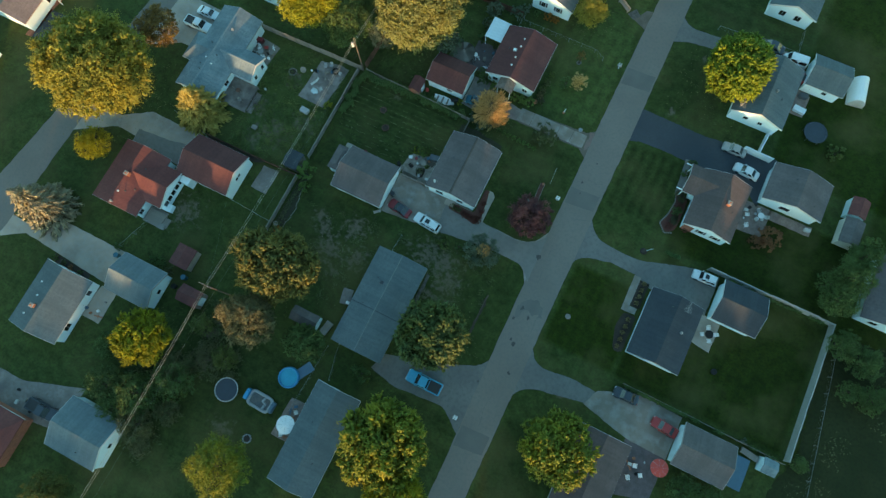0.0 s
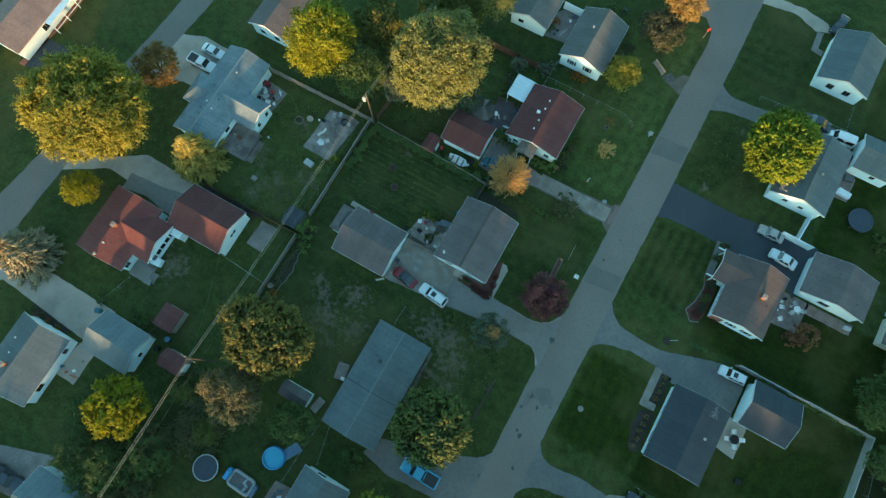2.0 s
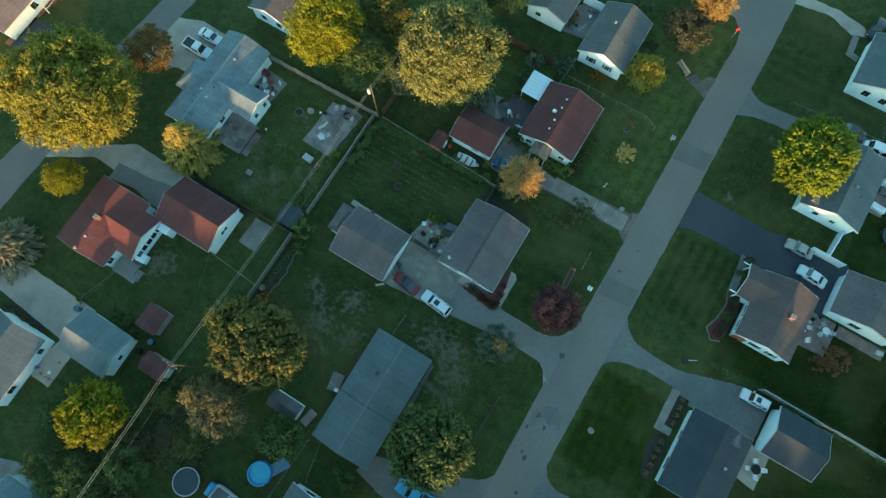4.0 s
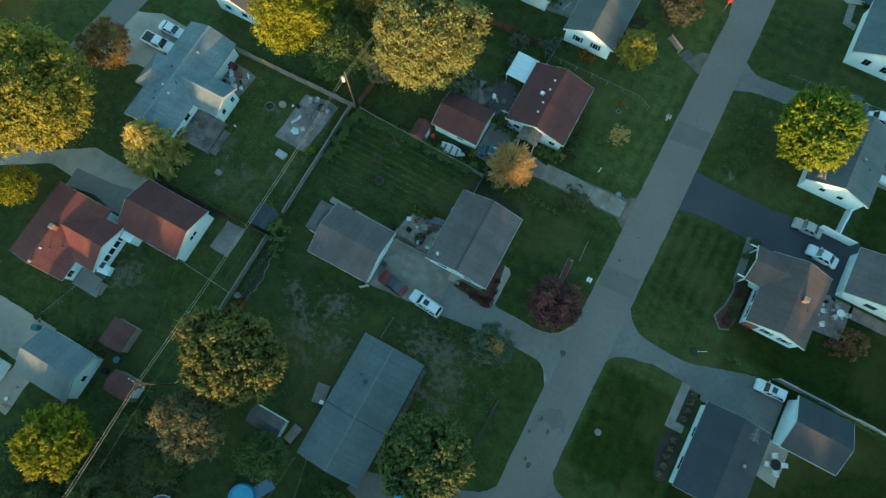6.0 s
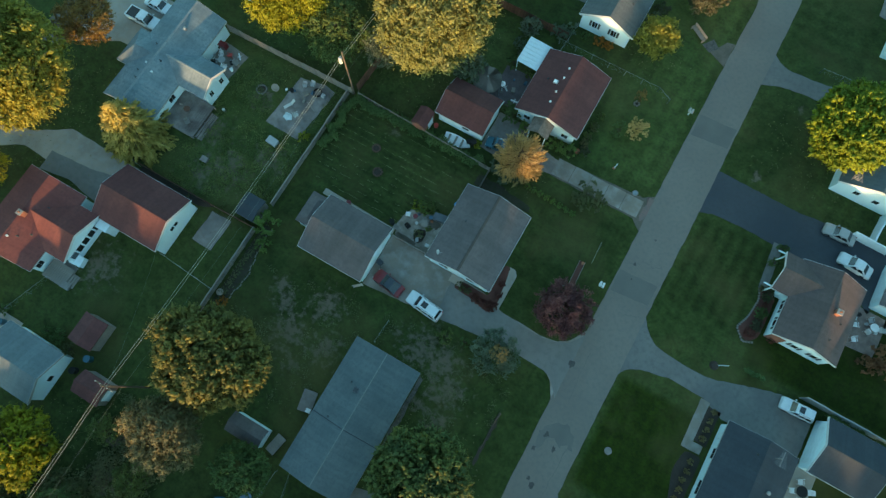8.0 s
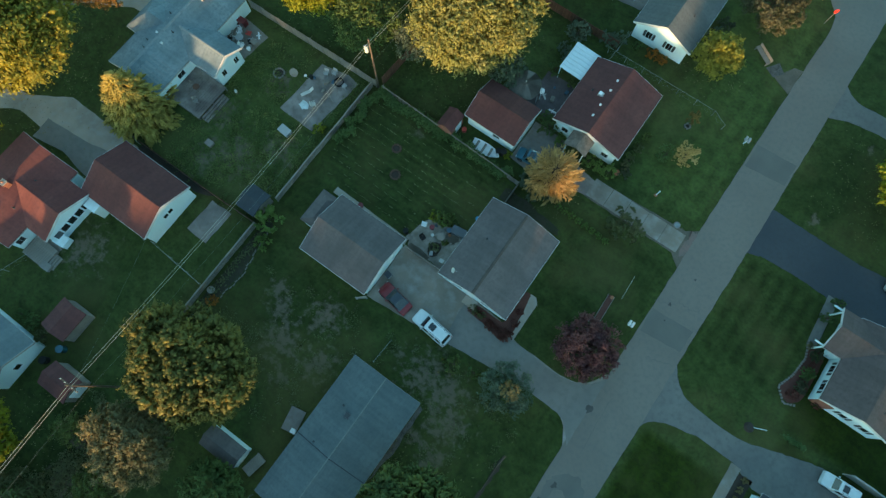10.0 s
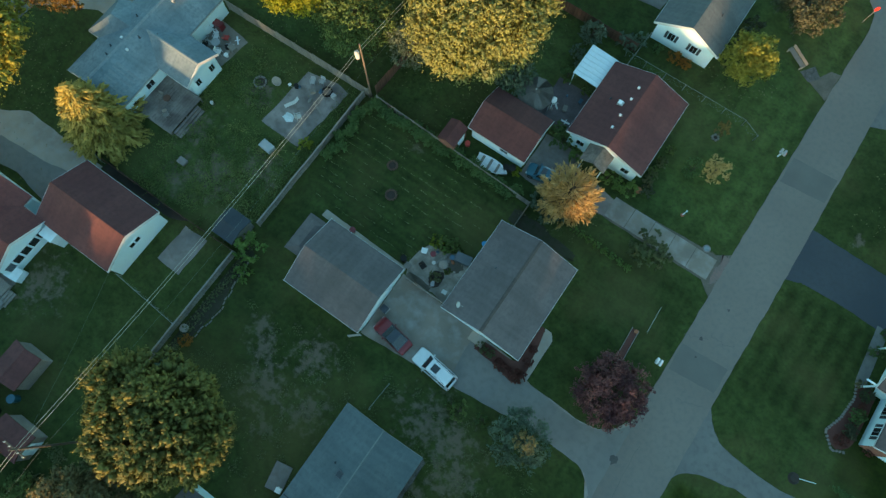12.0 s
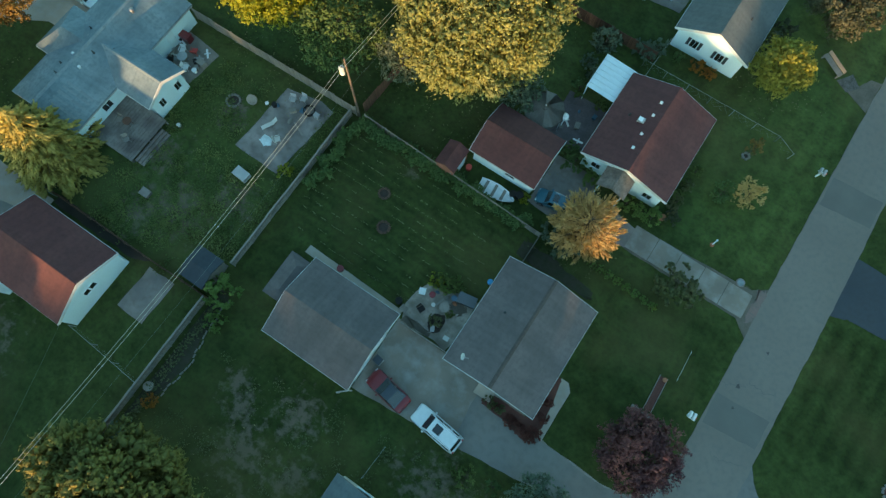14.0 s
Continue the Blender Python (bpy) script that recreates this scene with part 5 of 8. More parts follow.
h = house("shed", "shed with a brown roof and a white gable", "shed", -49.4, -45.7, -40.1, -37.4, "x", 1.9, 0.65, "brown_roof", "oldwood", oe=0.12, og=0.12, gutters=False, openings=(("door", "+x", 0.0, 0.05, 1.3, 1.7),))
h = house("shed", "brown roofed shed with a white door end", "shed", -32.0, -27.6, -34.9, -32.6, "x", 1.9, 0.55, "grey_roof", "white", oe=0.12, og=0.12, gutters=False, openings=(("door", "+x", 0.0, 0.05, 1.0, 1.7),))
h = house("shed", "weathered garden shed with a dark grey roof", "shed", -45.5, -42.9, -13.6, -10.6, "x", 1.7, 0.5, "dark_roof", "oldwood", oe=0.15, og=0.15, gutters=False)
h = house("shed", "white roofed small shed beside the fence", "shed", 38.9, 41.0, -24.2, -22.0, "x", 1.8, 0.45, "pale_roof", "white", oe=0.12, og=0.12, gutters=False)
h = house("shed", "shed with a red brown roof", "shed", 38.2, 40.9, 17.4, 20.6, "y", 1.9, 0.6, "red_roof", "white", oe=0.12, og=0.12, gutters=False)
h = house("shed", "shed with a grey roof", "shed", 38.2, 41.2, 12.7, 17.0, "y", 1.9, 0.6, "grey_roof", "cream", oe=0.12, og=0.12, gutters=False)

# ---- trees ----
def leaf_mesh(name, pos, nrm, size, material, parent, rng, droop=0.0):
    """Many small folded leaves: one island each, at the places and along the normals given."""
    n = len(pos)
    up = rng.normal(size=(n, 3))
    t = np.cross(nrm, up)
    t /= np.linalg.norm(t, axis=1, keepdims=True) + 1e-9
    b = np.cross(nrm, t)
    s = size[:, None] * 0.5
    fold = nrm * s * 0.25
    quad = np.stack([pos - t * s * 1.25, pos - b * s * 0.75 - fold, pos + t * s * 1.25, pos + b * s * 0.75 - fold], 1)
    quad[:, 2, 2] -= droop * size
    me = bpy.data.meshes.new(name)
    me.vertices.add(n * 4)
    me.vertices.foreach_set("co", quad.reshape(-1).astype(np.float32))
    me.loops.add(n * 6)
    idx = (np.arange(n)[:, None] * 4 + np.array([[0, 1, 2, 0, 2, 3]])).reshape(-1)
    me.loops.foreach_set("vertex_index", idx.astype(np.int32))
    me.polygons.add(n * 2)
    me.polygons.foreach_set("loop_start", np.arange(0, n * 6, 3, dtype=np.int32))
    me.update(calc_edges=True)
    me.materials.append(material)
    ob = new(name, me)
    ob.parent = parent
    return ob


def limb_mesh(limbs, n=6):
    bm = bmesh.new()
    for a, b, r1, r2 in limbs:
        rod(a, b, r1, bm, n, r2)
    return bm


KNOB_V = np.array([(1, 0, 0), (-1, 0, 0), (0, 1, 0), (0, -1, 0), (0, 0, 1), (0, 0, -1)], dtype=float)
KNOB_F = np.array([(0, 2, 4), (2, 1, 4), (1, 3, 4), (3, 0, 4), (2, 0, 5), (1, 2, 5), (3, 1, 5), (0, 3, 5)])


def clump_mesh(name, centre, axis, size, material, parent, rng):
    """Dense heads of foliage: rough knobs, each one island, drawn out along an axis; size gives length, breadth and depth."""
    n, k = len(centre), len(KNOB_V)
    side = np.cross(axis, rng.normal(size=(n, 3)))
    side /= np.linalg.norm(side, axis=1, keepdims=True) + 1e-9
    third = np.cross(axis, side)
    v = KNOB_V[None] * rng.uniform(0.6, 1.4, (n, k, 1))
    p = v[:, :, :1] * (axis * size[:, :1])[:, None] + v[:, :, 1:2] * (side * size[:, 1:2])[:, None] + v[:, :, 2:] * (third * size[:, 2:])[:, None]
    p += centre[:, None]
    f = (KNOB_F[None] + (np.arange(n) * k)[:, None, None]).reshape(-1)
    me = bpy.data.meshes.new(name)
    me.vertices.add(n * k)
    me.vertices.foreach_set("co", p.reshape(-1).astype(np.float32))
    me.loops.add(len(f))
    me.loops.foreach_set("vertex_index", f.astype(np.int32))
    me.polygons.add(len(f) // 3)
    me.polygons.foreach_set("loop_start", np.arange(0, len(f), 3, dtype=np.int32))
    me.update(calc_edges=True)
    me.polygons.foreach_set("use_smooth", np.ones(len(f) // 3, dtype=bool))
    me.materials.append(material)
    ob = new(name, me)
    ob.parent = parent
    return ob


def broadleaf(name, label, x, y, rx, ry, height, leaves, material, seed, leaf=0.34, base=0.3, lobes=34, trunk=0.22, group="", flat=0.8, category="tree", open_crown=0.0, puff=1.0):
    """A broad crown: lobes round an egg-shaped body, each set with tufts of small leaves round a dense head, on a trunk with limbs that reach the lobes."""
    rng = np.random.default_rng(seed)
    far = leaf >= 0.6
    if leaf > 0.24 and not far:
        leaves, leaf = int(leaves * 2.1), leaf * 0.56
    ob = thing(name, label, category, pose(x, y, 0, 0, 0, 0), group)
    lobes, z0 = int(lobes * (2.2 if rx > 2 else 1)), height * base
    cz, rz = (height + z0) / 2, (height - z0) / 2
    k = np.arange(lobes) + 0.5
    phi, th = np.arccos(1 - 1.72 * k / lobes), np.pi * (1 + 5 ** 0.5) * k + rng.uniform(0, 6)
    d = np.stack([np.cos(th) * np.sin(phi), np.sin(th) * np.sin(phi), np.cos(phi)], 1)
    d += rng.normal(scale=0.13, size=d.shape)
    d /= np.maximum(1.0, np.linalg.norm(d, axis=1, keepdims=True) / 1.08)
    lr = rng.uniform(0.17, 0.33, lobes) if rx > 2 else rng.uniform(0.24, 0.4, lobes)
    c = d * np.array([rx, ry, rz]) * (1.0 - lr[:, None] * 0.85) * rng.uniform(0.8, 1.04, (lobes, 1)) + [0, 0, cz]
    inner = rng.integers(0, lobes, lobes // 3)
    c = np.concatenate([c, (c[inner] - [0, 0, cz]) * [0.5, 0.5, 0.72] + [0, 0, cz]])
    d, lr, lobes = np.concatenate([d, d[inner]]), np.concatenate([lr, lr[inner] * 1.1]), lobes + len(inner)
    rad = lr * (rx * ry * rz) ** (1 / 3)
    share = rad ** 2 / (rad ** 2).sum()
    pos, nrm, size, heads, lean, girth = [], [], [], [], [], []
    for i in range(lobes):
        tufts = 13 if far else int(min(34, max(8, 28 * rad[i] / 1.3)) / puff ** 1.2)
        n = max(4, int(leaves * share[i] / tufts))
        for _ in range(tufts):
            u = rng.normal(size=3) + d[i] * 0.9 + [0, 0, 0.35]
            u /= np.linalg.norm(u)
            tc, tr = c[i] + u * rad[i] * rng.uniform(0.55, 1.0), rad[i] * (rng.uniform(0.2, 0.34) if far else puff * rng.uniform(0.13, 0.26))
            v = rng.normal(size=(n, 3)) + u * 0.7 + [0, 0, 0.3]
            v /= np.linalg.norm(v, axis=1, keepdims=True)
            stretch = rng.uniform(0.2, 1.3)
            rr = tr * ((1.45 if puff == 1.0 else 1.18) + 0.4 * open_crown - (0.5 + 0.6 * open_crown) * rng.uniform(0, 1, (n, 1)) ** 1.4)
            pos.append(tc + (v + ((v @ u)[:, None] * u) * stretch) * rr * [1, 1, flat])
            w = v + 0.15 * u + rng.normal(scale=0.5 if puff == 1.0 else 0.3, size=(n, 3))
            nrm.append(w / np.linalg.norm(w, axis=1, keepdims=True))
            size.append(leaf * rng.uniform(0.55, 1.25, n))
            heads.append(tc), lean.append(u), girth.append(tr * np.array([0.6 + 0.45 * stretch, 0.55, 0.55]) * (1.7 if rx < 1.5 else 1.0 if puff == 1.0 else 1.3) * (1 - 0.45 * min(1.0, open_crown)))
    pos, nrm, size = np.concatenate(pos), np.concatenate(nrm), np.concatenate(size)
    limbs = [((0, 0, -0.1), (0.05 * rx, 0, z0 * 0.9 + 0.1), trunk * 1.25, trunk), ((0.05 * rx, 0, z0 * 0.9), (0, 0.04 * ry, cz + 0.4 * rz), trunk, trunk * 0.35)]
    for i in range(0, lobes, max(1, lobes // 12)):
        s = 0.25 + 0.5 * rng.random()
        a = (0.03 * rx, 0.02 * ry, z0 * 0.9 + s * (cz + 0.3 * rz - z0))
        mid = tuple(np.array(a) * 0.5 + c[i] * 0.5 + [0, 0, 0.12 * rz])
        limbs += [(a, mid, trunk * 0.42, trunk * 0.25), (mid, tuple(c[i]), trunk * 0.25, trunk * 0.1)]
    part("trunk", limb_mesh(limbs), M["bark"], ob)
    leaf_mesh("crown", pos, nrm, size, M[material], ob, rng, 0.1)
    if not far:
        clump_mesh("inner_crown", np.array(heads), np.array(lean), np.array(girth), M[material], ob, rng)
    return ob


def spruce(name, label, x, y, r, height, material, seed, tiers=15, per=11, leaf=0.3, category="tree", round_top=False, spray=1.0, inner=""):
    """A tree of whorled boughs, each set with flat sprays of needles: a drooping cone, or a rounded crown of rising boughs."""
    rng = np.random.default_rng(seed)
    ob = thing(name, label, category, pose(x, y, 0))
    limbs = [((0, 0, -0.1), (0, 0, height * 0.97), 0.2 if r > 3 else 0.1, 0.02)]
    pos, nrm, size, heads, lean, girth = [], [], [], [], [], []
    for t in range(tiers):
        f = t / (tiers - 1)
        z = (0.12 * height if round_top else 0.35) + (0.8 * height if round_top else height - 0.6) * f
        reach = r * math.sqrt(max(0.05, 1 - (1.25 * f - 0.25) ** 2)) if round_top else r * (1 - f) ** 0.8 + 0.18
        n = max(5, int(per * (1 - 0.55 * f)))
        for b in range(n):
            a = 2 * math.pi * (b + 0.5 * (t % 2)) / n + rng.normal(scale=0.16)
            ln = reach * rng.uniform(0.74, 1.12)
            droop = -0.35 - 0.5 * f if round_top else 0.16 + 0.22 * (1 - f)
            o = np.array([math.cos(a), math.sin(a), 0])
            side = np.array([-o[1], o[0], 0])
            limbs.append(((0, 0, z), tuple(o * ln * 0.9 + [0, 0, z - droop * ln * 0.8]), 0.03, 0.01))
            m = max(4, int(5.0 * ln / spray ** 0.5))
            for j in range(m):
                s = 0.25 + 0.75 * ((j + rng.uniform(0, 1)) / m) ** 0.8
                sg = rng.choice((-1, 1)) * rng.uniform(0.1, 1.0)
                wide = (0.30 * ln * (1.1 - s) + 0.05) * sg
                tc = o * s * ln + side * wide
                tc[2] += z - droop * ln * s ** 1.5 + (0 if round_top else 0.10 * ln * s ** 4) - abs(wide) * 0.3 + rng.normal(scale=0.05)
                ax = o + side * sg * 0.6 + [0, 0, -droop * 0.8 + rng.normal(scale=0.15)]
                ax /= np.linalg.norm(ax)
                q = spray * rng.uniform(0.75, 1.25)
                heads.append(tc), lean.append(ax), girth.append(np.array([0.34, 0.13, 0.13]) * q)
                e = 11
                along = rng.uniform(-1, 1.15, e)
                v = rng.normal(size=(e, 3)) + [0, 0, 0.5]
                v /= np.linalg.norm(v, axis=1, keepdims=True)
                pos.append(tc + ax * (along * 0.36 * q)[:, None] + v * (0.15 * q * (1.15 - 0.5 * np.abs(along)))[:, None])
                w = v + o * 0.3 + rng.normal(scale=0.35, size=(e, 3))
                nrm.append(w / np.linalg.norm(w, axis=1, keepdims=True))
                size.append(leaf * rng.uniform(0.6, 1.3, e))
    part("trunk", limb_mesh(limbs, 5), M["bark"], ob)
    leaf_mesh("crown", np.concatenate(pos), np.concatenate(nrm), np.concatenate(size), M[material], ob, rng, 0.15)
    clump_mesh("inner_crown", np.array(heads), np.array(lean), np.array(girth), M[inner or material], ob, rng)
    return ob


def shrub(label, x, y, r, h, material, seed, leaves=260, leaf=0.16, group="", name="shrub"):
    return broadleaf(name, label, x, y, r, r, h, leaves, material, seed, leaf, 0.05, 9, 0.04, group, 0.9, "shrub")


broadleaf("maple", "huge golden maple in full autumn colour at the west street", -77.8, -13.6, 9.6, 8.8, 13.5, 22000, "f_maple", 11, 0.42, lobes=60, trunk=0.4)
broadleaf("maple", "dark green spreading tree beside the yellow maple", -46.8, 12.2, 4.4, 4.6, 8.5, 4600, "f_green", 43, 0.36, 0.15, 34, 0.25, open_crown=0.4)
broadleaf("maple", "tall yellow maple behind the board fence", -53.0, 12.8, 5.2, 5.8, 13.0, 11000, "f_lime", 12, 0.38, lobes=56, trunk=0.32)
broadleaf("maple", "tall pale gold maple beside the utility pole", -35.4, 17.6, 6.8, 7.6, 15.0, 20000, "f_pale", 13, 0.38, lobes=74, trunk=0.38)
broadleaf("maple", "dense yellow green maple beside the gabled house", 14.0, 31.0, 4.9, 5.7, 9.6, 19000, "f_olive", 14, 0.32, 0.2, lobes=105, trunk=0.3, puff=1.15)
broadleaf("maple", "tall dull green tree behind the pale gold maple", -39.6, 28.6, 5.6, 4.6, 9.5, 6500, "f_dullgreen", 44, 0.36, 0.15, 44, 0.26)
broadleaf("maple", "golden tree behind the brown fence", -33.6, 32.6, 2.8, 3.0, 10.0, 2600, "f_pale", 45, 0.32, 0.3, 28, 0.18)
broadleaf("maple", "dark green tree at the back of the yellow maple", -48.6, 21.0, 4.0, 4.4, 8.0, 4200, "f_dullgreen", 46, 0.36, 0.15, 34, 0.22)
broadleaf("maple", "rust orange maple by the parked cars", -75.3, -2.2, 3.8, 3.8, 7.5, 3600, "f_rust", 15, 0.32, trunk=0.2)
broadleaf("tree", "small round yellow tree on the lawn", -74.3, -24.2, 2.9, 2.9, 5.4, 2800, "f_yellow", 16, 0.27, trunk=0.15)
broadleaf("oak", "broad green oak with sunlit gold in its leaf colour", -36.4, -28.9, 7.0, 5.6, 10.0, 11500, "f_oakgold", 171, 0.34, lobes=50, trunk=0.32, puff=1.15)
broadleaf("tree", "grey green tree with painted sunlit tan, shedding its leaves", -36.2, -37.6, 4.7, 4.0, 8.8, 6600, "f_tan", 18, 0.3, lobes=36, trunk=0.22, open_crown=0.4, puff=1.15)
broadleaf("tree", "low dark green tree behind the shed", -27.7, -37.0, 3.6, 3.0, 5.0, 4200, "f_green", 19, 0.28, trunk=0.16, puff=1.15)
broadleaf("tree", "round yellow tree beside the garage", -49.2, -46.9, 4.7, 4.3, 7.7, 8200, "f_yellow", 20, 0.32, lobes=42, trunk=0.25, puff=1.15)
broadleaf("maple", "large green maple with painted sunlit yellow before the low house", -10.8, -27.8, 5.3, 5.3, 11.0, 9500, "f_mixed", 21, 0.34, lobes=50, trunk=0.32, puff=1.15)
broadleaf("maple", "large green and yellow street tree, its yellow partly painted sunlight", -10.2, -44.0, 6.2, 6.4, 12.5, 8500, "f_turn", 22, 0.4, lobes=48, trunk=0.36, puff=1.15)
broadleaf("maple", "yellow green street tree at the road edge", -5.4, -50.0, 4.6, 4.6, 11.0, 5200, "f_yellow", 23, 0.4, lobes=40, trunk=0.3)
broadleaf("maple", "large green and yellow tree beside the road, partly painted sunlight", 11.6, -34.0, 5.4, 5.4, 9.0, 7600, "f_turn", 24, 0.4, lobes=46, trunk=0.34, puff=1.15)
broadleaf("tree", "sparse green and yellow tree on the back lawn", -29.4, -57.0, 4.4, 4.2, 9.0, 4200, "f_turn", 25, 0.36, lobes=34, trunk=0.22, open_crown=0.5)
broadleaf("plum", "dark purple plum tree with painted sunlit copper on the front lawn", -5.6, -4.5, 3.5, 3.4, 4.9, 14000, "f_purple", 26, 0.17, 0.1, 48, 0.14)
spruce("tree", "amber feathery tree beside the slab driveway", -18.6, 8.9, 3.05, 6.2, "f_orange", 27, 17, 15, 0.08, round_top=True, spray=0.62)
broadleaf("tree", "round yellow tree in front of the shuttered house", -11.2, 32.6, 2.7, 2.8, 5.4, 4200, "f_maple", 28, 0.24, 0.15, 34, 0.14, open_crown=0.35)
broadleaf("tree", "small orange tree on the lawn", -7.9, 20.5, 1.5, 1.4, 3.0, 1100, "f_orange", 29, 0.18, 0.15, 18, 0.06, open_crown=0.6)
broadleaf("tree", "grey green sapling beside the orange one", -9.8, 19.6, 1.1, 1.3, 2.2, 420, "f_green", 30, 0.18, 0.1, 14, 0.05, open_crown=0.8)
broadleaf("tree", "thin sapling with few leaves in a ring of stones", -9.4, 25.0, 0.8, 0.8, 2.6, 160, "f_rust", 31, 0.17, 0.3, 10, 0.04, open_crown=1.0)
young = broadleaf("tree", "blue green young tree with a golden top beside the driveway", -10.0, -12.7, 3.0, 2.8, 3.8, 4200, "f_grey", 32, 0.2, 0.08, 30, 0.1, open_crown=0.5)
shoot = broadleaf("tree", "golden crown shoot of the young tree", -9.7, -12.7, 1.2, 1.05, 4.7, 650, "f_ball", 33, 0.2, 0.55, 12, 0.05, open_crown=0.5)
for o in list(shoot.children):
    o.parent, o.location = young, (0.3, 0.0, 0.0)
    o.name = "leader" if o.name.startswith("trunk") else "upper_crown"
bpy.data.objects.remove(shoot)
broadleaf("maple", "dull grey brown leafy tree at the north corner", -9.0, 42.8, 4.2, 3.6, 4.6, 5200, "f_dull", 34, 0.34, 0.2, 36, 0.22, open_crown=0.3)
broadleaf("tree", "orange tree at the street corner", -7.9, 47.4, 3.4, 3.4, 8.2, 5200, "f_amber", 35, 0.28, 0.2, 34, 0.18)
broadleaf("tree", "grey green tree beside the pole", -40.8, 13.6, 2.6, 2.6, 6.0, 1900, "f_grey", 36, 0.26, 0.15, 26, 0.14, open_crown=0.4)
broadleaf("tree", "grey green bush under the maple", -30.3, 17.4, 2.2, 2.2, 4.4, 1600, "f_grey", 37, 0.24, 0.1, 24, 0.12)
broadleaf("tree", "small grey green tree along the alley", -26.4, 27.0, 1.5, 1.4, 2.6, 700, "f_grey", 38, 0.22, 0.1, 18, 0.08, open_crown=0.8)
for i, (x, y, r, h, mat) in enumerate(((-43.6, -48.6, 2.6, 4.2, "f_brush"), (-42.6, -50.6, 3.3, 5.2, "f_green"), (-46.4, -54.6, 3.6, 5.6, "f_green"), (-51.6, -55.6, 3.4, 4.6, "f_mixed"), (-44.6, -58.6, 3.0, 4.2, "f_brush"), (-49.0, -58.2, 2.6, 4.0, "f_green"), (-41.4, -55.2, 2.2, 3.2, "f_brush"), (-38.0, -44.5, 2.2, 2.6, "f_weed"), (-43.8, -41.8, 2.0, 2.6, "f_weed"), (-54.6, -50.6, 2.4, 3.4, "f_green"), (-50.5, -72.0, 3.6, 6.0, "f_oak"))):
    broadleaf("tree", "dark green overgrown tree along the back lot line", x, y, r, r * 0.9, h, int(420 * r * r ** 0.6), mat, 50 + i, 0.3, 0.08, 26, 0.12, open_crown=0.35)
for i, (x, y, r, h) in enumerate(((40.4, 3.4, 2.6, 6.5), (41.2, 7.4, 2.8, 7.0), (41.8, 11.2, 2.6, 6.4), (39.2, 5.6, 1.9, 4.4), (43.6, -2.4, 2.2, 4.4), (46.8, -8.3, 1.7, 2.8), (50.0, -8.0, 2.1, 3.2), (43.9, -20.8, 1.3, 2.2), (47.4, -3.4, 2.4, 4.0), (52.4, -6.4, 1.9, 3.0), (30.2, -31.6, 2.4, 3.4), (33.6, -31.4, 2.6, 3.2))):
    broadleaf("tree", "dark green tree in the hedge row behind the yards", x, y, r, r * 1.1, h, int(360 * r * r ** 0.6), "f_green", 80 + i, 0.32, 0.08, 28, 0.14, open_crown=0.3)
spruce("spruce", "golden lit spruce beside the pale roofed house", -62.6, -10.9, 5.0, 8.4, "f_spruce", 41, 20, 19, 0.13, spray=1.15)
spruce("spruce", "pale blue spruce at the driveway mouth", -76.0, -36.6, 4.8, 10.5, "f_blue", 42, 19, 15, 0.14, spray=1.25)

# added row of unseen trees: each height sets how much sun reaches the lots behind
for i in range(42):
    x = -66 + 4.3 * i
    tall = 7.2 if x < -33.5 else 7.9 if x < -28 else 8.5 if x < -25.5 else 9.3 if x < -21 else 10.3 if x < -18 else 8.4 if x < -10 else 14.4 if x < -4 else 11.6 if x < 9.4 else 13.2 if x < 15 else 10.5 if x < 21 else 13.7 if x < 26 else 12.6 if x < 34 else 10.4 if x < 49 else 12.8 if x < 56 else 10.4 if x < 60 else 13.6 if x < 65 else 16.8
    broadleaf("tree", "unseen shade tree added beyond the southern lots", x, -100 - 3 * (i % 3) + 0.12 * x, 3.6, 3.2, tall + 0.5 * math.sin(i * 1.7), 1500, "f_oak", 300 + i, 0.75, 0.06, 26, 0.3)

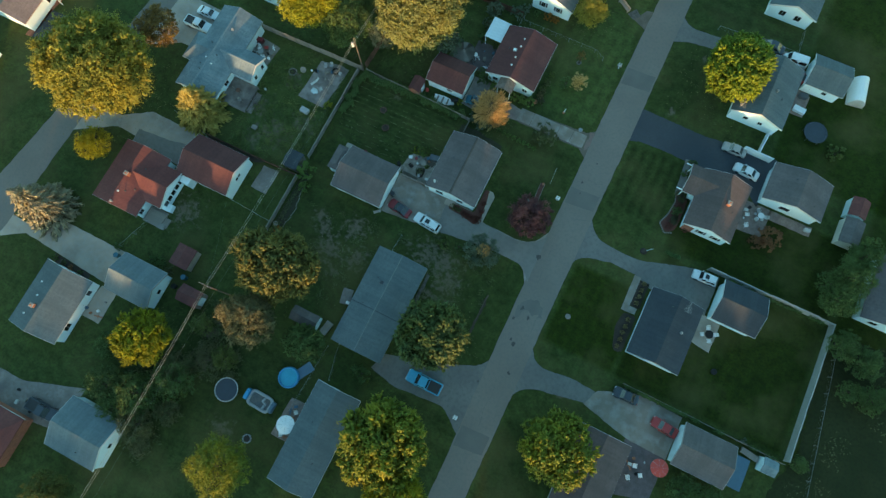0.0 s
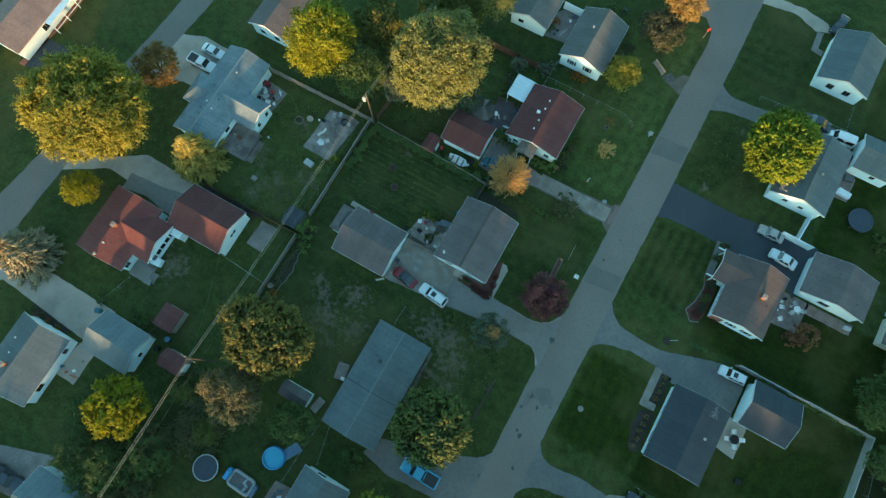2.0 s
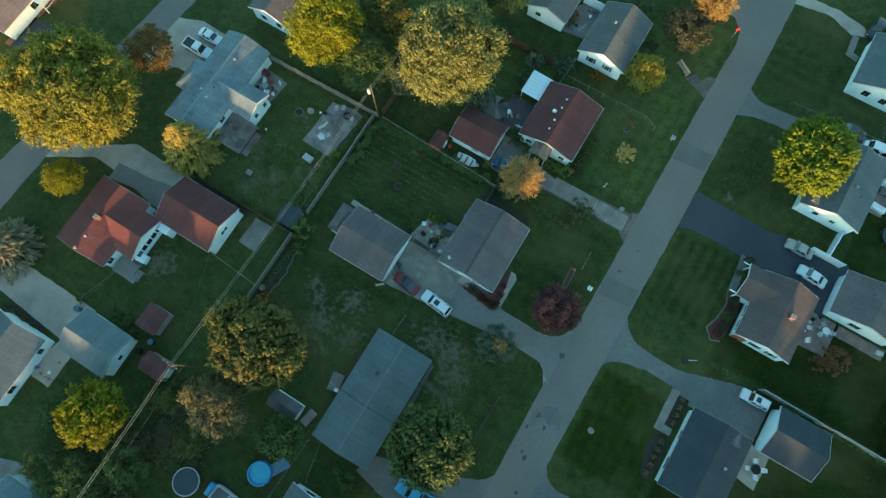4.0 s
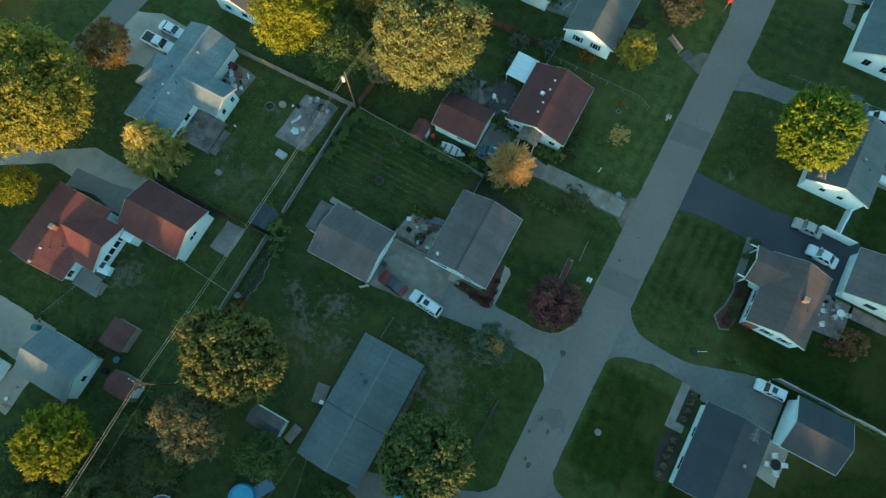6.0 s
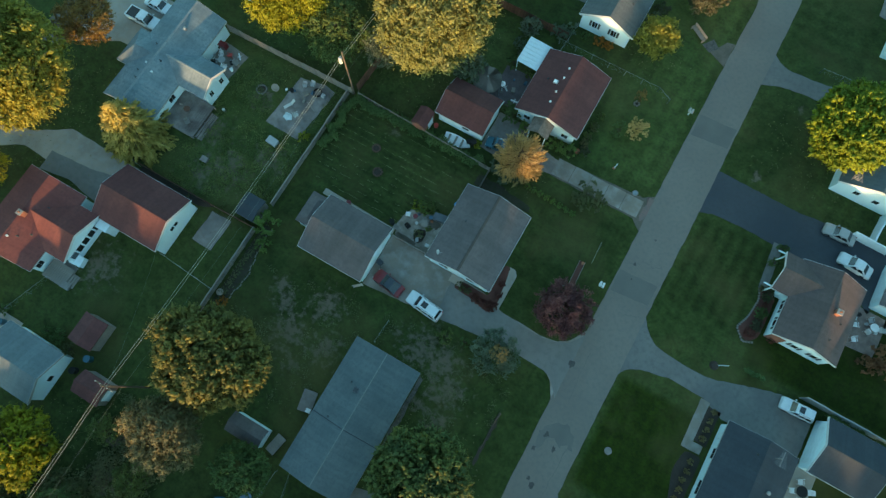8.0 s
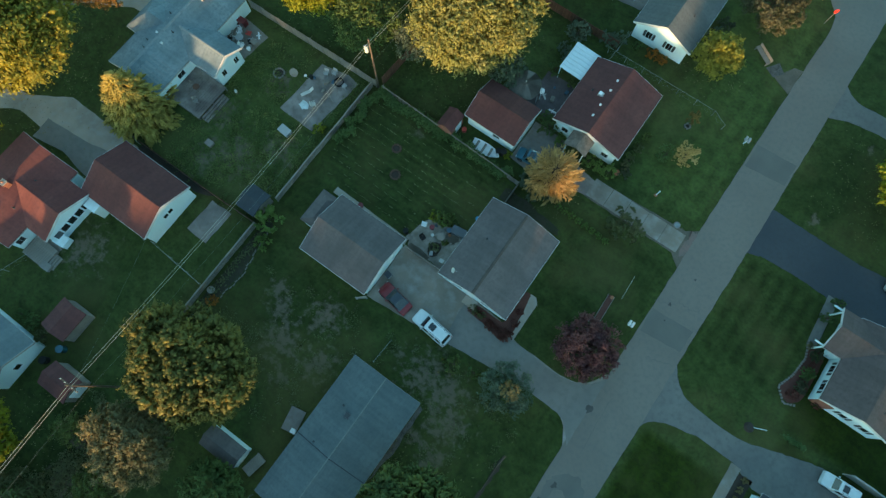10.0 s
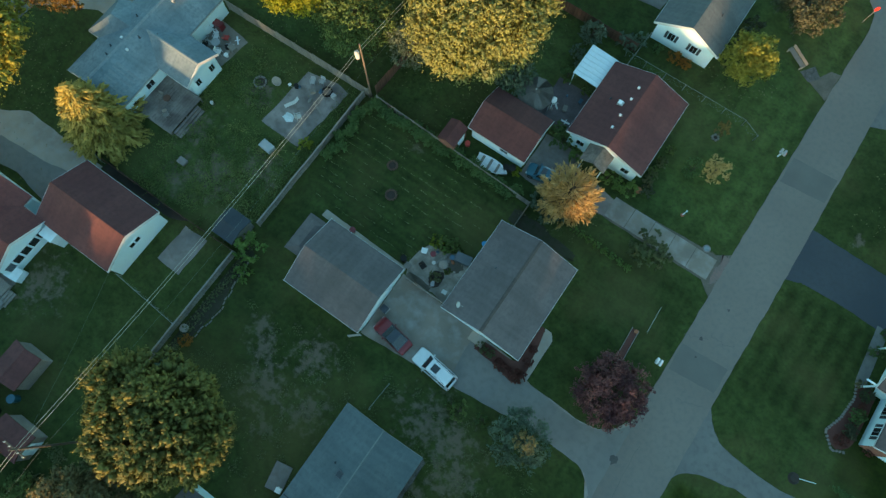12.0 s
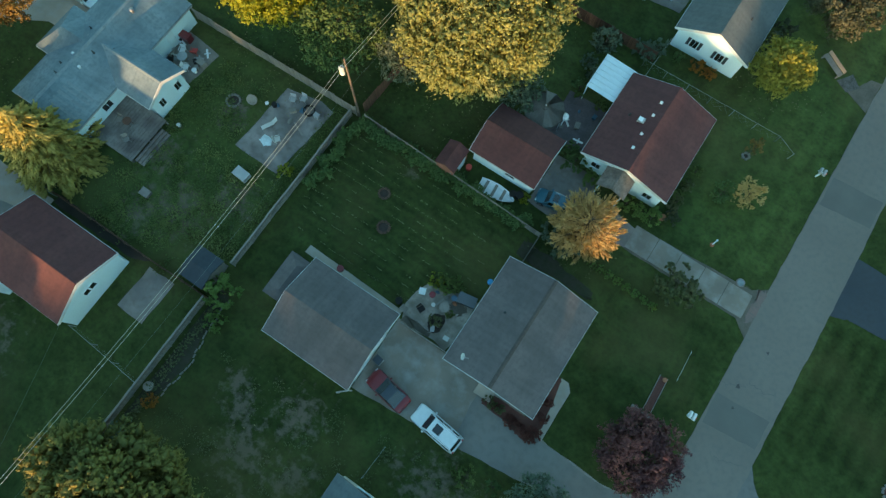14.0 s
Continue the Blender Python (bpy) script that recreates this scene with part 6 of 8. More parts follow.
# shrubs
for i, (x, y, r, h, mat, lab) in enumerate((
        (-18.3, -37.4, 1.7, 2.4, "f_green", "large dark shrub beside the blue driveway"), (28.9, 8.6, 2.1, 3.2, "f_russet", "russet brown shrub beside the patio"), (27.6, 7.5, 1.3, 1.7, "f_russet", "russet brown shrub on the lawn"),
        (-9.2, 9.5, 2.2, 2.4, "f_brush", "loose grey green shrub on the lawn"), (-19.6, 7.9, 2.3, 2.4, "f_grey", "grey green shrub under the amber tree"), (-41.7, -12.8, 1.75, 2.2, "f_hedge", "bright green shrub at the fence corner"), (-40.7, -15.2, 1.1, 1.2, "f_hedge", "bright green shrub at the bed end"), (-41.6, -26.4, 0.9, 1.2, "f_grey", "grey green plant at the fence bed"), (-15.9, -13.8, 1.2, 1.3, "f_weed", "bright green shrub beside the driveway"),
        (-13.6, -13.2, 0.8, 1.0, "f_green", "low green shrub beside the driveway"), (-44.2, -0.8, 0.9, 1.2, "f_lime", "yellow green shrub by the fence"), (-41.0, -23.4, 0.8, 0.9, "f_bloom", "orange flowering plant in the bed"),
        (-17.6, 30.3, 1.0, 0.9, "f_bloom", "orange flowers under the windows"), (-19.6, 30.2, 0.7, 0.9, "f_green", "green shrub under the windows"), (-16.2, 30.3, 0.8, 0.8, "f_bloom", "orange flowers under the windows"),
        (-22.8, 28.6, 1.3, 1.7, "f_grey", "grey green shrub in the alley"), (-22.5, 14.9, 1.4, 1.9, "f_green", "wide round evergreen shrub by the wall"), (-20.4, 14.3, 1.0, 1.3, "f_hedge", "round evergreen shrub by the wall"),
        (-16.5, 14.1, 0.95, 1.2, "f_hedge", "round evergreen shrub by the wall"), (-15.2, 14.0, 1.0, 1.3, "f_hedge", "round evergreen shrub by the wall"), (-13.9, 14.2, 1.05, 1.3, "f_hedge", "round evergreen shrub by the wall"), (-12.7, 16.9, 0.8, 0.9, "f_brush", "loose plant along the house front"), (-12.6, 18.8, 0.7, 0.9, "f_brush", "loose plant along the house front"), (-12.6, 20.6, 0.7, 0.9, "f_weed", "loose plant along the house front"), (-12.4, 15.2, 0.8, 0.9, "f_dull", "loose plant along the house front"), (-26.0, 21.8, 1.1, 1.5, "f_green", "leafy shrub under the awning edge"), (-25.6, 23.8, 1.0, 1.6, "f_grey", "grey green shrub under the awning edge"), (-23.4, 21.4, 0.7, 1.0, "f_weed", "leafy shrub under the awning edge"), (-26.6, 24.6, 1.0, 1.3, "f_grey", "grey green shrub behind the awning"),
        (-23.4, 15.6, 1.0, 1.4, "f_green", "dark shrub between garage and house"), (-13.0, 17.5, 0.6, 0.8, "f_weed", "low plant along the house front"), (-12.9, 19.2, 0.5, 0.7, "f_weed", "low plant along the house front"), (-12.8, 16.0, 0.7, 0.9, "f_tan", "low plant along the house front"),
        (-13.4, -8.0, 0.8, 0.7, "f_redbush", "red leaved shrub at the house corner"), (-14.6, -8.1, 0.7, 0.6, "f_redbush", "red leaved shrub at the house corner"), (-17.4, -7.6, 0.6, 0.7, "f_brush", "green shrub along the wall"), (-16.4, -7.7, 0.55, 0.6, "f_brush", "green shrub along the wall"), (-15.3, -8.0, 0.6, 0.6, "f_redbush", "red leaved shrub at the house corner"), (-13.2, -5.0, 0.5, 0.6, "f_redbush", "red leaved shrub along the front wall"),
        (14.8, 9.2, 0.8, 1.0, "f_dull", "grey green shrub in the corner bed"), (14.8, 7.1, 0.9, 1.1, "f_green", "dark green shrub in the corner bed"), (14.9, 5.4, 0.8, 0.9, "f_dull", "grey green shrub in the corner bed"), (17.2, 4.9, 0.6, 0.7, "f_redbush", "low red shrub under the wall"), (14.6, 4.3, 0.8, 0.8, "f_redbush", "low red shrub in the corner bed"), (13.9, 10.0, 0.5, 0.7, "f_tan", "small brown shrub by the walk"), (14.0, 13.6, 0.7, 0.9, "f_green", "leafy shrub beside the porch walk"), (13.9, 15.6, 0.6, 0.8, "f_green", "leafy shrub beside the porch walk"), (-13.0, -7.9, 0.9, 0.7, "f_redbush", "spreading red shrub at the house corner"), (-12.9, -6.3, 0.6, 0.6, "f_redbush", "spreading red shrub at the house corner"), (-25.0, -4.6, 0.7, 0.9, "f_brush", "brown green plant in the patio hole"), (-26.4, -1.4, 1.0, 1.1, "f_weed", "bright green plant beside the stone patio"), (-25.4, -1.2, 0.9, 1.0, "f_weed", "bright green plant beside the stone patio"), (14.9, 6.2, 0.7, 0.8, "f_dull", "brown green shrub in the corner bed"), (15.2, 5.2, 0.6, 0.7, "f_dull", "brown green shrub in the corner bed"), (15.1, 7.2, 0.6, 0.8, "f_green", "green shrub in the corner bed"), (14.8, 9.9, 0.6, 0.7, "f_dull", "brown green shrub in the bed"), (15.0, 8.0, 0.6, 0.8, "f_redbush", "low red shrub in the bed"), (14.9, 9.2, 0.5, 0.7, "f_green", "green shrub in the bed"),
        (-27.0, -1.5, 0.8, 0.9, "f_lime", "yellow green weeds at the patio edge"), (-25.7, -1.6, 0.7, 0.8, "f_hedge", "green weeds at the patio edge"), (-24.6, -1.0, 0.5, 0.6, "f_weed", "green plant beside the patio"), (-25.4, -0.6, 0.6, 0.8, "f_weed", "green plant beside the patio"), (-24.3, -3.4, 0.5, 0.7, "f_weed", "potted plant on the patio"), (-29.6, 14.9, 0.7, 0.9, "f_lime", "yellow green shrub at the garage corner"), (-24.6, 9.3, 0.7, 0.8, "f_lime", "yellow green shrub at the garage corner"),
        (-26.3, 27.7, 1.4, 1.8, "f_dull", "grey brown shrub at the brown fence"), (-21.9, 29.4, 1.3, 1.6, "f_grey", "grey green shrub at the fence end"), (-17.6, 43.6, 1.4, 1.6, "f_green", "green shrub behind the shuttered house"), (-15.8, 44.6, 0.9, 1.1, "f_grey", "pale shrub behind the shuttered house"), (-25.0, 37.5, 0.9, 1.2, "f_bloom", "orange flowering plant by the garage"), (-25.1, 35.8, 0.9, 1.3, "f_green", "green shrub by the garage"), (-12.8, 36.8, 1.2, 1.4, "f_grey", "grey green shrub at the house front"), (-12.4, 38.6, 1.2, 1.4, "f_dull", "brown shrub at the house front"), (34.0, 27.0, 1.9, 0.8, "f_weed", "low spreading green shrub on the lawn"), (36.2, -21.2, 0.6, 0.7, "f_grey", "grey round shrub beside the fence"), (14.6, 16.0, 0.5, 0.6, "f_green", "small shrub at the porch"), (13.6, 13.4, 0.5, 0.5, "f_green", "small shrub along the walk"), (-71.2, -43.2, 0.6, 0.9, "f_green", "leafy shrub in the driveway bed"), (-69.6, -43.2, 0.5, 0.7, "f_brush", "loose plant in the driveway bed"), (-68.0, -43.4, 0.6, 0.8, "f_russet", "brown shrub in the driveway bed"), (-66.3, -43.4, 0.5, 0.7, "f_green", "leafy shrub in the driveway bed"), (-62.9, -37.0, 0.8, 1.1, "f_green", "dark shrub behind the garage"), (-55.2, -36.4, 1.1, 1.4, "f_green", "dark shrub behind the garage"), (-53.2, -36.9, 0.9, 1.2, "f_brush", "tangled shrub behind the garage"), (-56.9, -36.5, 0.7, 1.0, "f_green", "dark shrub behind the garage"))):
    shrub(lab, x, y, r, h, mat, 120 + i, int(450 + 600 * r * r), 0.085 + 0.06 * r)
for i in range(4):
    shrub("clipped round shrub in dark mulch", 14.7, -9.3 + 1.1 * i, 0.42, 0.7, "f_ball", 170 + i, 700, 0.09, "round bed shrubs")
for i in range(5):
    shrub("clipped round shrub in dark mulch", 14.5 + 0.1 * (i % 2), -16.6 + 1.1 * i, 0.42, 0.7, "f_ball", 180 + i, 700, 0.09, "round bed shrubs")
for i in range(8):
    shrub("low hedge plant in a row", -16.4 + i * 0.93, 7.5 - 0.06 * i, 0.48, 0.75, "f_hedge", 190 + i, 700, 0.08, "hedge row")

# weeds, long grass and fallen leaves that nobody could count
def scatter(name, label, category, spots, material, size, seed, lift=0.06):
    rng = np.random.default_rng(seed)
    pos, nrm, sz = [], [], []
    for x, y, rx, ry, n in spots:
        a, q = rng.uniform(0, 6.283, n), np.sqrt(rng.uniform(0, 1, n))
        clump = 0.25 * np.sin(a * 5 + x) + 0.2 * np.sin(a * 9 + y)
        p = np.stack([x + rx * q * (1 + clump) * np.cos(a), y + ry * q * (1 + clump) * np.sin(a), lift * (0.3 + rng.uniform(0, 1.4, n))], 1)
        pos.append(p)
        w = rng.normal(scale=0.55, size=(n, 3)) + [0, 0, 1]
        nrm.append(w / np.linalg.norm(w, axis=1, keepdims=True))
        sz.append(size * rng.uniform(0.5, 1.4, n))
    ob = leaf_mesh(name, np.concatenate(pos), np.concatenate(nrm), np.concatenate(sz), M[material], None, rng)
    return tagged(ob, label, category, kind="stuff")


rnd = random.Random(31)
spots = [(rnd.uniform(-57, -44), rnd.uniform(-14, 5), rnd.uniform(0.4, 1.5), rnd.uniform(0.4, 1.5), 130) for _ in range(165)]
spots = [s for s in spots if not (-50.8 < s[0] < -43.2 and -2.2 < s[1] < 7)]
spots += [(-43.6 + rnd.uniform(-0.7, 0.3), -13 + 0.8 * i, 0.8, 0.7, 70) for i in range(26)]
scatter("weeds", "clumps of weeds and rough grass in the back yard", "weeds", spots, "f_weed", 0.12, 7, 0.14)
spots = [(-40.9 + 0.65 * i, 7.4 + rnd.uniform(-0.7, 0.2), 0.8, 0.6, 110) for i in range(28)] + [(-41.6 + rnd.uniform(-0.3, 0.7), 6.8 - 0.8 * i, 0.7, 0.6, 90) for i in range(10)] + [(rnd.uniform(16, 42), rnd.choice((-21.6, 0.1)), 1.0, 0.3, 40) for _ in range(30)]
scatter("vines", "vines and brush grown along the fences", "brush", [(a, b, c * 0.8, d * 0.9, n * 3) for a, b, c, d, n in spots], "f_green", 0.19, 8, 0.6)
spots = [(rnd.uniform(-44, -36), rnd.uniform(-48, -38), rnd.uniform(0.5, 1.5), rnd.uniform(0.5, 1.5), 60) for _ in range(34)] + [(rnd.uniform(-50, -42), rnd.uniform(-62, -48), rnd.uniform(0.5, 1.8), rnd.uniform(0.5, 1.8), 70) for _ in range(46)] + [(rnd.uniform(43, 56), rnd.uniform(-34, 0), 1.6, 1.6, 16) for _ in range(10)] + [(-41.6, -26 + 0.8 * i, 0.5, 0.6, 12) for i in range(16)]
scatter("undergrowth", "tangled undergrowth along the back lot line", "undergrowth", [(a, b, c, d, n * 3) for a, b, c, d, n in spots], "f_brush", 0.18, 9, 0.4)
spots = [(-35.2, 16.5, 9, 9, 700), (-51, 12, 8, 8, 500), (-77, -13, 11, 11, 900), (13.6, 30, 7, 7, 400), (-18.6, 8.9, 3.6, 3.4, 260), (-48.6, -46, 6, 6, 300), (-36, -29, 7, 7, 300), (-11, -28, 7, 7, 300), (-10.5, 33, 4, 4, 200)]
scatter("fallen_leaves", "scattered fallen yellow leaves", "leaves", spots, "f_tan", 0.13, 10, 0.045)
spots = [(rnd.uniform(-41, -20), rnd.uniform(-30, -15), rnd.uniform(0.3, 1.0), rnd.uniform(0.3, 1.0), 40) for _ in range(50)] + [(rnd.uniform(-20, -6), rnd.uniform(-26, -14.5), rnd.uniform(0.3, 0.9), rnd.uniform(0.3, 0.9), 40) for _ in range(36)]
scatter("grass_tufts", "uneven grass tufts in the lawns", "grass", spots, "f_brush", 0.11, 11, 0.05)
spots = [(-41.0 + 1.1 * i + rnd.uniform(-0.4, 0.4), -4.4 + 0.93 * k + rnd.uniform(-0.05, 0.05), rnd.uniform(0.3, 0.7), 0.04, 9) for k in range(12) for i in range(16) if rnd.random() < 0.6]
scatter("grass_clippings", "thin rows of pale mown grass clippings", "clippings", spots, "f_clip", 0.09, 12, 0.05)
# ---- fences ----
def panel_bm(length, height, boards=True, gap=0.012, cap=False, thick=0.02):
    bm = bmesh.new()
    n = int(length / 0.15) if boards else 1
    w = length / n
    for i in range(n):
        h = height + (0.015 * math.sin(i * 2.7) if boards else 0)
        box(i * w + gap / 2, (i + 1) * w - gap / 2, -thick / 2, thick / 2, 0.05, h, bm)
    for z in (0.3, height - 0.25):
        box(0, length, thick / 2, thick / 2 + 0.05, z, z + 0.09, bm)
    if cap:
        box(0, length, -0.07, 0.07, height, height + 0.05, bm)
    return bm


def board_fence(label, runs, height, material, span=2.4, cap=False, boards=True, thick=0.02):
    """A fence of panels between posts along each run."""
    ob = thing("fence", label, "fence")
    pm = None
    post = None
    for (x0, y0), (x1, y1) in runs:
        d = Vector((x1 - x0, y1 - y0, 0))
        n = max(1, round(d.length / span))
        a = math.degrees(math.atan2(d.y, d.x))
        if pm is None:
            unit = span
        for i in range(n):
            p = Vector((x0, y0, 0)) + d * (i / n)
            m = pose(p.x, p.y, 0, random.uniform(-1.2, 1.2), 0, a + random.uniform(-0.5, 0.5)) @ Matrix.Diagonal((d.length / n / unit, 1, 1, 1))
            if pm is None:
                pm = part("fence_panel", panel_bm(unit, height, boards, cap=cap, thick=thick), material, ob, m=m)
            else:
                again(pm, ob, m)
        for i in range(n + 1):
            p = Vector((x0, y0, 0)) + d * (i / n)
            m = pose(p.x, p.y, 0, 0, 0, a)
            if post is None:
                post = part("fence_post", box(-0.055, 0.055, -0.055, 0.055, -0.05, height + 0.1, bevel=0.012), material, ob, m=m)
            else:
                again(post, ob, m)
    return ob


def chain_fence(label, runs, height=1.1, span=2.6):
    """Steel posts, rails and a wire mesh."""
    ob = thing("chain_fence", label, "fence")
    post = None
    for (x0, y0), (x1, y1) in runs:
        d = Vector((x1 - x0, y1 - y0, 0))
        n = max(1, round(d.length / span))
        for i in range(n + 1):
            p = Vector((x0, y0, 0)) + d * (i / n)
            m = pose(p.x, p.y, 0)
            if post is None:
                post = part("fence_post", disc(0, 0, -0.05, height + 0.06, 0.035, n=8), M["steel"], ob, m=m)
            else:
                again(post, ob, m)
        part("top_rail", rod((x0, y0, height), (x1, y1, height), 0.017), M["steel"], ob)
        bm = bmesh.new()
        k = max(2, int(d.length / 0.7))
        for i in range(k + 1):
            for s in (-1, 1):
                t0, t1 = i / k, max(0.0, min(1.0, i / k + s * 0.9 / max(d.length, 1)))
                a, b = Vector((x0, y0, 0.05)) + d * t0, Vector((x0, y0, height)) + d * t1
                rod(a, b, 0.004, bm, 3)
        part("wire_mesh", bm, M["steel"], ob)
    return ob


board_fence("pale weathered board fence behind the slab yard", (((-61.5, 7.3), (-42.2, 7.6)),), 1.7, M["palewood"])
board_fence("pale weathered board fence along the back lot line", (((-42.6, 7.3), (-42.6, -10.4)), ((-42.7, -14.0), (-42.7, -29.0))), 1.25, M["palewood"], cap=True)
board_fence("brown grey board fence grown with vines", (((-41.2, 7.7), (-21.5, 7.0)),), 1.2, M["oldwood"])
board_fence("short brown board fence by the grey house", (((-21.5, 7.0), (-21.5, 3.5)),), 1.1, M["oldwood"])
board_fence("brown stained wooden fence beside the pole", (((-41.7, 8.3), (-41.3, 17.0)),), 1.8, M["brownwood"])
board_fence("brown stained wooden fence along the alley", (((-31.5, 28.7), (-21.6, 28.6)), ((-44.0, 29.0), (-31.5, 28.7))), 1.6, M["brownwood"])
board_fence("dark stained fence behind the red roofed garage", (((-60.0, -14.2), (-51.5, -14.2)), ((-51.5, -14.2), (-43.0, -14.0))), 1.1, M["brownwood"])
board_fence("grey white vinyl privacy fence along the yard", (((22.6, 0.4), (42.0, 0.3)), ((42.0, 0.3), (42.3, -21.2))), 1.7, M["fencevinyl"], boards=False, cap=True, thick=0.05)
board_fence("low brown board fence between the yards", (((17.6, -21.3), (28.6, -21.4)), ((28.6, -21.4), (42.2, -21.7))), 0.9, M["oldwood"])
board_fence("white vinyl fence and gate beside the garage", (((20.6, 21.4), (25.2, 21.3)), ((22.9, 21.5), (23.2, 25.6))), 1.7, M["trim"], boards=False, cap=True, thick=0.05)
board_fence("grey wooden gate fence between garage and house", (((-27.3, -6.35), (-22.6, -6.3)),), 0.95, M["greydeck"], span=1.5)
board_fence("short white fence end at the garage corner", (((-28.4, -14.1), (-27.6, -13.4)),), 1.3, M["greytrim"], span=1.1)
chain_fence("chain link fence across the back lawn", (((-50.6, -22.3), (-42.9, -22.8)),))
chain_fence("chain link fence beside the driveway lawn", (((-22.6, -15.5), (-22.8, -18.4)),))
board_fence("white vinyl wall between garage and house", (((-25.0, 40.7), (-21.6, 40.6)),), 1.7, M["trim"], boards=False, cap=True, thick=0.05)
chain_fence("chain link fence with a double top rail", (((-22.2, 27.6), (-7.8, 27.6)), ((-7.8, 27.6), (-6.0, 26.7))))
chain_fence("chain link fence beside the shuttered house", (((-21.2, 31.0), (-21.4, 26.0)),))
chain_fence("chain link fence along the back of the low house", (((-22.2, -40.4), (-23.4, -35.0)), ((-24.8, -36.0), (-25.4, -47.0))))
chain_fence("chain link fence in the far yard", (((43.6, -2.0), (47.0, -30.0)),))
chain_fence("chain link fence beside the gabled house", (((22.6, 45.8), (22.9, 41.4)), ((9.5, 40.6), (22.9, 41.4))))
chain_fence("chain link fence beside the driveway of the red roofed house", (((-67.0, -13.0), (-60.2, -14.4)), ((-60.8, -31.4), (-62.6, -36.8))))

# scalloped stone edging
ob = thing("edging", "scalloped pale stone edging of the fence bed", "edging")
first = None
path = [(-40.9, -23.2), (-40.3, -19.6), (-41.0, -15.8), (-41.1, -13.0)]
for (x0, y0), (x1, y1) in zip(path, path[1:]):
    n = int(math.hypot(x1 - x0, y1 - y0) / 0.42)
    for i in range(n):
        t = (i + 0.5) / n
        m = pose(x0 + (x1 - x0) * t + 0.1 * math.sin(i * 1.7), y0 + (y1 - y0) * t, 0, 0, 0, math.degrees(math.atan2(y1 - y0, x1 - x0)) + random.uniform(-10, 10))
        if first is None:
            first = part("edging_stone", box(-0.19, 0.19, -0.06, 0.06, -0.04, 0.14, bevel=0.04), M["stone"], ob, m=m)
        else:
            again(first, ob, m)
ob = thing("edging", "rough stone edging of the corner bed", "edging")
first = None
path = [(13.6, 10.6), (14.2, 8.6), (13.9, 6.2), (13.2, 4.4), (14.4, 3.1), (15.6, 3.6)]
for (x0, y0), (x1, y1) in zip(path, path[1:]):
    n = int(math.hypot(x1 - x0, y1 - y0) / 0.3)
    for i in range(n):
        t = (i + 0.5) / n
        m = pose(x0 + (x1 - x0) * t, y0 + (y1 - y0) * t, 0, 0, 0, random.uniform(0, 180))
        if first is None:
            first = part("edging_stone", box(-0.1, 0.1, -0.13, 0.13, -0.04, 0.12, bevel=0.04), M["stone"], ob, m=m)
        else:
            again(first, ob, m)

# ---- vehicles ----
def car_ring(x, w, z0, z1, crown=0.03):
    h = w / 2
    return [(x, -h * 0.94, z0), (x, -h, z0 + 0.18), (x, -h, z1 - 0.16), (x, -h * 0.93, z1 - 0.03), (x, -h * 0.5, z1 + crown), (x, h * 0.5, z1 + crown), (x, h * 0.93, z1 - 0.03), (x, h, z1 - 0.16), (x, h, z0 + 0.18), (x, h * 0.94, z0)]


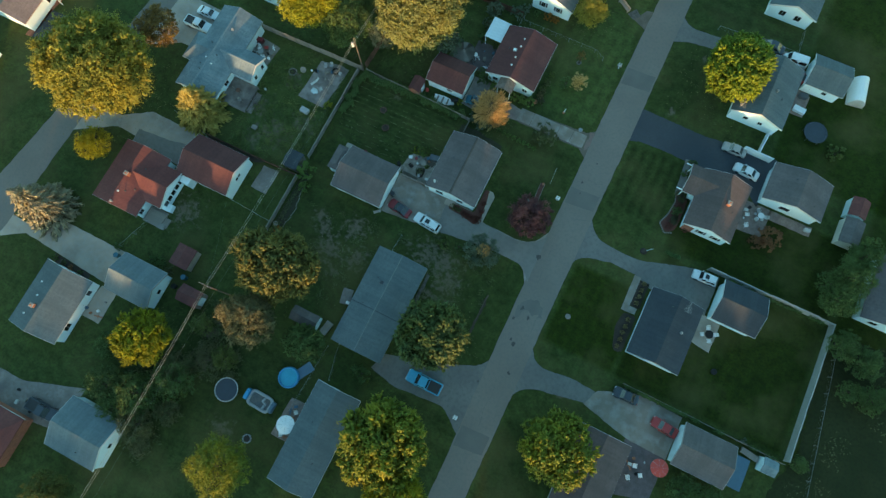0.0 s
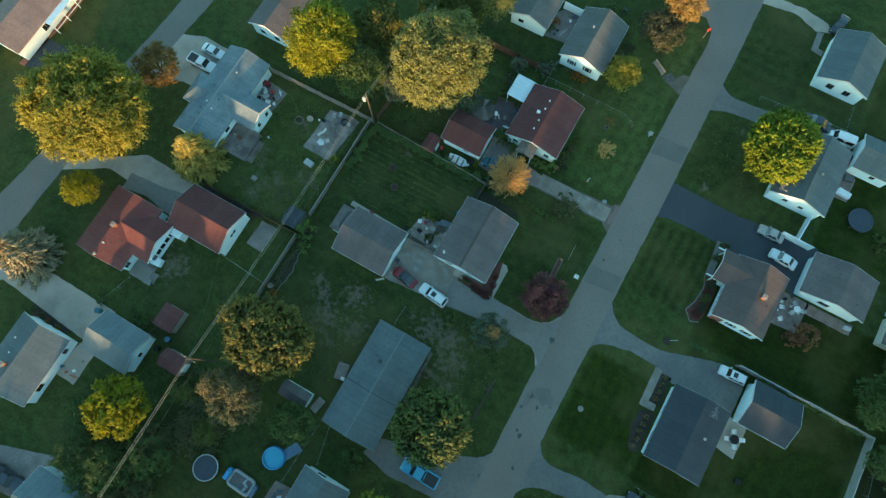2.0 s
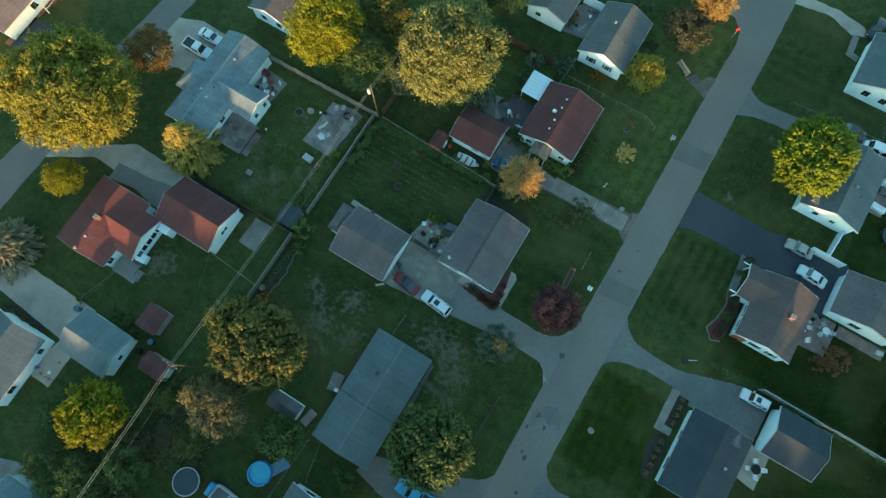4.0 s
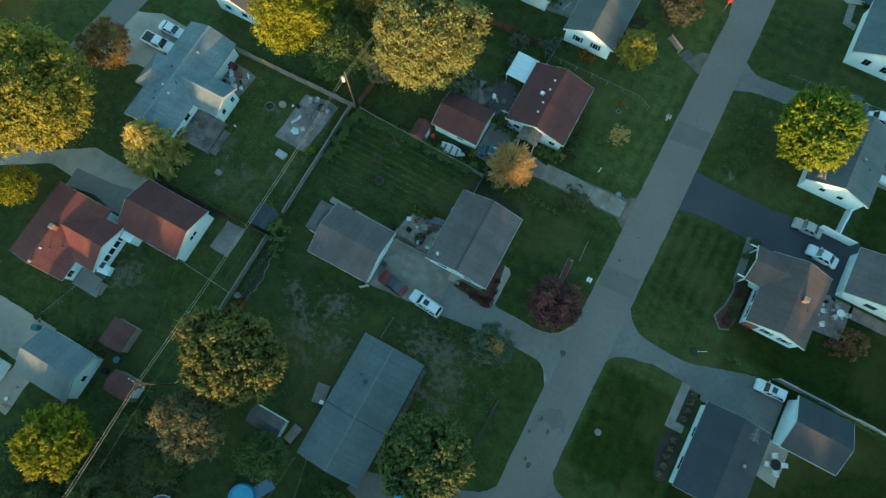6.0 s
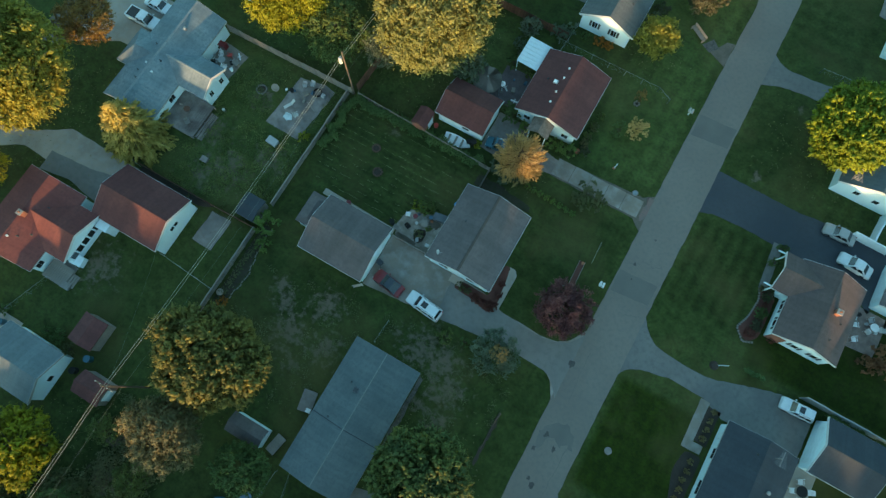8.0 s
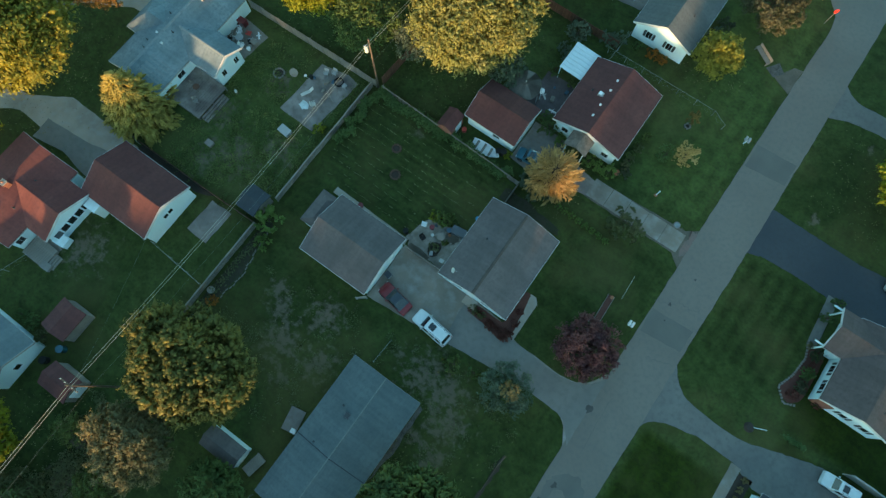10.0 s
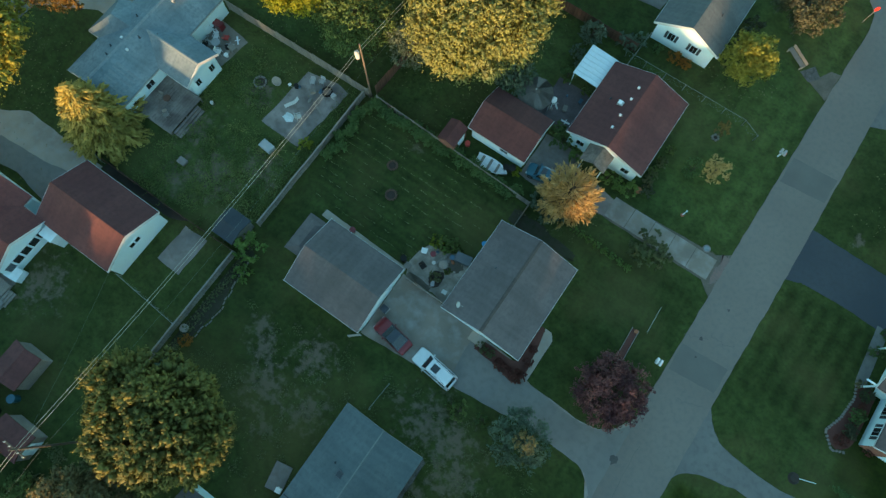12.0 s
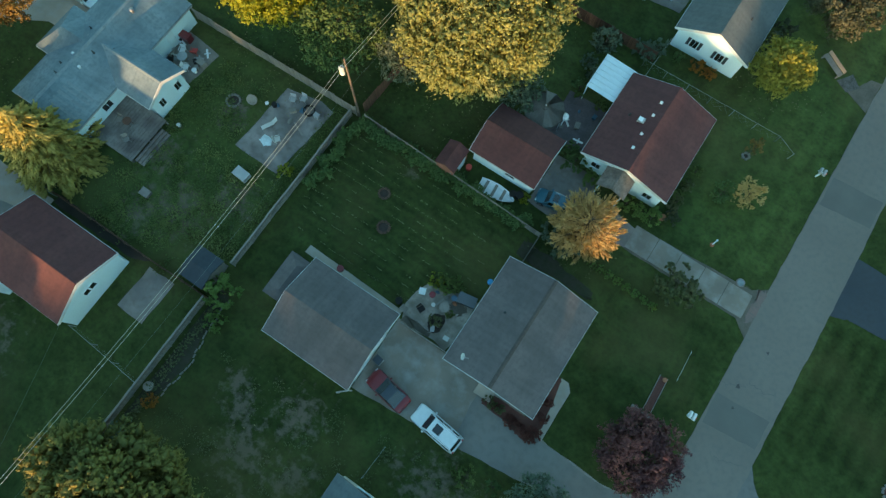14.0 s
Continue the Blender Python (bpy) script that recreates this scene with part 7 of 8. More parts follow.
def vehicle(name, label, category, m, paint_mat, length=4.6, width=1.82, kind="sedan", height=1.45, roof_mat=None):
    """A road vehicle, front towards -x: body, cabin, glass, lamps and wheels."""
    ob = thing(name, label, category, m)
    P = M[paint_mat]
    L, W = length, width
    belt = 0.62 * height if kind in ("sedan", "coupe") else 0.58 * height
    x = lambda f: -L / 2 + f * L
    prof = [(0.0, 0.80, 0.30, belt - 0.30), (0.015, 0.90, 0.24, belt - 0.20), (0.06, 0.97, 0.22, belt - 0.12), (0.16, 1.0, 0.22, belt - 0.06), (0.30, 1.0, 0.22, belt), (0.55, 1.0, 0.22, belt + 0.02), (0.80, 1.0, 0.22, belt), (0.93, 0.98, 0.24, belt - 0.04), (0.985, 0.92, 0.28, belt - 0.12), (1.0, 0.84, 0.34, belt - 0.26)]
    if kind == "pickup":
        prof = [p if p[0] < 0.9 else (p[0], min(1, p[1] + 0.06), p[2], belt - 0.02) for p in prof]
    part("body", loft([car_ring(x(f), W * k, z0, z1) for f, k, z0, z1 in prof]), P, ob, smooth=False)
    spans = {"sedan": (0.26, 0.40, 0.66, 0.84), "coupe": (0.30, 0.46, 0.64, 0.86), "suv": (0.25, 0.37, 0.90, 0.97), "pickup": (0.26, 0.37, 0.58, 0.63), "van": (0.12, 0.24, 0.95, 0.985)}
    a, b, c, d = spans[kind]
    wt, wb = W * 0.74, W * 0.90
    rz = height
    bm = bmesh.new()
    pts = [(x(a), wb, belt), (x(b), wt, rz), ((x(b) + x(c)) / 2, wt * 1.02, rz + 0.03), (x(c), wt, rz), (x(d), wb, belt)]
    low = [(x(a), wb), (x(b), wb * 1.02), ((x(b) + x(c)) / 2, wb * 1.02), (x(c), wb * 1.02), (x(d), wb)]
    sec = []
    for (xt, w1, z1), (xb, w0) in zip(pts, low):
        sec.append([(xb, -w0 / 2, belt - 0.06), (xt, -w1 / 2, max(z1, belt)), (xt, -w1 / 4, max(z1, belt) + 0.02), (xt, w1 / 4, max(z1, belt) + 0.02), (xt, w1 / 2, max(z1, belt)), (xb, w0 / 2, belt - 0.06)])
    cab = part("cabin", loft(sec, bm), P if not roof_mat else M[roof_mat], ob)
    def glass(nm, quad, lift):
        n = (Vector(quad[1]) - Vector(quad[0])).cross(Vector(quad[3]) - Vector(quad[0])).normalized() * lift
        bm = bmesh.new()
        lo, hi = [bm.verts.new(Vector(q)) for q in quad], [bm.verts.new(Vector(q) + n) for q in quad]
        bm.faces.new(hi)
        bm.faces.new(lo[::-1])
        for i in range(4):
            bm.faces.new((lo[i], lo[(i + 1) % 4], hi[(i + 1) % 4], hi[i]))
        part(nm, bm, M["glass"], cab)
    def mixp(p, q, t):
        return tuple(Vector(p).lerp(Vector(q), t))
    fb0, fb1, ft0, ft1 = (x(a), -wb / 2, belt), (x(a), wb / 2, belt), (x(b), -wt / 2, rz), (x(b), wt / 2, rz)
    glass("windscreen", [mixp(mixp(fb0, ft0, 0.08), mixp(fb1, ft1, 0.08), 0.06), mixp(mixp(fb0, ft0, 0.08), mixp(fb1, ft1, 0.08), 0.94), mixp(mixp(fb0, ft0, 0.92), mixp(fb1, ft1, 0.92), 0.94), mixp(mixp(fb0, ft0, 0.92), mixp(fb1, ft1, 0.92), 0.06)], -0.022)
    rb0, rb1, rt0, rt1 = (x(d), -wb / 2, belt), (x(d), wb / 2, belt), (x(c), -wt / 2, rz), (x(c), wt / 2, rz)
    glass("rear_window", [mixp(mixp(rb0, rt0, 0.15), mixp(rb1, rt1, 0.15), 0.08), mixp(mixp(rb0, rt0, 0.15), mixp(rb1, rt1, 0.15), 0.92), mixp(mixp(rb0, rt0, 0.9), mixp(rb1, rt1, 0.9), 0.92), mixp(mixp(rb0, rt0, 0.9), mixp(rb1, rt1, 0.9), 0.08)], 0.022)
    n = 3 if kind == "suv" else 2
    for s in (-1, 1):
        for i in range(n):
            t0, t1 = i / n + 0.03, (i + 1) / n - 0.03
            lo0, lo1 = mixp((x(a) + 0.25, s * wb * 0.51, belt), (x(d) - 0.2, s * wb * 0.51, belt), t0), mixp((x(a) + 0.25, s * wb * 0.51, belt), (x(d) - 0.2, s * wb * 0.51, belt), t1)
            hi0, hi1 = mixp((x(b) + 0.05, s * wt * 0.512, rz - 0.02), (x(c) - 0.05, s * wt * 0.512, rz - 0.02), t0), mixp((x(b) + 0.05, s * wt * 0.512, rz - 0.02), (x(c) - 0.05, s * wt * 0.512, rz - 0.02), t1)
            glass("side_window", [mixp(lo0, hi0, 0.12), mixp(lo1, hi1, 0.12), mixp(lo1, hi1, 0.9), mixp(lo0, hi0, 0.9)], 0.018 * s)
        part("mirror", box(x(a) + 0.25, x(a) + 0.4, s * (W / 2 + 0.0), s * (W / 2 + 0.16), belt, belt + 0.14, bevel=0.03), P, ob)
        part("headlight", box(x(0.004), x(0.045), s * W * 0.28, s * W * 0.43, belt - 0.34, belt - 0.2, bevel=0.02), M["headlight"], ob, "clear headlight")
        part("taillight", box(x(0.965), x(0.999), s * W * 0.30, s * W * 0.42, belt - 0.3, belt - 0.12, bevel=0.02), M["taillight"], ob, "red tail light")
        for f in (0.18, 0.80):
            wh = part("wheel", rod((x(f), s * (W / 2 - 0.22), 0.33), (x(f), s * (W / 2 + 0.01), 0.33), 0.33, n=18), M["rubber"], ob, "black tyre")
            part("rim", rod((x(f), s * (W / 2 + 0.005), 0.33), (x(f), s * (W / 2 + 0.025), 0.33), 0.2, n=14), M["chrome"], wh, "metal rim")
    part("bumper", box(x(0.0) - 0.04, x(0.03), -W * 0.42, W * 0.42, 0.28, 0.48, bevel=0.04), M["greytrim"] if kind in ("pickup",) else P, ob)
    part("bumper", box(x(0.97), x(1.0) + 0.05, -W * 0.42, W * 0.42, 0.30, 0.5, bevel=0.04), M["greytrim"] if kind in ("pickup", "suv") else P, ob)
    if kind == "suv":
        part("sunroof", box(x(0.44), x(0.60), -0.36, 0.36, rz + 0.045, rz + 0.062, bevel=0.006), M["glass"], cab, "dark sunroof")
        for s in (-1, 1):
            part("roof_rail", rod((x(0.44), s * wt * 0.44, rz + 0.09), (x(0.88), s * wt * 0.44, rz + 0.09), 0.025), M["chrome"], cab)
    if kind == "pickup":
        bm = box(x(0.645), x(0.965), -W * 0.40, W * 0.40, belt + 0.035, belt + 0.05)
        part("bed_floor", bm, M["bed"], ob, "black truck bed")
        for s in (-1, 1):
            part("bed_rail", box(x(0.63), x(0.985), s * W * 0.40, s * W * 0.48, belt, belt + 0.11, bevel=0.02), P, ob)
        part("tailgate", box(x(0.965), x(0.995), -W * 0.42, W * 0.42, belt - 0.05, belt + 0.11, bevel=0.02), P, ob)
    return ob


vehicle("suv", "white estate car with dark sunroof on the concrete driveway", "car", pose(-19.9, -11.9, 0.03, 0, 0, -6), "icecar", 4.5, 1.72, "suv", 1.6)
vehicle("car", "dark red car with a dark cabin on the driveway", "car", pose(-25.0, -11.65, 0.03, 0, 0, -9), "redcar", 3.95, 1.66, "coupe", 1.3, "darkcar")
vehicle("car", "blue hatchback half under the amber tree", "car", pose(-22.1, 10.5, 0.03, 0, 0, 8), "bluecar", 3.3, 1.5, "suv", 1.4)
vehicle("pickup", "bright blue pickup truck with a pale bed", "truck", pose(-9.2, -34.3, 0.03, 0, 0, 0), "tealcar", 5.6, 1.95, "pickup", 1.75)
vehicle("car", "white estate car parked before the garage", "car", pose(22.6, -1.1, 0.03, 0, 0, 2), "icecar", 3.8, 1.55, "suv", 1.45)
vehicle("car", "silver grey sedan on the black driveway", "car", pose(19.4, 20.75, 0.03, 0, 0, 0), "silvercar", 3.8, 1.55, "sedan", 1.35)
vehicle("car", "pale blue grey sedan on the black driveway", "car", pose(22.4, 18.0, 0.03, 0, 0, -5), "icecar", 4.05, 1.58, "sedan", 1.38)
vehicle("car", "dark hatchback at the edge of the concrete drive", "car", pose(18.5, -22.8, 0.03, 0, 0, 2), "darkcar", 3.8, 1.6, "sedan", 1.38)
vehicle("car", "red sedan with dark glass before the garage", "car", pose(25.2, -24.5, 0.03, 0, 0, -6), "brightred", 4.0, 1.62, "sedan", 1.38)
vehicle("pickup", "pale pickup truck on the wide driveway", "truck", pose(-72.2, 2.9, 0.03, 0, 0, 180), "icecar", 5.2, 1.85, "pickup", 1.7)
vehicle("car", "pale blue car beside the pale pickup", "car", pose(-71.8, 5.6, 0.03, 0, 0, 180), "icecar", 4.2, 1.65, "sedan", 1.4)
vehicle("pickup", "dark pickup truck beside the garage", "truck", pose(-59.2, -63.5, 0.03, 0, 0, 180), "darkcar", 5.2, 1.9, "pickup", 1.75)
vehicle("car", "dark car beside the north house", "car", pose(15.6, 58.8, 0.03, 0, 0, 80), "darkcar", 3.9, 1.65, "sedan", 1.4)
vehicle("van", "white van behind the gabled house", "van", pose(22.9, 39.9, 0.03, 0, 0, 4), "whitecar", 3.9, 1.75, "van", 1.9)
vehicle("car", "bright red car between house and garage", "car", pose(24.2, 37.5, 0.03, 0, 0, -15), "brightred", 3.8, 1.7, "sedan", 1.4)
vehicle("car", "dark car behind the yellow green maple", "car", pose(18.6, 40.9, 0.03, 0, 0, 0), "darkcar", 4.3, 1.75, "sedan", 1.42)

# ---- yard things ----
b = thing("boat", "open aluminium rowing boat beside the garage", "boat", pose(-27.0, 8.35, 0.0, 0, 0, 4))
sec = []
for f, w, z in ((0.0, 0.62, 0.62), (0.25, 0.74, 0.6), (0.5, 0.76, 0.6), (0.75, 0.58, 0.66), (0.92, 0.25, 0.74), (1.0, 0.03, 0.8)):
    xx = -1.75 + 3.6 * f
    sec.append([(xx, -w, z), (xx, -w * 0.85, 0.3), (xx, 0, 0.2 + 0.25 * f ** 4), (xx, w * 0.85, 0.3), (xx, w, z), (xx, w * 0.93, z), (xx, w * 0.78, 0.36), (xx, 0, 0.27 + 0.25 * f ** 4), (xx, -w * 0.78, 0.36), (xx, -w * 0.93, z)])
part("hull", loft(sec), M["metalwhite"], b)
for xx in (-1.1, -0.2, 0.7):
    part("bench_seat", box(xx - 0.14, xx + 0.14, -0.66 + 0.05 * abs(xx), 0.66 - 0.05 * abs(xx), 0.48, 0.53, bevel=0.01), M["palewood"], b)
part("cradle", box(-1.0, -0.85, -0.7, 0.7, 0.0, 0.24), M["oldwood"], b)
part("cradle", box(0.85, 1.0, -0.6, 0.6, 0.0, 0.24), M["oldwood"], b)

a = thing("awning", "white ribbed metal patio awning on thin posts", "awning", pose(-23.8, 23.0, 0))
first = None
for k in range(7):
    m = pose(0, -1.72 + 0.565 * k, 2.55, 0, 4, 0)
    if first is None:
        bm = box(-1.62, 1.62, -0.28, 0.22, 0, 0.03, bevel=0.008)
        box(-1.62, 1.62, 0.22, 0.28, 0, 0.075, bm)
        first = part("awning_panel", bm, M["metalwhite2"], a, m=m)
    else:
        again(first, a, m)
for yy in (-1.8, 0.0, 1.8):
    part("awning_post", box(-1.56, -1.48, yy - 0.04, yy + 0.04, 0, 2.62), M["trim"], a)
part("awning_beam", box(-1.6, -1.45, -2.0, 2.0, 2.52, 2.6), M["trim"], a)

g = thing("gazebo", "round many sided garden gazebo with a faded brown grey canopy", "gazebo", pose(-27.45, 17.1, 0, 0, 0, 10))
first = None
for k in range(12):
    m = pose(0, 0, 0, 0, 0, 30 * k)
    t = math.tan(radians(15)) * 1.85
    if first is None:
        bm = bmesh.new()
        rings = [[bm.verts.new((1.85 * f, sgn * t * f, z)) for sgn in (-1, 1)] for f, z in ((1.02, 1.92), (1.0, 2.12), (0.8, 2.3), (0.52, 2.5), (0.2, 2.68), (0.2, 2.76), (0.03, 2.86))]
        for (a, b), (c, d) in zip(rings, rings[1:]):
            bm.faces.new((a, b, d, c))
        bmesh.ops.solidify(bm, geom=bm.faces[:], thickness=0.03)
        first = part("canopy_panel", bm, M["canopy"], g, m=m)
        post = part("gazebo_post", rod((1.78, -t, 0), (1.78, -t, 2.1), 0.04), M["greytrim"], g, m=m)
    else:
        again(first, g, m)
        if k % 2 == 0:
            again(post, g, m)
part("canopy_finial", disc(0, 0, 2.82, 3.0, 0.1, n=12, r2=0.04), M["greytrim"], g)

q = thing("quonset", "white corrugated half round metal shed", "shed", pose(34.0, 38.8, 0, 0, 0, 8))
first = None
for k in range(8):
    bm = bmesh.new()
    pts = []
    for i in range(13):
        t = math.pi * i / 12
        pts.append((1.35 * math.cos(t), 2.1 * math.sin(t)))
    sec = [[(x, yy, z) for x, z in pts] + [(x * 0.97, yy, z * 0.98) for x, z in pts[::-1]] for yy in (0.0, 0.27, 0.3)]
    sec[2] = [(x * 1.02, y_, z * 1.02) for x, y_, z in sec[2]]
    m = pose(0, -2.3 + 0.575 * k, 0) @ Matrix.Diagonal((1, 1.9, 1, 1))
    if first is None:
        first = part("roof_rib", loft(sec, bm), M["metalwhite"], q, m=m)
    else:
        bm.free()
        again(first, q, m)
for yy in (-2.28, 2.2):
    bm = bmesh.new()
    vs = [bm.verts.new((1.3 * math.cos(math.pi * i / 12), yy, 2.05 * math.sin(math.pi * i / 12))) for i in range(13)]
    bm.faces.new(vs)
    bmesh.ops.solidify(bm, geom=bm.faces[:], thickness=0.05)
    part("end_wall", bm, M["metalwhite"], q)


def trampoline(label, x, y, r, pad="greypad", rim="steel"):
    ob = thing("trampoline", label, "trampoline", pose(x, y, 0))
    part("frame", ring(0, 0, 0.78, 0.86, r - 0.05, r + 0.06), M[rim], ob)
    part("pad", ring(0, 0, 0.84, 0.88, r - 0.10, r - 0.03), M[pad], ob, "spring pad")
    part("mat", disc(0, 0, 0.80, 0.815, r - 0.09, n=28), M["jumpmat"], ob, "dark jumping mat")
    if rim != "darkcar":
        pad_piece = part("rim_cover", rod((r, -0.11, 0.865), (r, 0.11, 0.865), 0.05, n=6), M["vinyl"], ob, "pale segmented rim cover")
        for k in range(1, 24):
            again(pad_piece, ob, pose(0, 0, 0, 0, 0, 15 * k))
    for k in range(6):
        t = math.pi * k / 3
        part("leg", rod((r * math.cos(t), r * math.sin(t), 0), (r * math.cos(t), r * math.sin(t), 0.8), 0.03), M["steel"], ob)


trampoline("round black trampoline with a worn pale grey rim", -35.5, -48.5, 1.75, "greypad", "greytrim")
trampoline("round dark trampoline on the lawn", 30.0, 29.0, 1.8, "darkcar", "darkcar")
p = thing("pool", "round blue inflatable pool", "pool", pose(-28.0, -42.8, 0))
for k in range(3):
    bm = bmesh.new()
    n, rr = 32, 1.5
    rows = []
    for i in range(n):
        t = 2 * math.pi * i / n
        rows.append([bm.verts.new(((rr - 0.02 * k + 0.13 * math.cos(s)) * math.cos(t), (rr - 0.02 * k + 0.13 * math.cos(s)) * math.sin(t), 0.13 + 0.22 * k + 0.13 * math.sin(s))) for s in [j * math.pi / 4 for j in range(8)]])
    for i in range(n):
        for j in range(8):
            bm.faces.new((rows[i][j], rows[(i + 1) % n][j], rows[(i + 1) % n][(j + 1) % 8], rows[i][(j + 1) % 8]))
    part("pool_ring", bm, M["bluecloth"], p, smooth=True)
part("water", disc(0, 0, 0.05, 0.42, 1.42, n=32), M["poolwater"], p, "still pool water")
t = thing("tarp", "blue grey tarpaulin lying on the grass", "tarp", pose(-26.4, -40.9, 0, 0, 0, 60))
bm = bmesh.new()
rows = [[bm.verts.new((-1.4 + 2.8 * i / 8, -0.75 + 1.5 * j / 5, 0.06 + 0.1 * random.random())) for j in range(6)] for i in range(9)]
for i in range(8):
    for j in range(5):
        bm.faces.new((rows[i][j], rows[i + 1][j], rows[i + 1][j + 1], rows[i][j + 1]))
part("sheet", bm, plain("slate blue tarpaulin", (0.09, 0.17, 0.26), 0.6), t, smooth=True)
b = thing("bounce_house", "blue and grey inflatable slide with a worn floor", "inflatable", pose(-30.2, -47.8, 0, 0, 0, -2))


def tube(points, r, closed=True):
    """An inflated tube along a line, with a round bulge at each turn."""
    bm = bmesh.new()
    for a, c in zip(points, points[1:] + points[:1] if closed else points[1:]):
        rod((a[0], a[1], r), (c[0], c[1], r), r, bm, 10)
        bmesh.ops.create_uvsphere(bm, u_segments=10, v_segments=6, radius=r * 1.05, matrix=Matrix.Translation((a[0], a[1], r)))
    return bm


part("side_tube", tube(rounded([(-1.75, -1.05), (1.75, -1.05), (1.75, 1.05), (-1.75, 1.05)], 0.55, 3), 0.22), M["greytube"], b, smooth=True)
part("step_tube", tube([(0.55, 0.95), (0.35, 0.2), (0.95, -0.05), (0.75, -0.9)], 0.17, False), M["greytube"], b, smooth=True)
part("floor_mat", box(-1.7, 1.7, -1.0, 1.0, 0.03, 0.16, bevel=0.05), M["wornmat"], b, "worn brown grey floor")
for s in (-1, 1):
    bm = box(-0.32, 0.32, -0.85, 0.85, 0.0, 0.95, bevel=0.2)
    box(-0.26, 0.26, -0.55, 0.55, 0.85, 1.15, bm, bevel=0.14)
    part("end_tower", bm, M["bluecloth"] if s < 0 else M["slatecloth"], b, "blue inflated tower" if s < 0 else "slate blue inflated end", m=pose(s * 2.2, 0.1, 0))


def parasol(label, x, y, r, mat, z=2.2, spin=0):
    """A garden parasol: twelve gores, a hem, a vent ring, pole and foot."""
    ob = thing("parasol", label, "parasol", pose(x, y, 0, 0, 0, spin))
    part("pole", rod((0, 0, 0), (0, 0, z + 0.3), 0.03), M["trim"], ob)
    part("foot", disc(0, 0, 0, 0.1, 0.28, n=16, r2=0.2), M["greyslab"], ob)
    part("canopy", disc(0, 0, z, z + 0.24, r, n=24, r2=r * 0.2), M[mat], ob)
    part("canopy_hem", ring(0, 0, z - 0.14, z, r - 0.02, r, 24), M[mat], ob)
    for k in range(8):
        a = math.pi * (k + 0.5) / 4
        part("rib", rod((r * math.cos(a), r * math.sin(a), z + 0.005), (r * 0.2 * math.cos(a), r * 0.2 * math.sin(a), z + 0.245), 0.012), M["greytrim"], ob)
    part("canopy_vent", disc(0, 0, z + 0.22, z + 0.31, r * 0.32, n=12, r2=0.05), M[mat], ob)
    return ob


def chair(label, x, y, turn, mat="whitecloth"):
    ob = thing("garden_chair", label, "chair", pose(x, y, 0.03, 0, 0, turn), "garden chairs")
    part("seat", box(-0.27, 0.27, -0.26, 0.26, 0.38, 0.43, bevel=0.02), M[mat], ob)
    part("backrest", box(-0.27, 0.27, 0.22, 0.27, 0.43, 0.92, bevel=0.02, m=pose(0, 0, 0, -8, 0, 0)), M[mat], ob)
    for sx in (-1, 1):
        part("armrest", box(sx * 0.27 - 0.03, sx * 0.27 + 0.03, -0.25, 0.24, 0.6, 0.64, bevel=0.01), M[mat], ob)
        for sy in (-1, 1):
            part("leg", rod((sx * 0.24, sy * 0.23, 0), (sx * 0.24, sy * 0.22, 0.4), 0.02), M[mat], ob)
    return ob


def table(label, x, y, r, mat, h=0.72, turn=0):
    ob = thing("garden_table", label, "table", pose(x, y, 0.03, 0, 0, turn))
    part("tabletop", disc(0, 0, h - 0.04, h, r, n=24), M[mat], ob)
    for k in range(4):
        t = math.pi * (k + 0.5) / 2
        part("leg", rod((r * 0.7 * math.cos(t), r * 0.7 * math.sin(t), 0), (r * 0.6 * math.cos(t), r * 0.6 * math.sin(t), h - 0.04), 0.022), M[mat], ob)
    return ob


parasol("red garden parasol on the paved yard", 26.1, -30.1, 1.25, "redcloth")
parasol("white garden parasol beside the low house", -24.6, -48.7, 1.35, "whitecloth")
paving("patio", [(-26.4, -51.2), (-23.6, -51.2), (-23.6, -45.0), (-26.2, -45.2)], M["paver"], "small patio with a parasol", category="patio")
parasol("folded white parasol on the dark patio", -25.5, 17.6, 0.35, "whitecloth", 2.0)
table("dark round table on the concrete patio", 26.2, -9.0, 0.62, "rubber")
for k in range(4):
    a = k * 1.57 + 0.4
    chair("white garden chair at the dark table", 26.2 + 0.95 * math.cos(a), -9.0 + 0.95 * math.sin(a), math.degrees(a) - 90)
table("white round table on the brick patio", 26.9, 12.0, 0.5, "whitecloth")
for k in range(3):
    a = k * 2.0 + 0.2
    chair("grey white garden chair on the brick patio", 26.9 + 0.85 * math.cos(a), 12.0 + 0.85 * math.sin(a), math.degrees(a) - 90, "greytrim" if k % 2 else "vinyl")
for x, y, tn in ((25.4, 9.6, 30), (24.9, 11.4, 200)):
    chair("pale garden chair by the house wall", x, y, tn)
for x, y, tn, mt in ((-60.2, 3.6, 20, "whitecloth"), (-59.2, 4.2, 200, "redcloth"), (-58.8, 2.4, 110, "whitecloth"), (-60.6, 2.2, 300, "rubber"), (-46.8, 1.3, 140, "vinyl"), (23.4, -31.4, 10, "whitecloth"), (24.6, -32.2, 120, "whitecloth"), (23.0, -33.2, 210, "whitecloth"), (-24.4, -46.8, 40, "whitecloth"), (-25.0, -50.4, 210, "whitecloth"), (-26.6, -4.4, 70, "rubber"), (-27.4, -3.0, 200, "whitecloth"), (-48.1, 5.4, 20, "greytrim"), (-47.3, 6.0, 10, "greytrim")):
    chair("garden chair standing about the yard", x, y, tn, mt)
table("round patio table among the clutter", -59.6, 3.0, 0.5, "greytrim")
table("small table by the stone patio", -25.0, -3.2, 0.45, "oldwood")

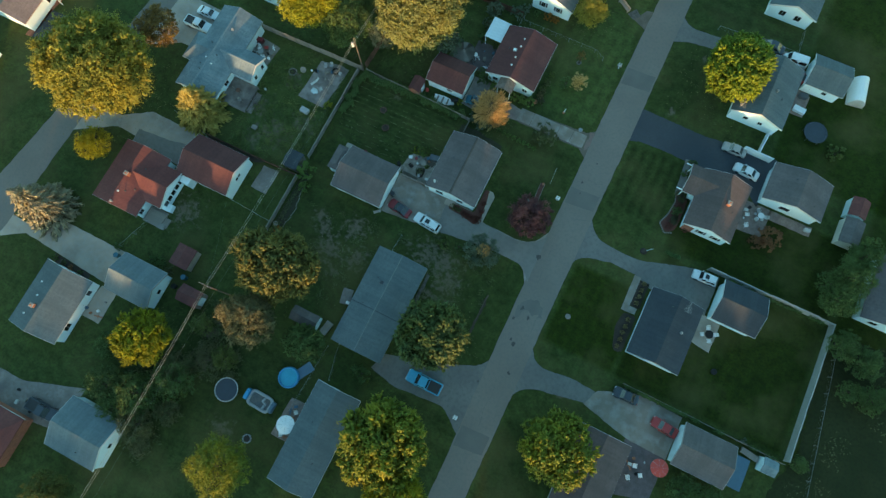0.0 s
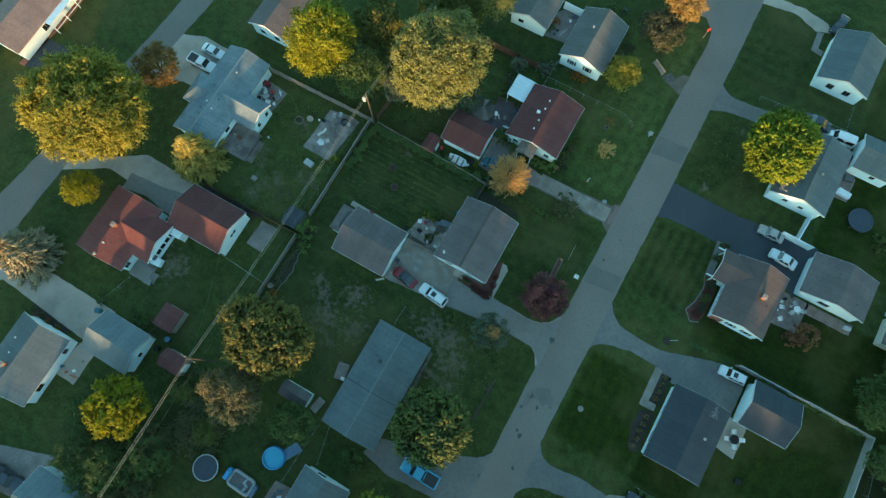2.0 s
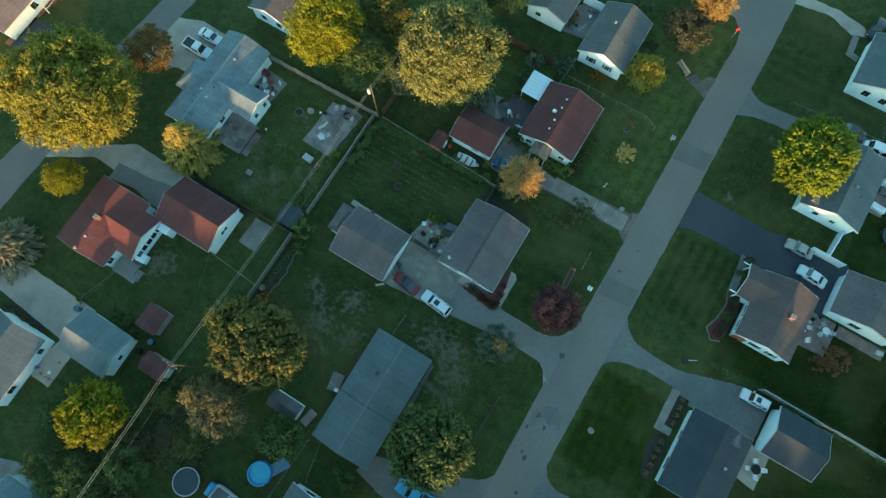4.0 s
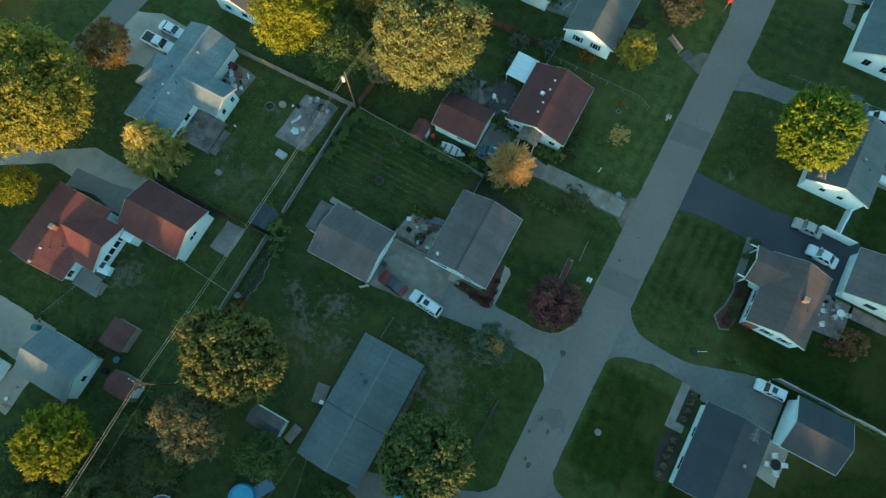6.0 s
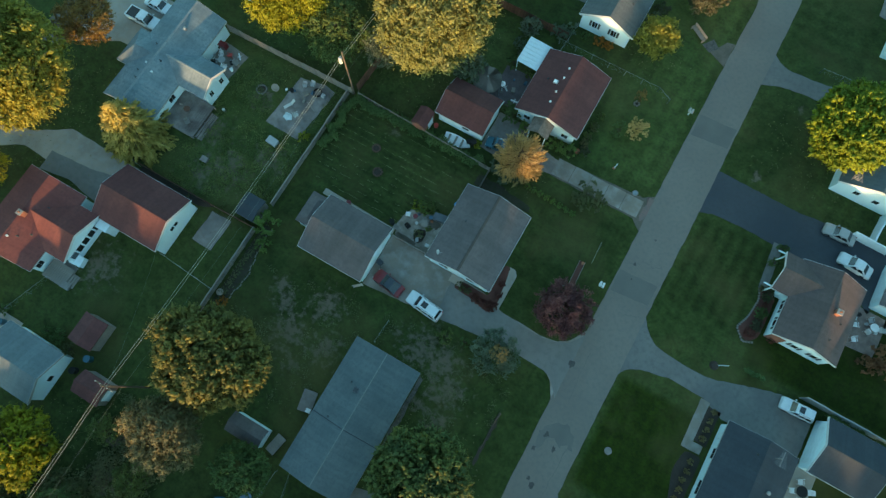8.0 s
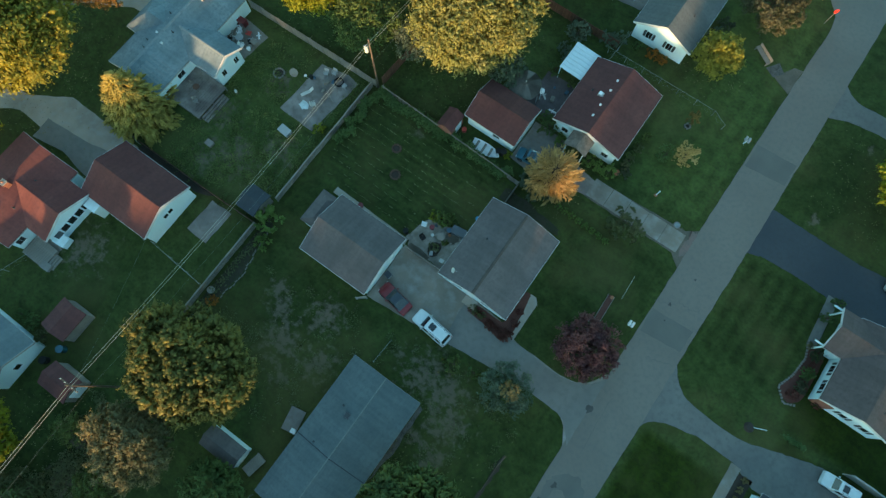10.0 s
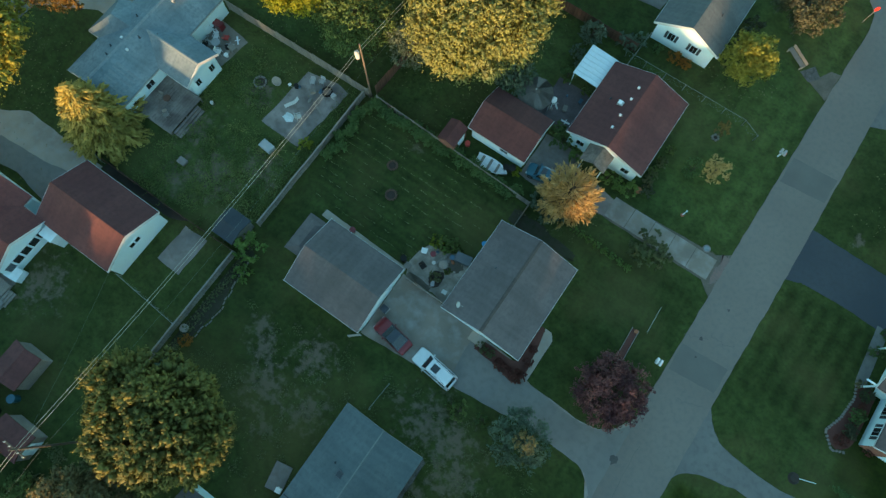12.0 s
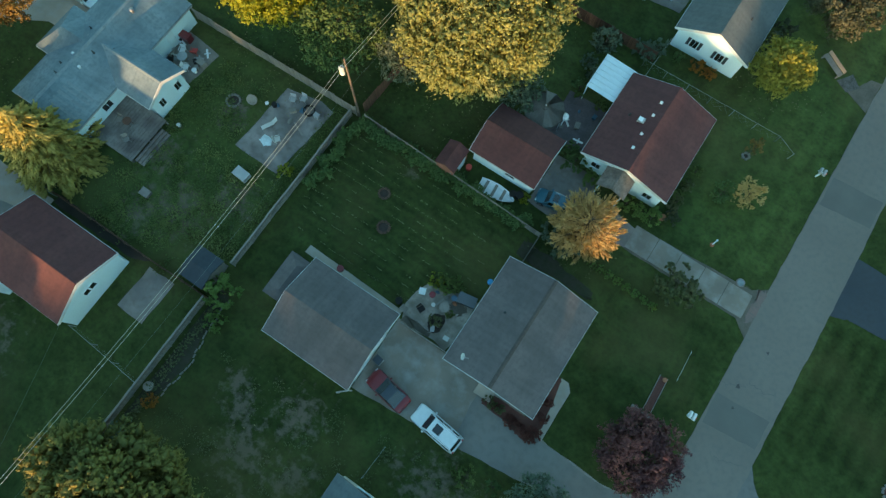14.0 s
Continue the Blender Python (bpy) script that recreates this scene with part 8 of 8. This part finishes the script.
tub = thing("spa_ring", "round wire hoop standing on the slab", "hoop", pose(-46.2, 5.4, 0.03))
part("hoop", ring(0, 0, 0.0, 0.35, 0.5, 0.56), M["rubber"], tub)
cr = thing("lounger", "white folding lounger on the slab", "lounger", pose(-48.4, 2.1, 0.03, 0, 0, 62))
part("bed", box(-0.8, 0.4, -0.2, 0.2, 0.3, 0.34, bevel=0.01), M["vinyl"], cr)
part("backrest", box(0.0, 0.6, -0.2, 0.2, 0, 0.04, bevel=0.01, m=pose(0.4, 0, 0.33, 0, -38, 0)), M["vinyl"], cr)
for sx in (-0.8, 0.3):
    for sy in (-0.25, 0.25):
        part("leg", rod((sx, sy, 0), (sx, sy, 0.3), 0.02), M["steel"], cr)

# round wicker seat and stool at the slab, bin on the concrete driveway
s = thing("papasan_chair", "tan round wicker chair at the slab edge", "chair", pose(-51.3, 3.2, 0, 0, 0, 35))
part("seat", disc(0, 0, 0, 0.14, 0.3, n=18, r2=0.52), M["palewood"], s, m=pose(0, 0.05, 0.42, 46, 0, 0))
part("base", ring(0, 0, 0.0, 0.34, 0.28, 0.34, 16), M["oldwood"], s)
s = thing("stool", "white round stool on the slab edge", "stool", pose(-49.9, 3.7, 0.03))
part("seat", disc(0, 0, 0.4, 0.45, 0.18, n=16), M["whitecloth"], s)
for k in range(3):
    part("leg", rod((0.2 * math.cos(2.1 * k), 0.2 * math.sin(2.1 * k), 0), (0.1 * math.cos(2.1 * k), 0.1 * math.sin(2.1 * k), 0.4), 0.02), M["steel"], s)
s = thing("wheeled_bin", "dark square wheeled bin on the concrete driveway", "bin", pose(-27.15, -10.05, 0.04, 0, 0, -8))
part("body", loft([[(-0.26, -0.25, 0.08), (0.26, -0.25, 0.08), (0.26, 0.25, 0.08), (-0.26, 0.25, 0.08)], [(-0.33, -0.31, 1.0), (0.33, -0.31, 1.0), (0.33, 0.31, 1.0), (-0.33, 0.31, 1.0)]]), M["rubber"], s)
part("lid", box(-0.36, 0.34, -0.33, 0.33, 1.0, 1.06, bevel=0.02), M["darkcar"], s)
part("handle", rod((0.42, -0.3, 0.98), (0.42, 0.3, 0.98), 0.025), M["greytrim"], s)
for sy in (-0.3, 0.3):
    part("wheel", rod((0.24, sy - 0.03, 0.1), (0.24, sy + 0.03, 0.1), 0.1, n=14), M["rubber"], s)
    part("handle_bracket", rod((0.33, sy, 0.96), (0.43, sy, 0.98), 0.018), M["greytrim"], s)

# deck behind the pale roofed house
d = thing("deck", "grey weathered wooden deck with steps", "deck", pose(-58.75, -5.5, 0))
first = None
DECK_Z = 0.62
for k in range(16):
    m = pose(-2.5 + 0.31 * k, 0, DECK_Z)
    if first is None:
        first = part("deck_board", box(-0.145, 0.145, -2.45, 2.45, -0.04, 0.0), M["olddeck"], d, m=m)
    else:
        again(first, d, m)
for yy in (-2.35, 0, 2.35):
    part("joist", box(-2.6, 2.3, yy - 0.05, yy + 0.05, DECK_Z - 0.2, DECK_Z - 0.04), M["oldwood"], d)
    for xx in (-2.4, 0.0, 2.2):
        part("deck_post", box(xx - 0.06, xx + 0.06, yy - 0.06, yy + 0.06, 0.0, DECK_Z - 0.2), M["oldwood"], d)
part("skirt", box(-2.6, 2.3, -2.48, -2.45, 0.05, DECK_Z - 0.05), M["oldwood"], d)
for k in range(3):
    part("step", box(2.36 + 0.28 * k, 2.64 + 0.28 * k, -2.2, 1.6, 0.0, DECK_Z - 0.16 * (k + 1)), M["olddeck"], d)


def fire_pit(label, x, y, r, mat="stone"):
    ob = thing("fire_pit", label, "fire pit", pose(x, y, 0))
    part("ash", disc(0, 0, -0.02, 0.05, r - 0.1, n=16), M["mulch"], ob)
    first = None
    n = int(2 * math.pi * r / 0.3)
    for k in range(n):
        m = pose(0, 0, 0, 0, 0, 360 * k / n + random.uniform(-4, 4))
        if first is None:
            first = part("pit_stone", box(r - 0.1, r + 0.1, -0.13, 0.13, -0.02, 0.2, bevel=0.04), M[mat], ob, m=m)
        else:
            again(first, ob, m)


fire_pit("small ring of rusty stones on the lawn", -33.7, -0.1, 0.55, "rust")
fire_pit("small ring of brown stones on the lawn", -35.5, 2.6, 0.5, "rust")
fire_pit("ring of pale stones on the weedy lawn", -52.9, 2.2, 0.65)
fire_pit("small ring of stones round the sapling", -9.4, 24.7, 0.32)
fire_pit("wire ring on the lawn", -29.3, -53.4, 0.6, "steel")


def mailbox(label, x, y, mat):
    ob = thing("mailbox", label, "mailbox", pose(x, y, 0, 0, 0, 0))
    part("post", box(-0.06, 0.06, -0.06, 0.06, 0, 0.95), M["trim"], ob)
    for dx in (-0.17, 0.19):
        bm = bmesh.new()
        pts = [(-0.13, 0.95), (0.13, 0.95), (0.13, 1.1), (0.09, 1.2), (0, 1.23), (-0.09, 1.2), (-0.13, 1.1)]
        loft([[(dx + u, yy, v) for u, v in pts] for yy in (-0.3, 0.3)], bm)
        part("box", bm, M[mat], ob)
    part("arm", box(-0.35, 0.35, -0.05, 0.05, 0.88, 0.95), M["trim"], ob)
    part("flag", box(0.34, 0.36, -0.1, 0.05, 1.0, 1.15), M["stopred"], ob, "red flag")


mailbox("pair of white mailboxes at the road edge", -2.9, 0.7, "whitecloth")
mailbox("pair of dark and white mailboxes at the road edge", -3.0, 26.6, "greytrim")
mailbox("pair of white mailboxes beside the drive", -2.8, -36.8, "whitecloth")

s = thing("stop_sign", "red octagonal street sign on a steel post", "sign", pose(-2.6, 46.6, 0, 0, 0, 40))
part("post", rod((0, 0, 0), (0, 0, 2.5), 0.035), M["steel"], s)
bm = bmesh.new()
bmesh.ops.create_cone(bm, cap_ends=True, segments=8, radius1=0.31, radius2=0.31, depth=0.03, matrix=pose(0, -0.05, 2.3, 78, 0, 0) @ pose(0, 0, 0, 0, 0, 22.5))
part("sign_face", bm, M["stopred"], s, "red sign face")

b = thing("bench", "white garden bench swing near the street", "bench", pose(-6.7, 37.9, 0, 0, 0, -32))
first = None
for k in range(5):
    m = pose(0, -0.2 + 0.12 * k, 0.45)
    if first is None:
        first = part("seat_slat", box(-1.3, 1.3, -0.05, 0.05, 0, 0.03), M["palewood"], b, m=m)
    else:
        again(first, b, m)
for k in range(3):
    part("back_slat", box(-1.3, 1.3, 0.32, 0.36, 0.55 + 0.15 * k, 0.66 + 0.15 * k), M["palewood"], b)
for sx in (-1.2, 1.2):
    part("bench_leg", box(sx - 0.05, sx + 0.05, -0.25, 0.36, 0, 0.45), M["palewood"], b)

w = thing("garden_border", "narrow brick edged border with red flowers", "flower bed", pose(-6.0, 0.75, 0, 0, 0, 92))
part("soil", box(-1.6, 1.6, -0.32, 0.32, -0.05, 0.05, bevel=0.02), M["redmulch"], w)
for sy in (-1, 1):
    part("border_board", box(-1.65, 1.65, sy * 0.35 - 0.025, sy * 0.35 + 0.025, -0.02, 0.1), M["oldwood"], w)
part("stepping_stone", box(-2.2, -1.75, 0.35, 1.3, -0.02, 0.05, bevel=0.02), M["greyslab"], w)
part("stepping_stone", box(-2.3, -1.72, -0.5, 0.25, -0.02, 0.05, bevel=0.02), M["greyslab"], w)
part("flower_pot", disc(1.4, -0.1, 0.0, 0.35, 0.14, n=12, r2=0.2), M["terracotta"], w)
h = thing("shepherd_hook", "thin white garden pole lying by the border", "garden stake", pose(-5.0, 4.1, 0.04, 0, 0, 90))
part("shaft", rod((-1.4, 0, 0.03), (1.6, 0.1, 0.03), 0.014), M["vinyl"], h)
for x, y, lab, r, hh, mt in ((-26.5, -2.8, "red pot on the stone patio", 0.28, 0.4, "redcar"), (-55.5, -2.7, "small pale bucket on the weedy lawn", 0.17, 0.3, "vinyl"), (-49.3, 4.0, "dark pot on the slab edge", 0.25, 0.4, "rubber"), (-25.0, 9.2, "black barrel beside the garage", 0.34, 0.9, "rubber"), (-25.6, 9.0, "black tub beside the garage", 0.32, 0.7, "rubber"), (-62.3, -38.4, "blue barrel at the garage wall", 0.4, 0.95, "bluecar"), (-50.6, -36.7, "blue barrel by the shed", 0.4, 0.9, "bluecar"), (-30.4, 9.0, "red fuel can by the shed", 0.28, 0.5, "redcloth"), (-28.6, -4.9, "dark barrel by the strip", 0.3, 0.8, "rubber"), (-34.6, -5.4, "red tub on the concrete strip", 0.3, 0.4, "redcar"), (-22.9, 1.0, "blue bucket at the house corner", 0.25, 0.4, "bluecloth"), (28.9, -13.8, "small dark fire bowl with yellow toy", 0.42, 0.35, "rubber"), (-42.0, -22.6, "pale planter ring on the fence line", 0.4, 0.35, "concrete"), (-13.1, 14.8, "terracotta pot by the house front", 0.3, 0.4, "terracotta"), (-51.3, -38.6, "dark tank behind the garage", 0.4, 0.8, "rubber")):
    o = thing("barrel", lab, "container", pose(x, y, 0.03))
    part("body", disc(0, 0, 0, hh, r * 0.92, n=18, r2=r), M[mt], o)
    part("rim", ring(0, 0, hh - 0.05, hh + 0.02, r * 0.86, r * 1.05, 18), M[mt], o)
for x, y, sx, sy, sz, mt, lab in ((-47.4, -3.3, 1.4, 0.9, 0.6, "greytrim", "grey storage chest on the weedy lawn"), (-53.6, -9.6, 0.9, 0.7, 0.4, "greyslab", "grey block in the long grass"), (-45.2, 5.3, 0.5, 0.4, 0.6, "greytrim", "small grill on the slab"), (-23.4, -5.3, 0.45, 0.35, 0.3, "vinyl", "small pale box on the patio"), (-27.9, -5.2, 0.6, 0.5, 0.4, "stone", "small stone planter on the patio"), (-60.9, 4.9, 1.2, 0.7, 0.9, "redcar", "red covered grill on the patio"), (-57.9, 3.6, 0.8, 0.6, 0.5, "palewood", "wooden crate on the patio"), (-58.6, 1.2, 0.9, 0.5, 0.5, "greytrim", "grey bench box on the patio"), (-26.0, -28.0, 1.6, 2.4, 0.12, "greyslab", "grey step pad beside the back door"), (-23.7, -1.55, 1.6, 0.9, 0.8, "tubcover", "dark blue grey covered tub on the patio"), (-25.3, -28.8, 0.5, 0.4, 0.6, "whitecloth", "small white box by the wall"), (-26.5, -33.7, 1.1, 2.1, 0.35, "oldwood", "old wooden frame on the grass"), (37.6, -22.6, 2.6, 0.8, 0.4, "oldwood", "raised wooden planter by the fence"), (26.5, 32.0, 1.9, 0.9, 0.6, "metalwhite", "pale blue white bench chest on the paved yard"), (34.2, 13.0, 0.9, 0.5, 0.5, "vinyl", "pale bench at the garage corner"), (26.3, 34.6, 1.3, 0.8, 0.7, "tubcover", "dark teal table box on the paved yard"), (-58.6, -31.2, 1.2, 0.8, 0.4, "greydeck", "grey wooden steps at the back door"), (-59.0, -28.0, 1.5, 1.2, 0.9, "trim", "white entry box of the rear wing")):
    o = thing("storage_box", lab, "box", pose(x, y, 0.02, 0, 0, random.uniform(-12, 12)))
    part("body", box(-sx / 2, sx / 2, -sy / 2, sy / 2, 0, sz * 0.85, bevel=0.03), M[mt], o)
    part("lid", box(-sx / 2 - 0.03, sx / 2 + 0.03, -sy / 2 - 0.03, sy / 2 + 0.03, sz * 0.85 + 0.004, sz, bevel=0.02), M[mt], o)

rnd = random.Random(77)
KINDS = (("crate", "box"), ("bucket", "bucket"), ("sack", "sack"), ("board", "board"), ("pot", "flower pot"))
def clutter(x, y, w, d, n, where):
    """Odd small things left on a patio."""
    for k in range(n):
        nm, cat = KINDS[rnd.randrange(5)]
        px, py, turn = x + rnd.uniform(-w, w), y + rnd.uniform(-d, d), rnd.uniform(0, 180)
        mt = rnd.choice(("whitecloth", "greytrim", "oldwood", "rubber", "vinyl", "terracotta", "palewood", "bluefloor"))
        o = thing(nm, "small %s %s lying on the %s" % ({"whitecloth": "white", "greytrim": "grey", "oldwood": "wooden", "rubber": "black", "vinyl": "pale grey", "terracotta": "terracotta", "palewood": "pale wooden", "bluefloor": "dark blue"}[mt], cat, where), cat, pose(px, py, 0.03, 0, 0, turn))
        a = rnd.uniform(0.16, 0.32)
        if nm == "crate":
            part("body", box(-a, a, -a * 0.7, a * 0.7, 0, a * 1.1, bevel=0.02), M[mt], o)
            part("lid", box(-a - 0.02, a + 0.02, -a * 0.7 - 0.02, a * 0.7 + 0.02, a * 1.1, a * 1.1 + 0.04, bevel=0.01), M[mt], o)
        elif nm in ("bucket", "pot"):
            part("body", disc(0, 0, 0, a * 1.3, a * 0.6, n=14, r2=a * 0.8), M[mt], o)
            part("rim", ring(0, 0, a * 1.25, a * 1.36, a * 0.7, a * 0.86, 14), M[mt], o)
        elif nm == "sack":
            bm = bmesh.new()
            bmesh.ops.create_uvsphere(bm, u_segments=10, v_segments=6, radius=1, matrix=Matrix.Translation((0, 0, a * 0.4)) @ Matrix.Diagonal((a * 1.2, a * 0.8, a * 0.45, 1)))
            part("bag", bm, M[mt], o, smooth=True)
            part("tied_end", rod((a * 1.0, 0, a * 0.4), (a * 1.4, 0, a * 0.5), a * 0.2, n=8, r2=a * 0.1), M[mt], o)
        else:
            part("plank", box(-a * 3, a * 3, -0.09, 0.09, 0.0, 0.04), M[mt], o)
            part("batten", box(-0.05, 0.05, -0.3, 0.3, 0.04, 0.07), M[mt], o)


clutter(-59.8, 3.4, 1.9, 1.6, 16, "cluttered patio")
clutter(-25.6, -3.6, 1.6, 1.7, 9, "stone patio")
clutter(26.2, 11.0, 1.7, 2.0, 8, "brick patio")
clutter(24.0, -32.0, 2.2, 2.6, 8, "paved yard")
clutter(-47.4, 3.8, 1.8, 2.0, 5, "old slab")
clutter(-24.8, -48.2, 1.0, 2.6, 6, "small patio")
clutter(-61.0, -46.4, 1.4, 2.0, 5, "small patio")
clutter(-63.0, -63.6, 3.0, 1.2, 5, "grey driveway")
clutter(-24.6, 18.4, 1.4, 1.8, 5, "dark patio")
clutter(-23.4, 38.0, 1.2, 2.4, 7, "grey yard")
sw = thing("lawn_lamp", "leaning lamp post with dark shade in the lawn", "lamp", pose(13.0, -0.9, 0))
part("post", rod((0, 0, 0), (0.5, 0.1, 1.9), 0.04), M["trim"], sw)
part("base_plants", disc(-0.3, -0.2, 0, 0.25, 0.55, n=14, r2=0.4), M["mulch"], sw)
ym = thing("lawn_marker", "dark round lawn cover in the grass", "cover", pose(6.2, -15.7, 0))
part("cover", disc(0, 0, -0.02, 0.05, 0.42, n=20), M["greyslab"], ym)
tr = thing("tree_trunk_log", "fallen dead branch lying on the lawn", "branch", pose(-6.25, -20.3, 0.02, 0, 0, 88))
part("log", limb_mesh([((-2.4, 0, 0.04), (1.2, 0.1, 0.05), 0.03, 0.06), ((1.2, 0.1, 0.05), (2.2, 0, 0.08), 0.08, 0.14), ((0.2, 0, 0.08), (1.0, 0.5, 0.1), 0.05, 0.03)]), M["bark"], tr)

for ob, up in ((table("grill table on the deck", -59.0, -5.2, 0.4, "brownwood"), 0.59), (chair("weathered garden chair on the deck", -58.0, -6.6, 60, "greydeck"), 0.59), (chair("weathered garden chair on the deck", -59.9, -5.4, 10, "oldwood"), 0.59)):
    ob.location.z += up

# ---- poles and lines ----
def utility_pole(label, x, y, height, transformer=False, arm=True, lean=0.0):
    ob = thing("utility_pole", label, "utility pole", pose(x, y, 0, 0, lean, 0))
    part("pole", rod((0, 0, -0.1), (0, 0, height), 0.125, n=12, r2=0.08), M["pole"], ob)
    if arm:
        part("crossarm", box(-1.1, 1.1, -0.06, 0.06, height - 0.7, height - 0.58), M["pole"], ob)
        for k in (-1.0, -0.45, 0.45, 1.0):
            part("insulator", disc(k, 0, height - 0.58, height - 0.4, 0.05, n=10, r2=0.035), M["vinyl"], ob)
    if transformer:
        t = part("transformer", disc(-0.35, -0.25, height - 2.2, height - 1.3, 0.22, n=18), M["vinyl"], ob, "pale grey transformer can")
        part("transformer_lid", disc(-0.35, -0.25, height - 1.3, height - 1.2, 0.23, n=18, r2=0.1), M["vinyl"], t)
        for k in (-0.1, 0.1):
            part("bushing", disc(-0.35 + k, -0.25, height - 1.2, height - 1.05, 0.03, n=8), M["rubber"], t)
    return ob


POLE_H = 9.8
utility_pole("wooden utility pole with a grey transformer at the fence corner", -42.0, 7.7, POLE_H, True, False)
utility_pole("wooden utility pole with crossarm behind the shed", -42.8, -35.9, POLE_H, False, True)
utility_pole("wooden utility pole on the back lot line", -43.3, -80.0, POLE_H, False, True)
utility_pole("wooden utility pole beyond the maples", -40.5, 52.0, POLE_H, False, True)


def line(label, a, b, sag, r, mat="wire"):
    cu = bpy.data.curves.new("power_line", "CURVE")
    cu.dimensions, cu.bevel_depth, cu.bevel_resolution = "3D", r, 1
    sp = cu.splines.new("POLY")
    n = 24
    sp.points.add(n)
    for i in range(n + 1):
        t = i / n
        p = Vector(a).lerp(Vector(b), t)
        sp.points[i].co = (p.x, p.y, p.z - sag * 4 * t * (1 - t), 1)
    cu.materials.append(M[mat])
    ob = new("power_line", cu)
    return tagged(ob, label, "power line", group="power lines")


stops = [(-40.5, 52.0), (-42.0, 7.7), (-42.8, -35.9), (-43.3, -80.0)]
for (xa, ya), (xb, yb) in zip(stops, stops[1:]):
    for dx, dz, lab, rr, sag in ((-0.16, -0.8, "pale twin power line above the lots", 0.016, 0.8), (0.12, -0.8, "pale twin power line above the lots", 0.016, 0.8), (0.25, -3.6, "thin dark cable above the lots", 0.009, 0.9)):
        line(lab, (xa + dx, ya, POLE_H + dz), (xb + dx, yb, POLE_H + dz), sag, rr, "darkwire" if "dark" in lab else "wire")
line("thin service cable to the red roofed garage", (-42.8, -35.9, 8.6), (-50.6, -21.0, 2.9), 0.3, 0.007, "darkwire")
hung = {}
for ob in [o for o in scene.objects if o.name.startswith("power_line") and "twin" in o["label"]]:
    y0, y1 = ob.data.splines[0].points[0].co.y, ob.data.splines[0].points[-1].co.y
    for y in (24.0, -9.0, -22.0, -30.0, -48.0):
        if y1 < y < y0:
            q = min(ob.data.splines[0].points, key=lambda p: abs(p.co.y - y)).co
            part("spacer", box(q.x - 0.035, q.x + 0.035, q.y - 0.05, q.y + 0.05, q.z - 0.03, q.z + 0.03, bevel=0.01), M["vinyl"], ob, "small white spacer")
orn = thing("garden_ornament", "small orange and white garden figure on the lawn", "ornament", pose(-8.05, 15.2, 0, 0, 0, 25))
part("ornament_base", disc(0, 0, 0, 0.14, 0.2, n=12, r2=0.16), M["terracotta"], orn)
part("ornament_stem", rod((0, 0, 0.1), (0.25, 0.3, 0.5), 0.06, n=8, r2=0.03), M["trim"], orn)
part("ornament_top", disc(0.27, 0.33, 0.46, 0.6, 0.1, n=10, r2=0.04), M["trim"], orn)
lid = thing("manhole_lid", "pale oval concrete utility lid in the grass", "lid", pose(-4.3, 13.5, 0, 0, 0, 20))
part("rim", ring(0, 0, -0.02, 0.05, 0.3, 0.4, 20), M["greyslab"], lid)
part("cover", disc(0, 0, -0.02, 0.065, 0.29, n=20), M["paleridge"], lid)
# dark rut in the front lawn with a dead branch beside it
rut = [(-6.35, -18.2), (-6.05, -18.5), (-5.95, -19.6), (-6.1, -21.6), (-6.05, -23.2), (-6.05, -24.6), (-6.35, -24.5), (-6.5, -23.4), (-6.4, -21.6), (-6.35, -20.0), (-6.5, -18.8)]
tagged(part("rut", slab(wobble(rut, 0.1, 0.4, 9), -0.05, 0.012), M["mulch"]), "dark muddy rut in the front lawn", "rut", kind="structure")
# roofed front porch of the west house
p = thing("porch", "white roofed porch with posts on the brick walk", "porch", pose(-98.0, 0.2, 0))
part("porch_roof", box(-0.9, 0.9, -4.4, 4.4, 2.5, 2.62, bevel=0.02), M["trim"], p)
for k in range(4):
    part("porch_post", box(0.72, 0.84, -4.2 + 2.8 * k - 0.06, -4.2 + 2.8 * k + 0.06, 0.0, 2.5), M["trim"], p)
part("porch_rail", box(0.75, 0.81, -4.2, 4.2, 0.85, 0.92), M["trim"], p)
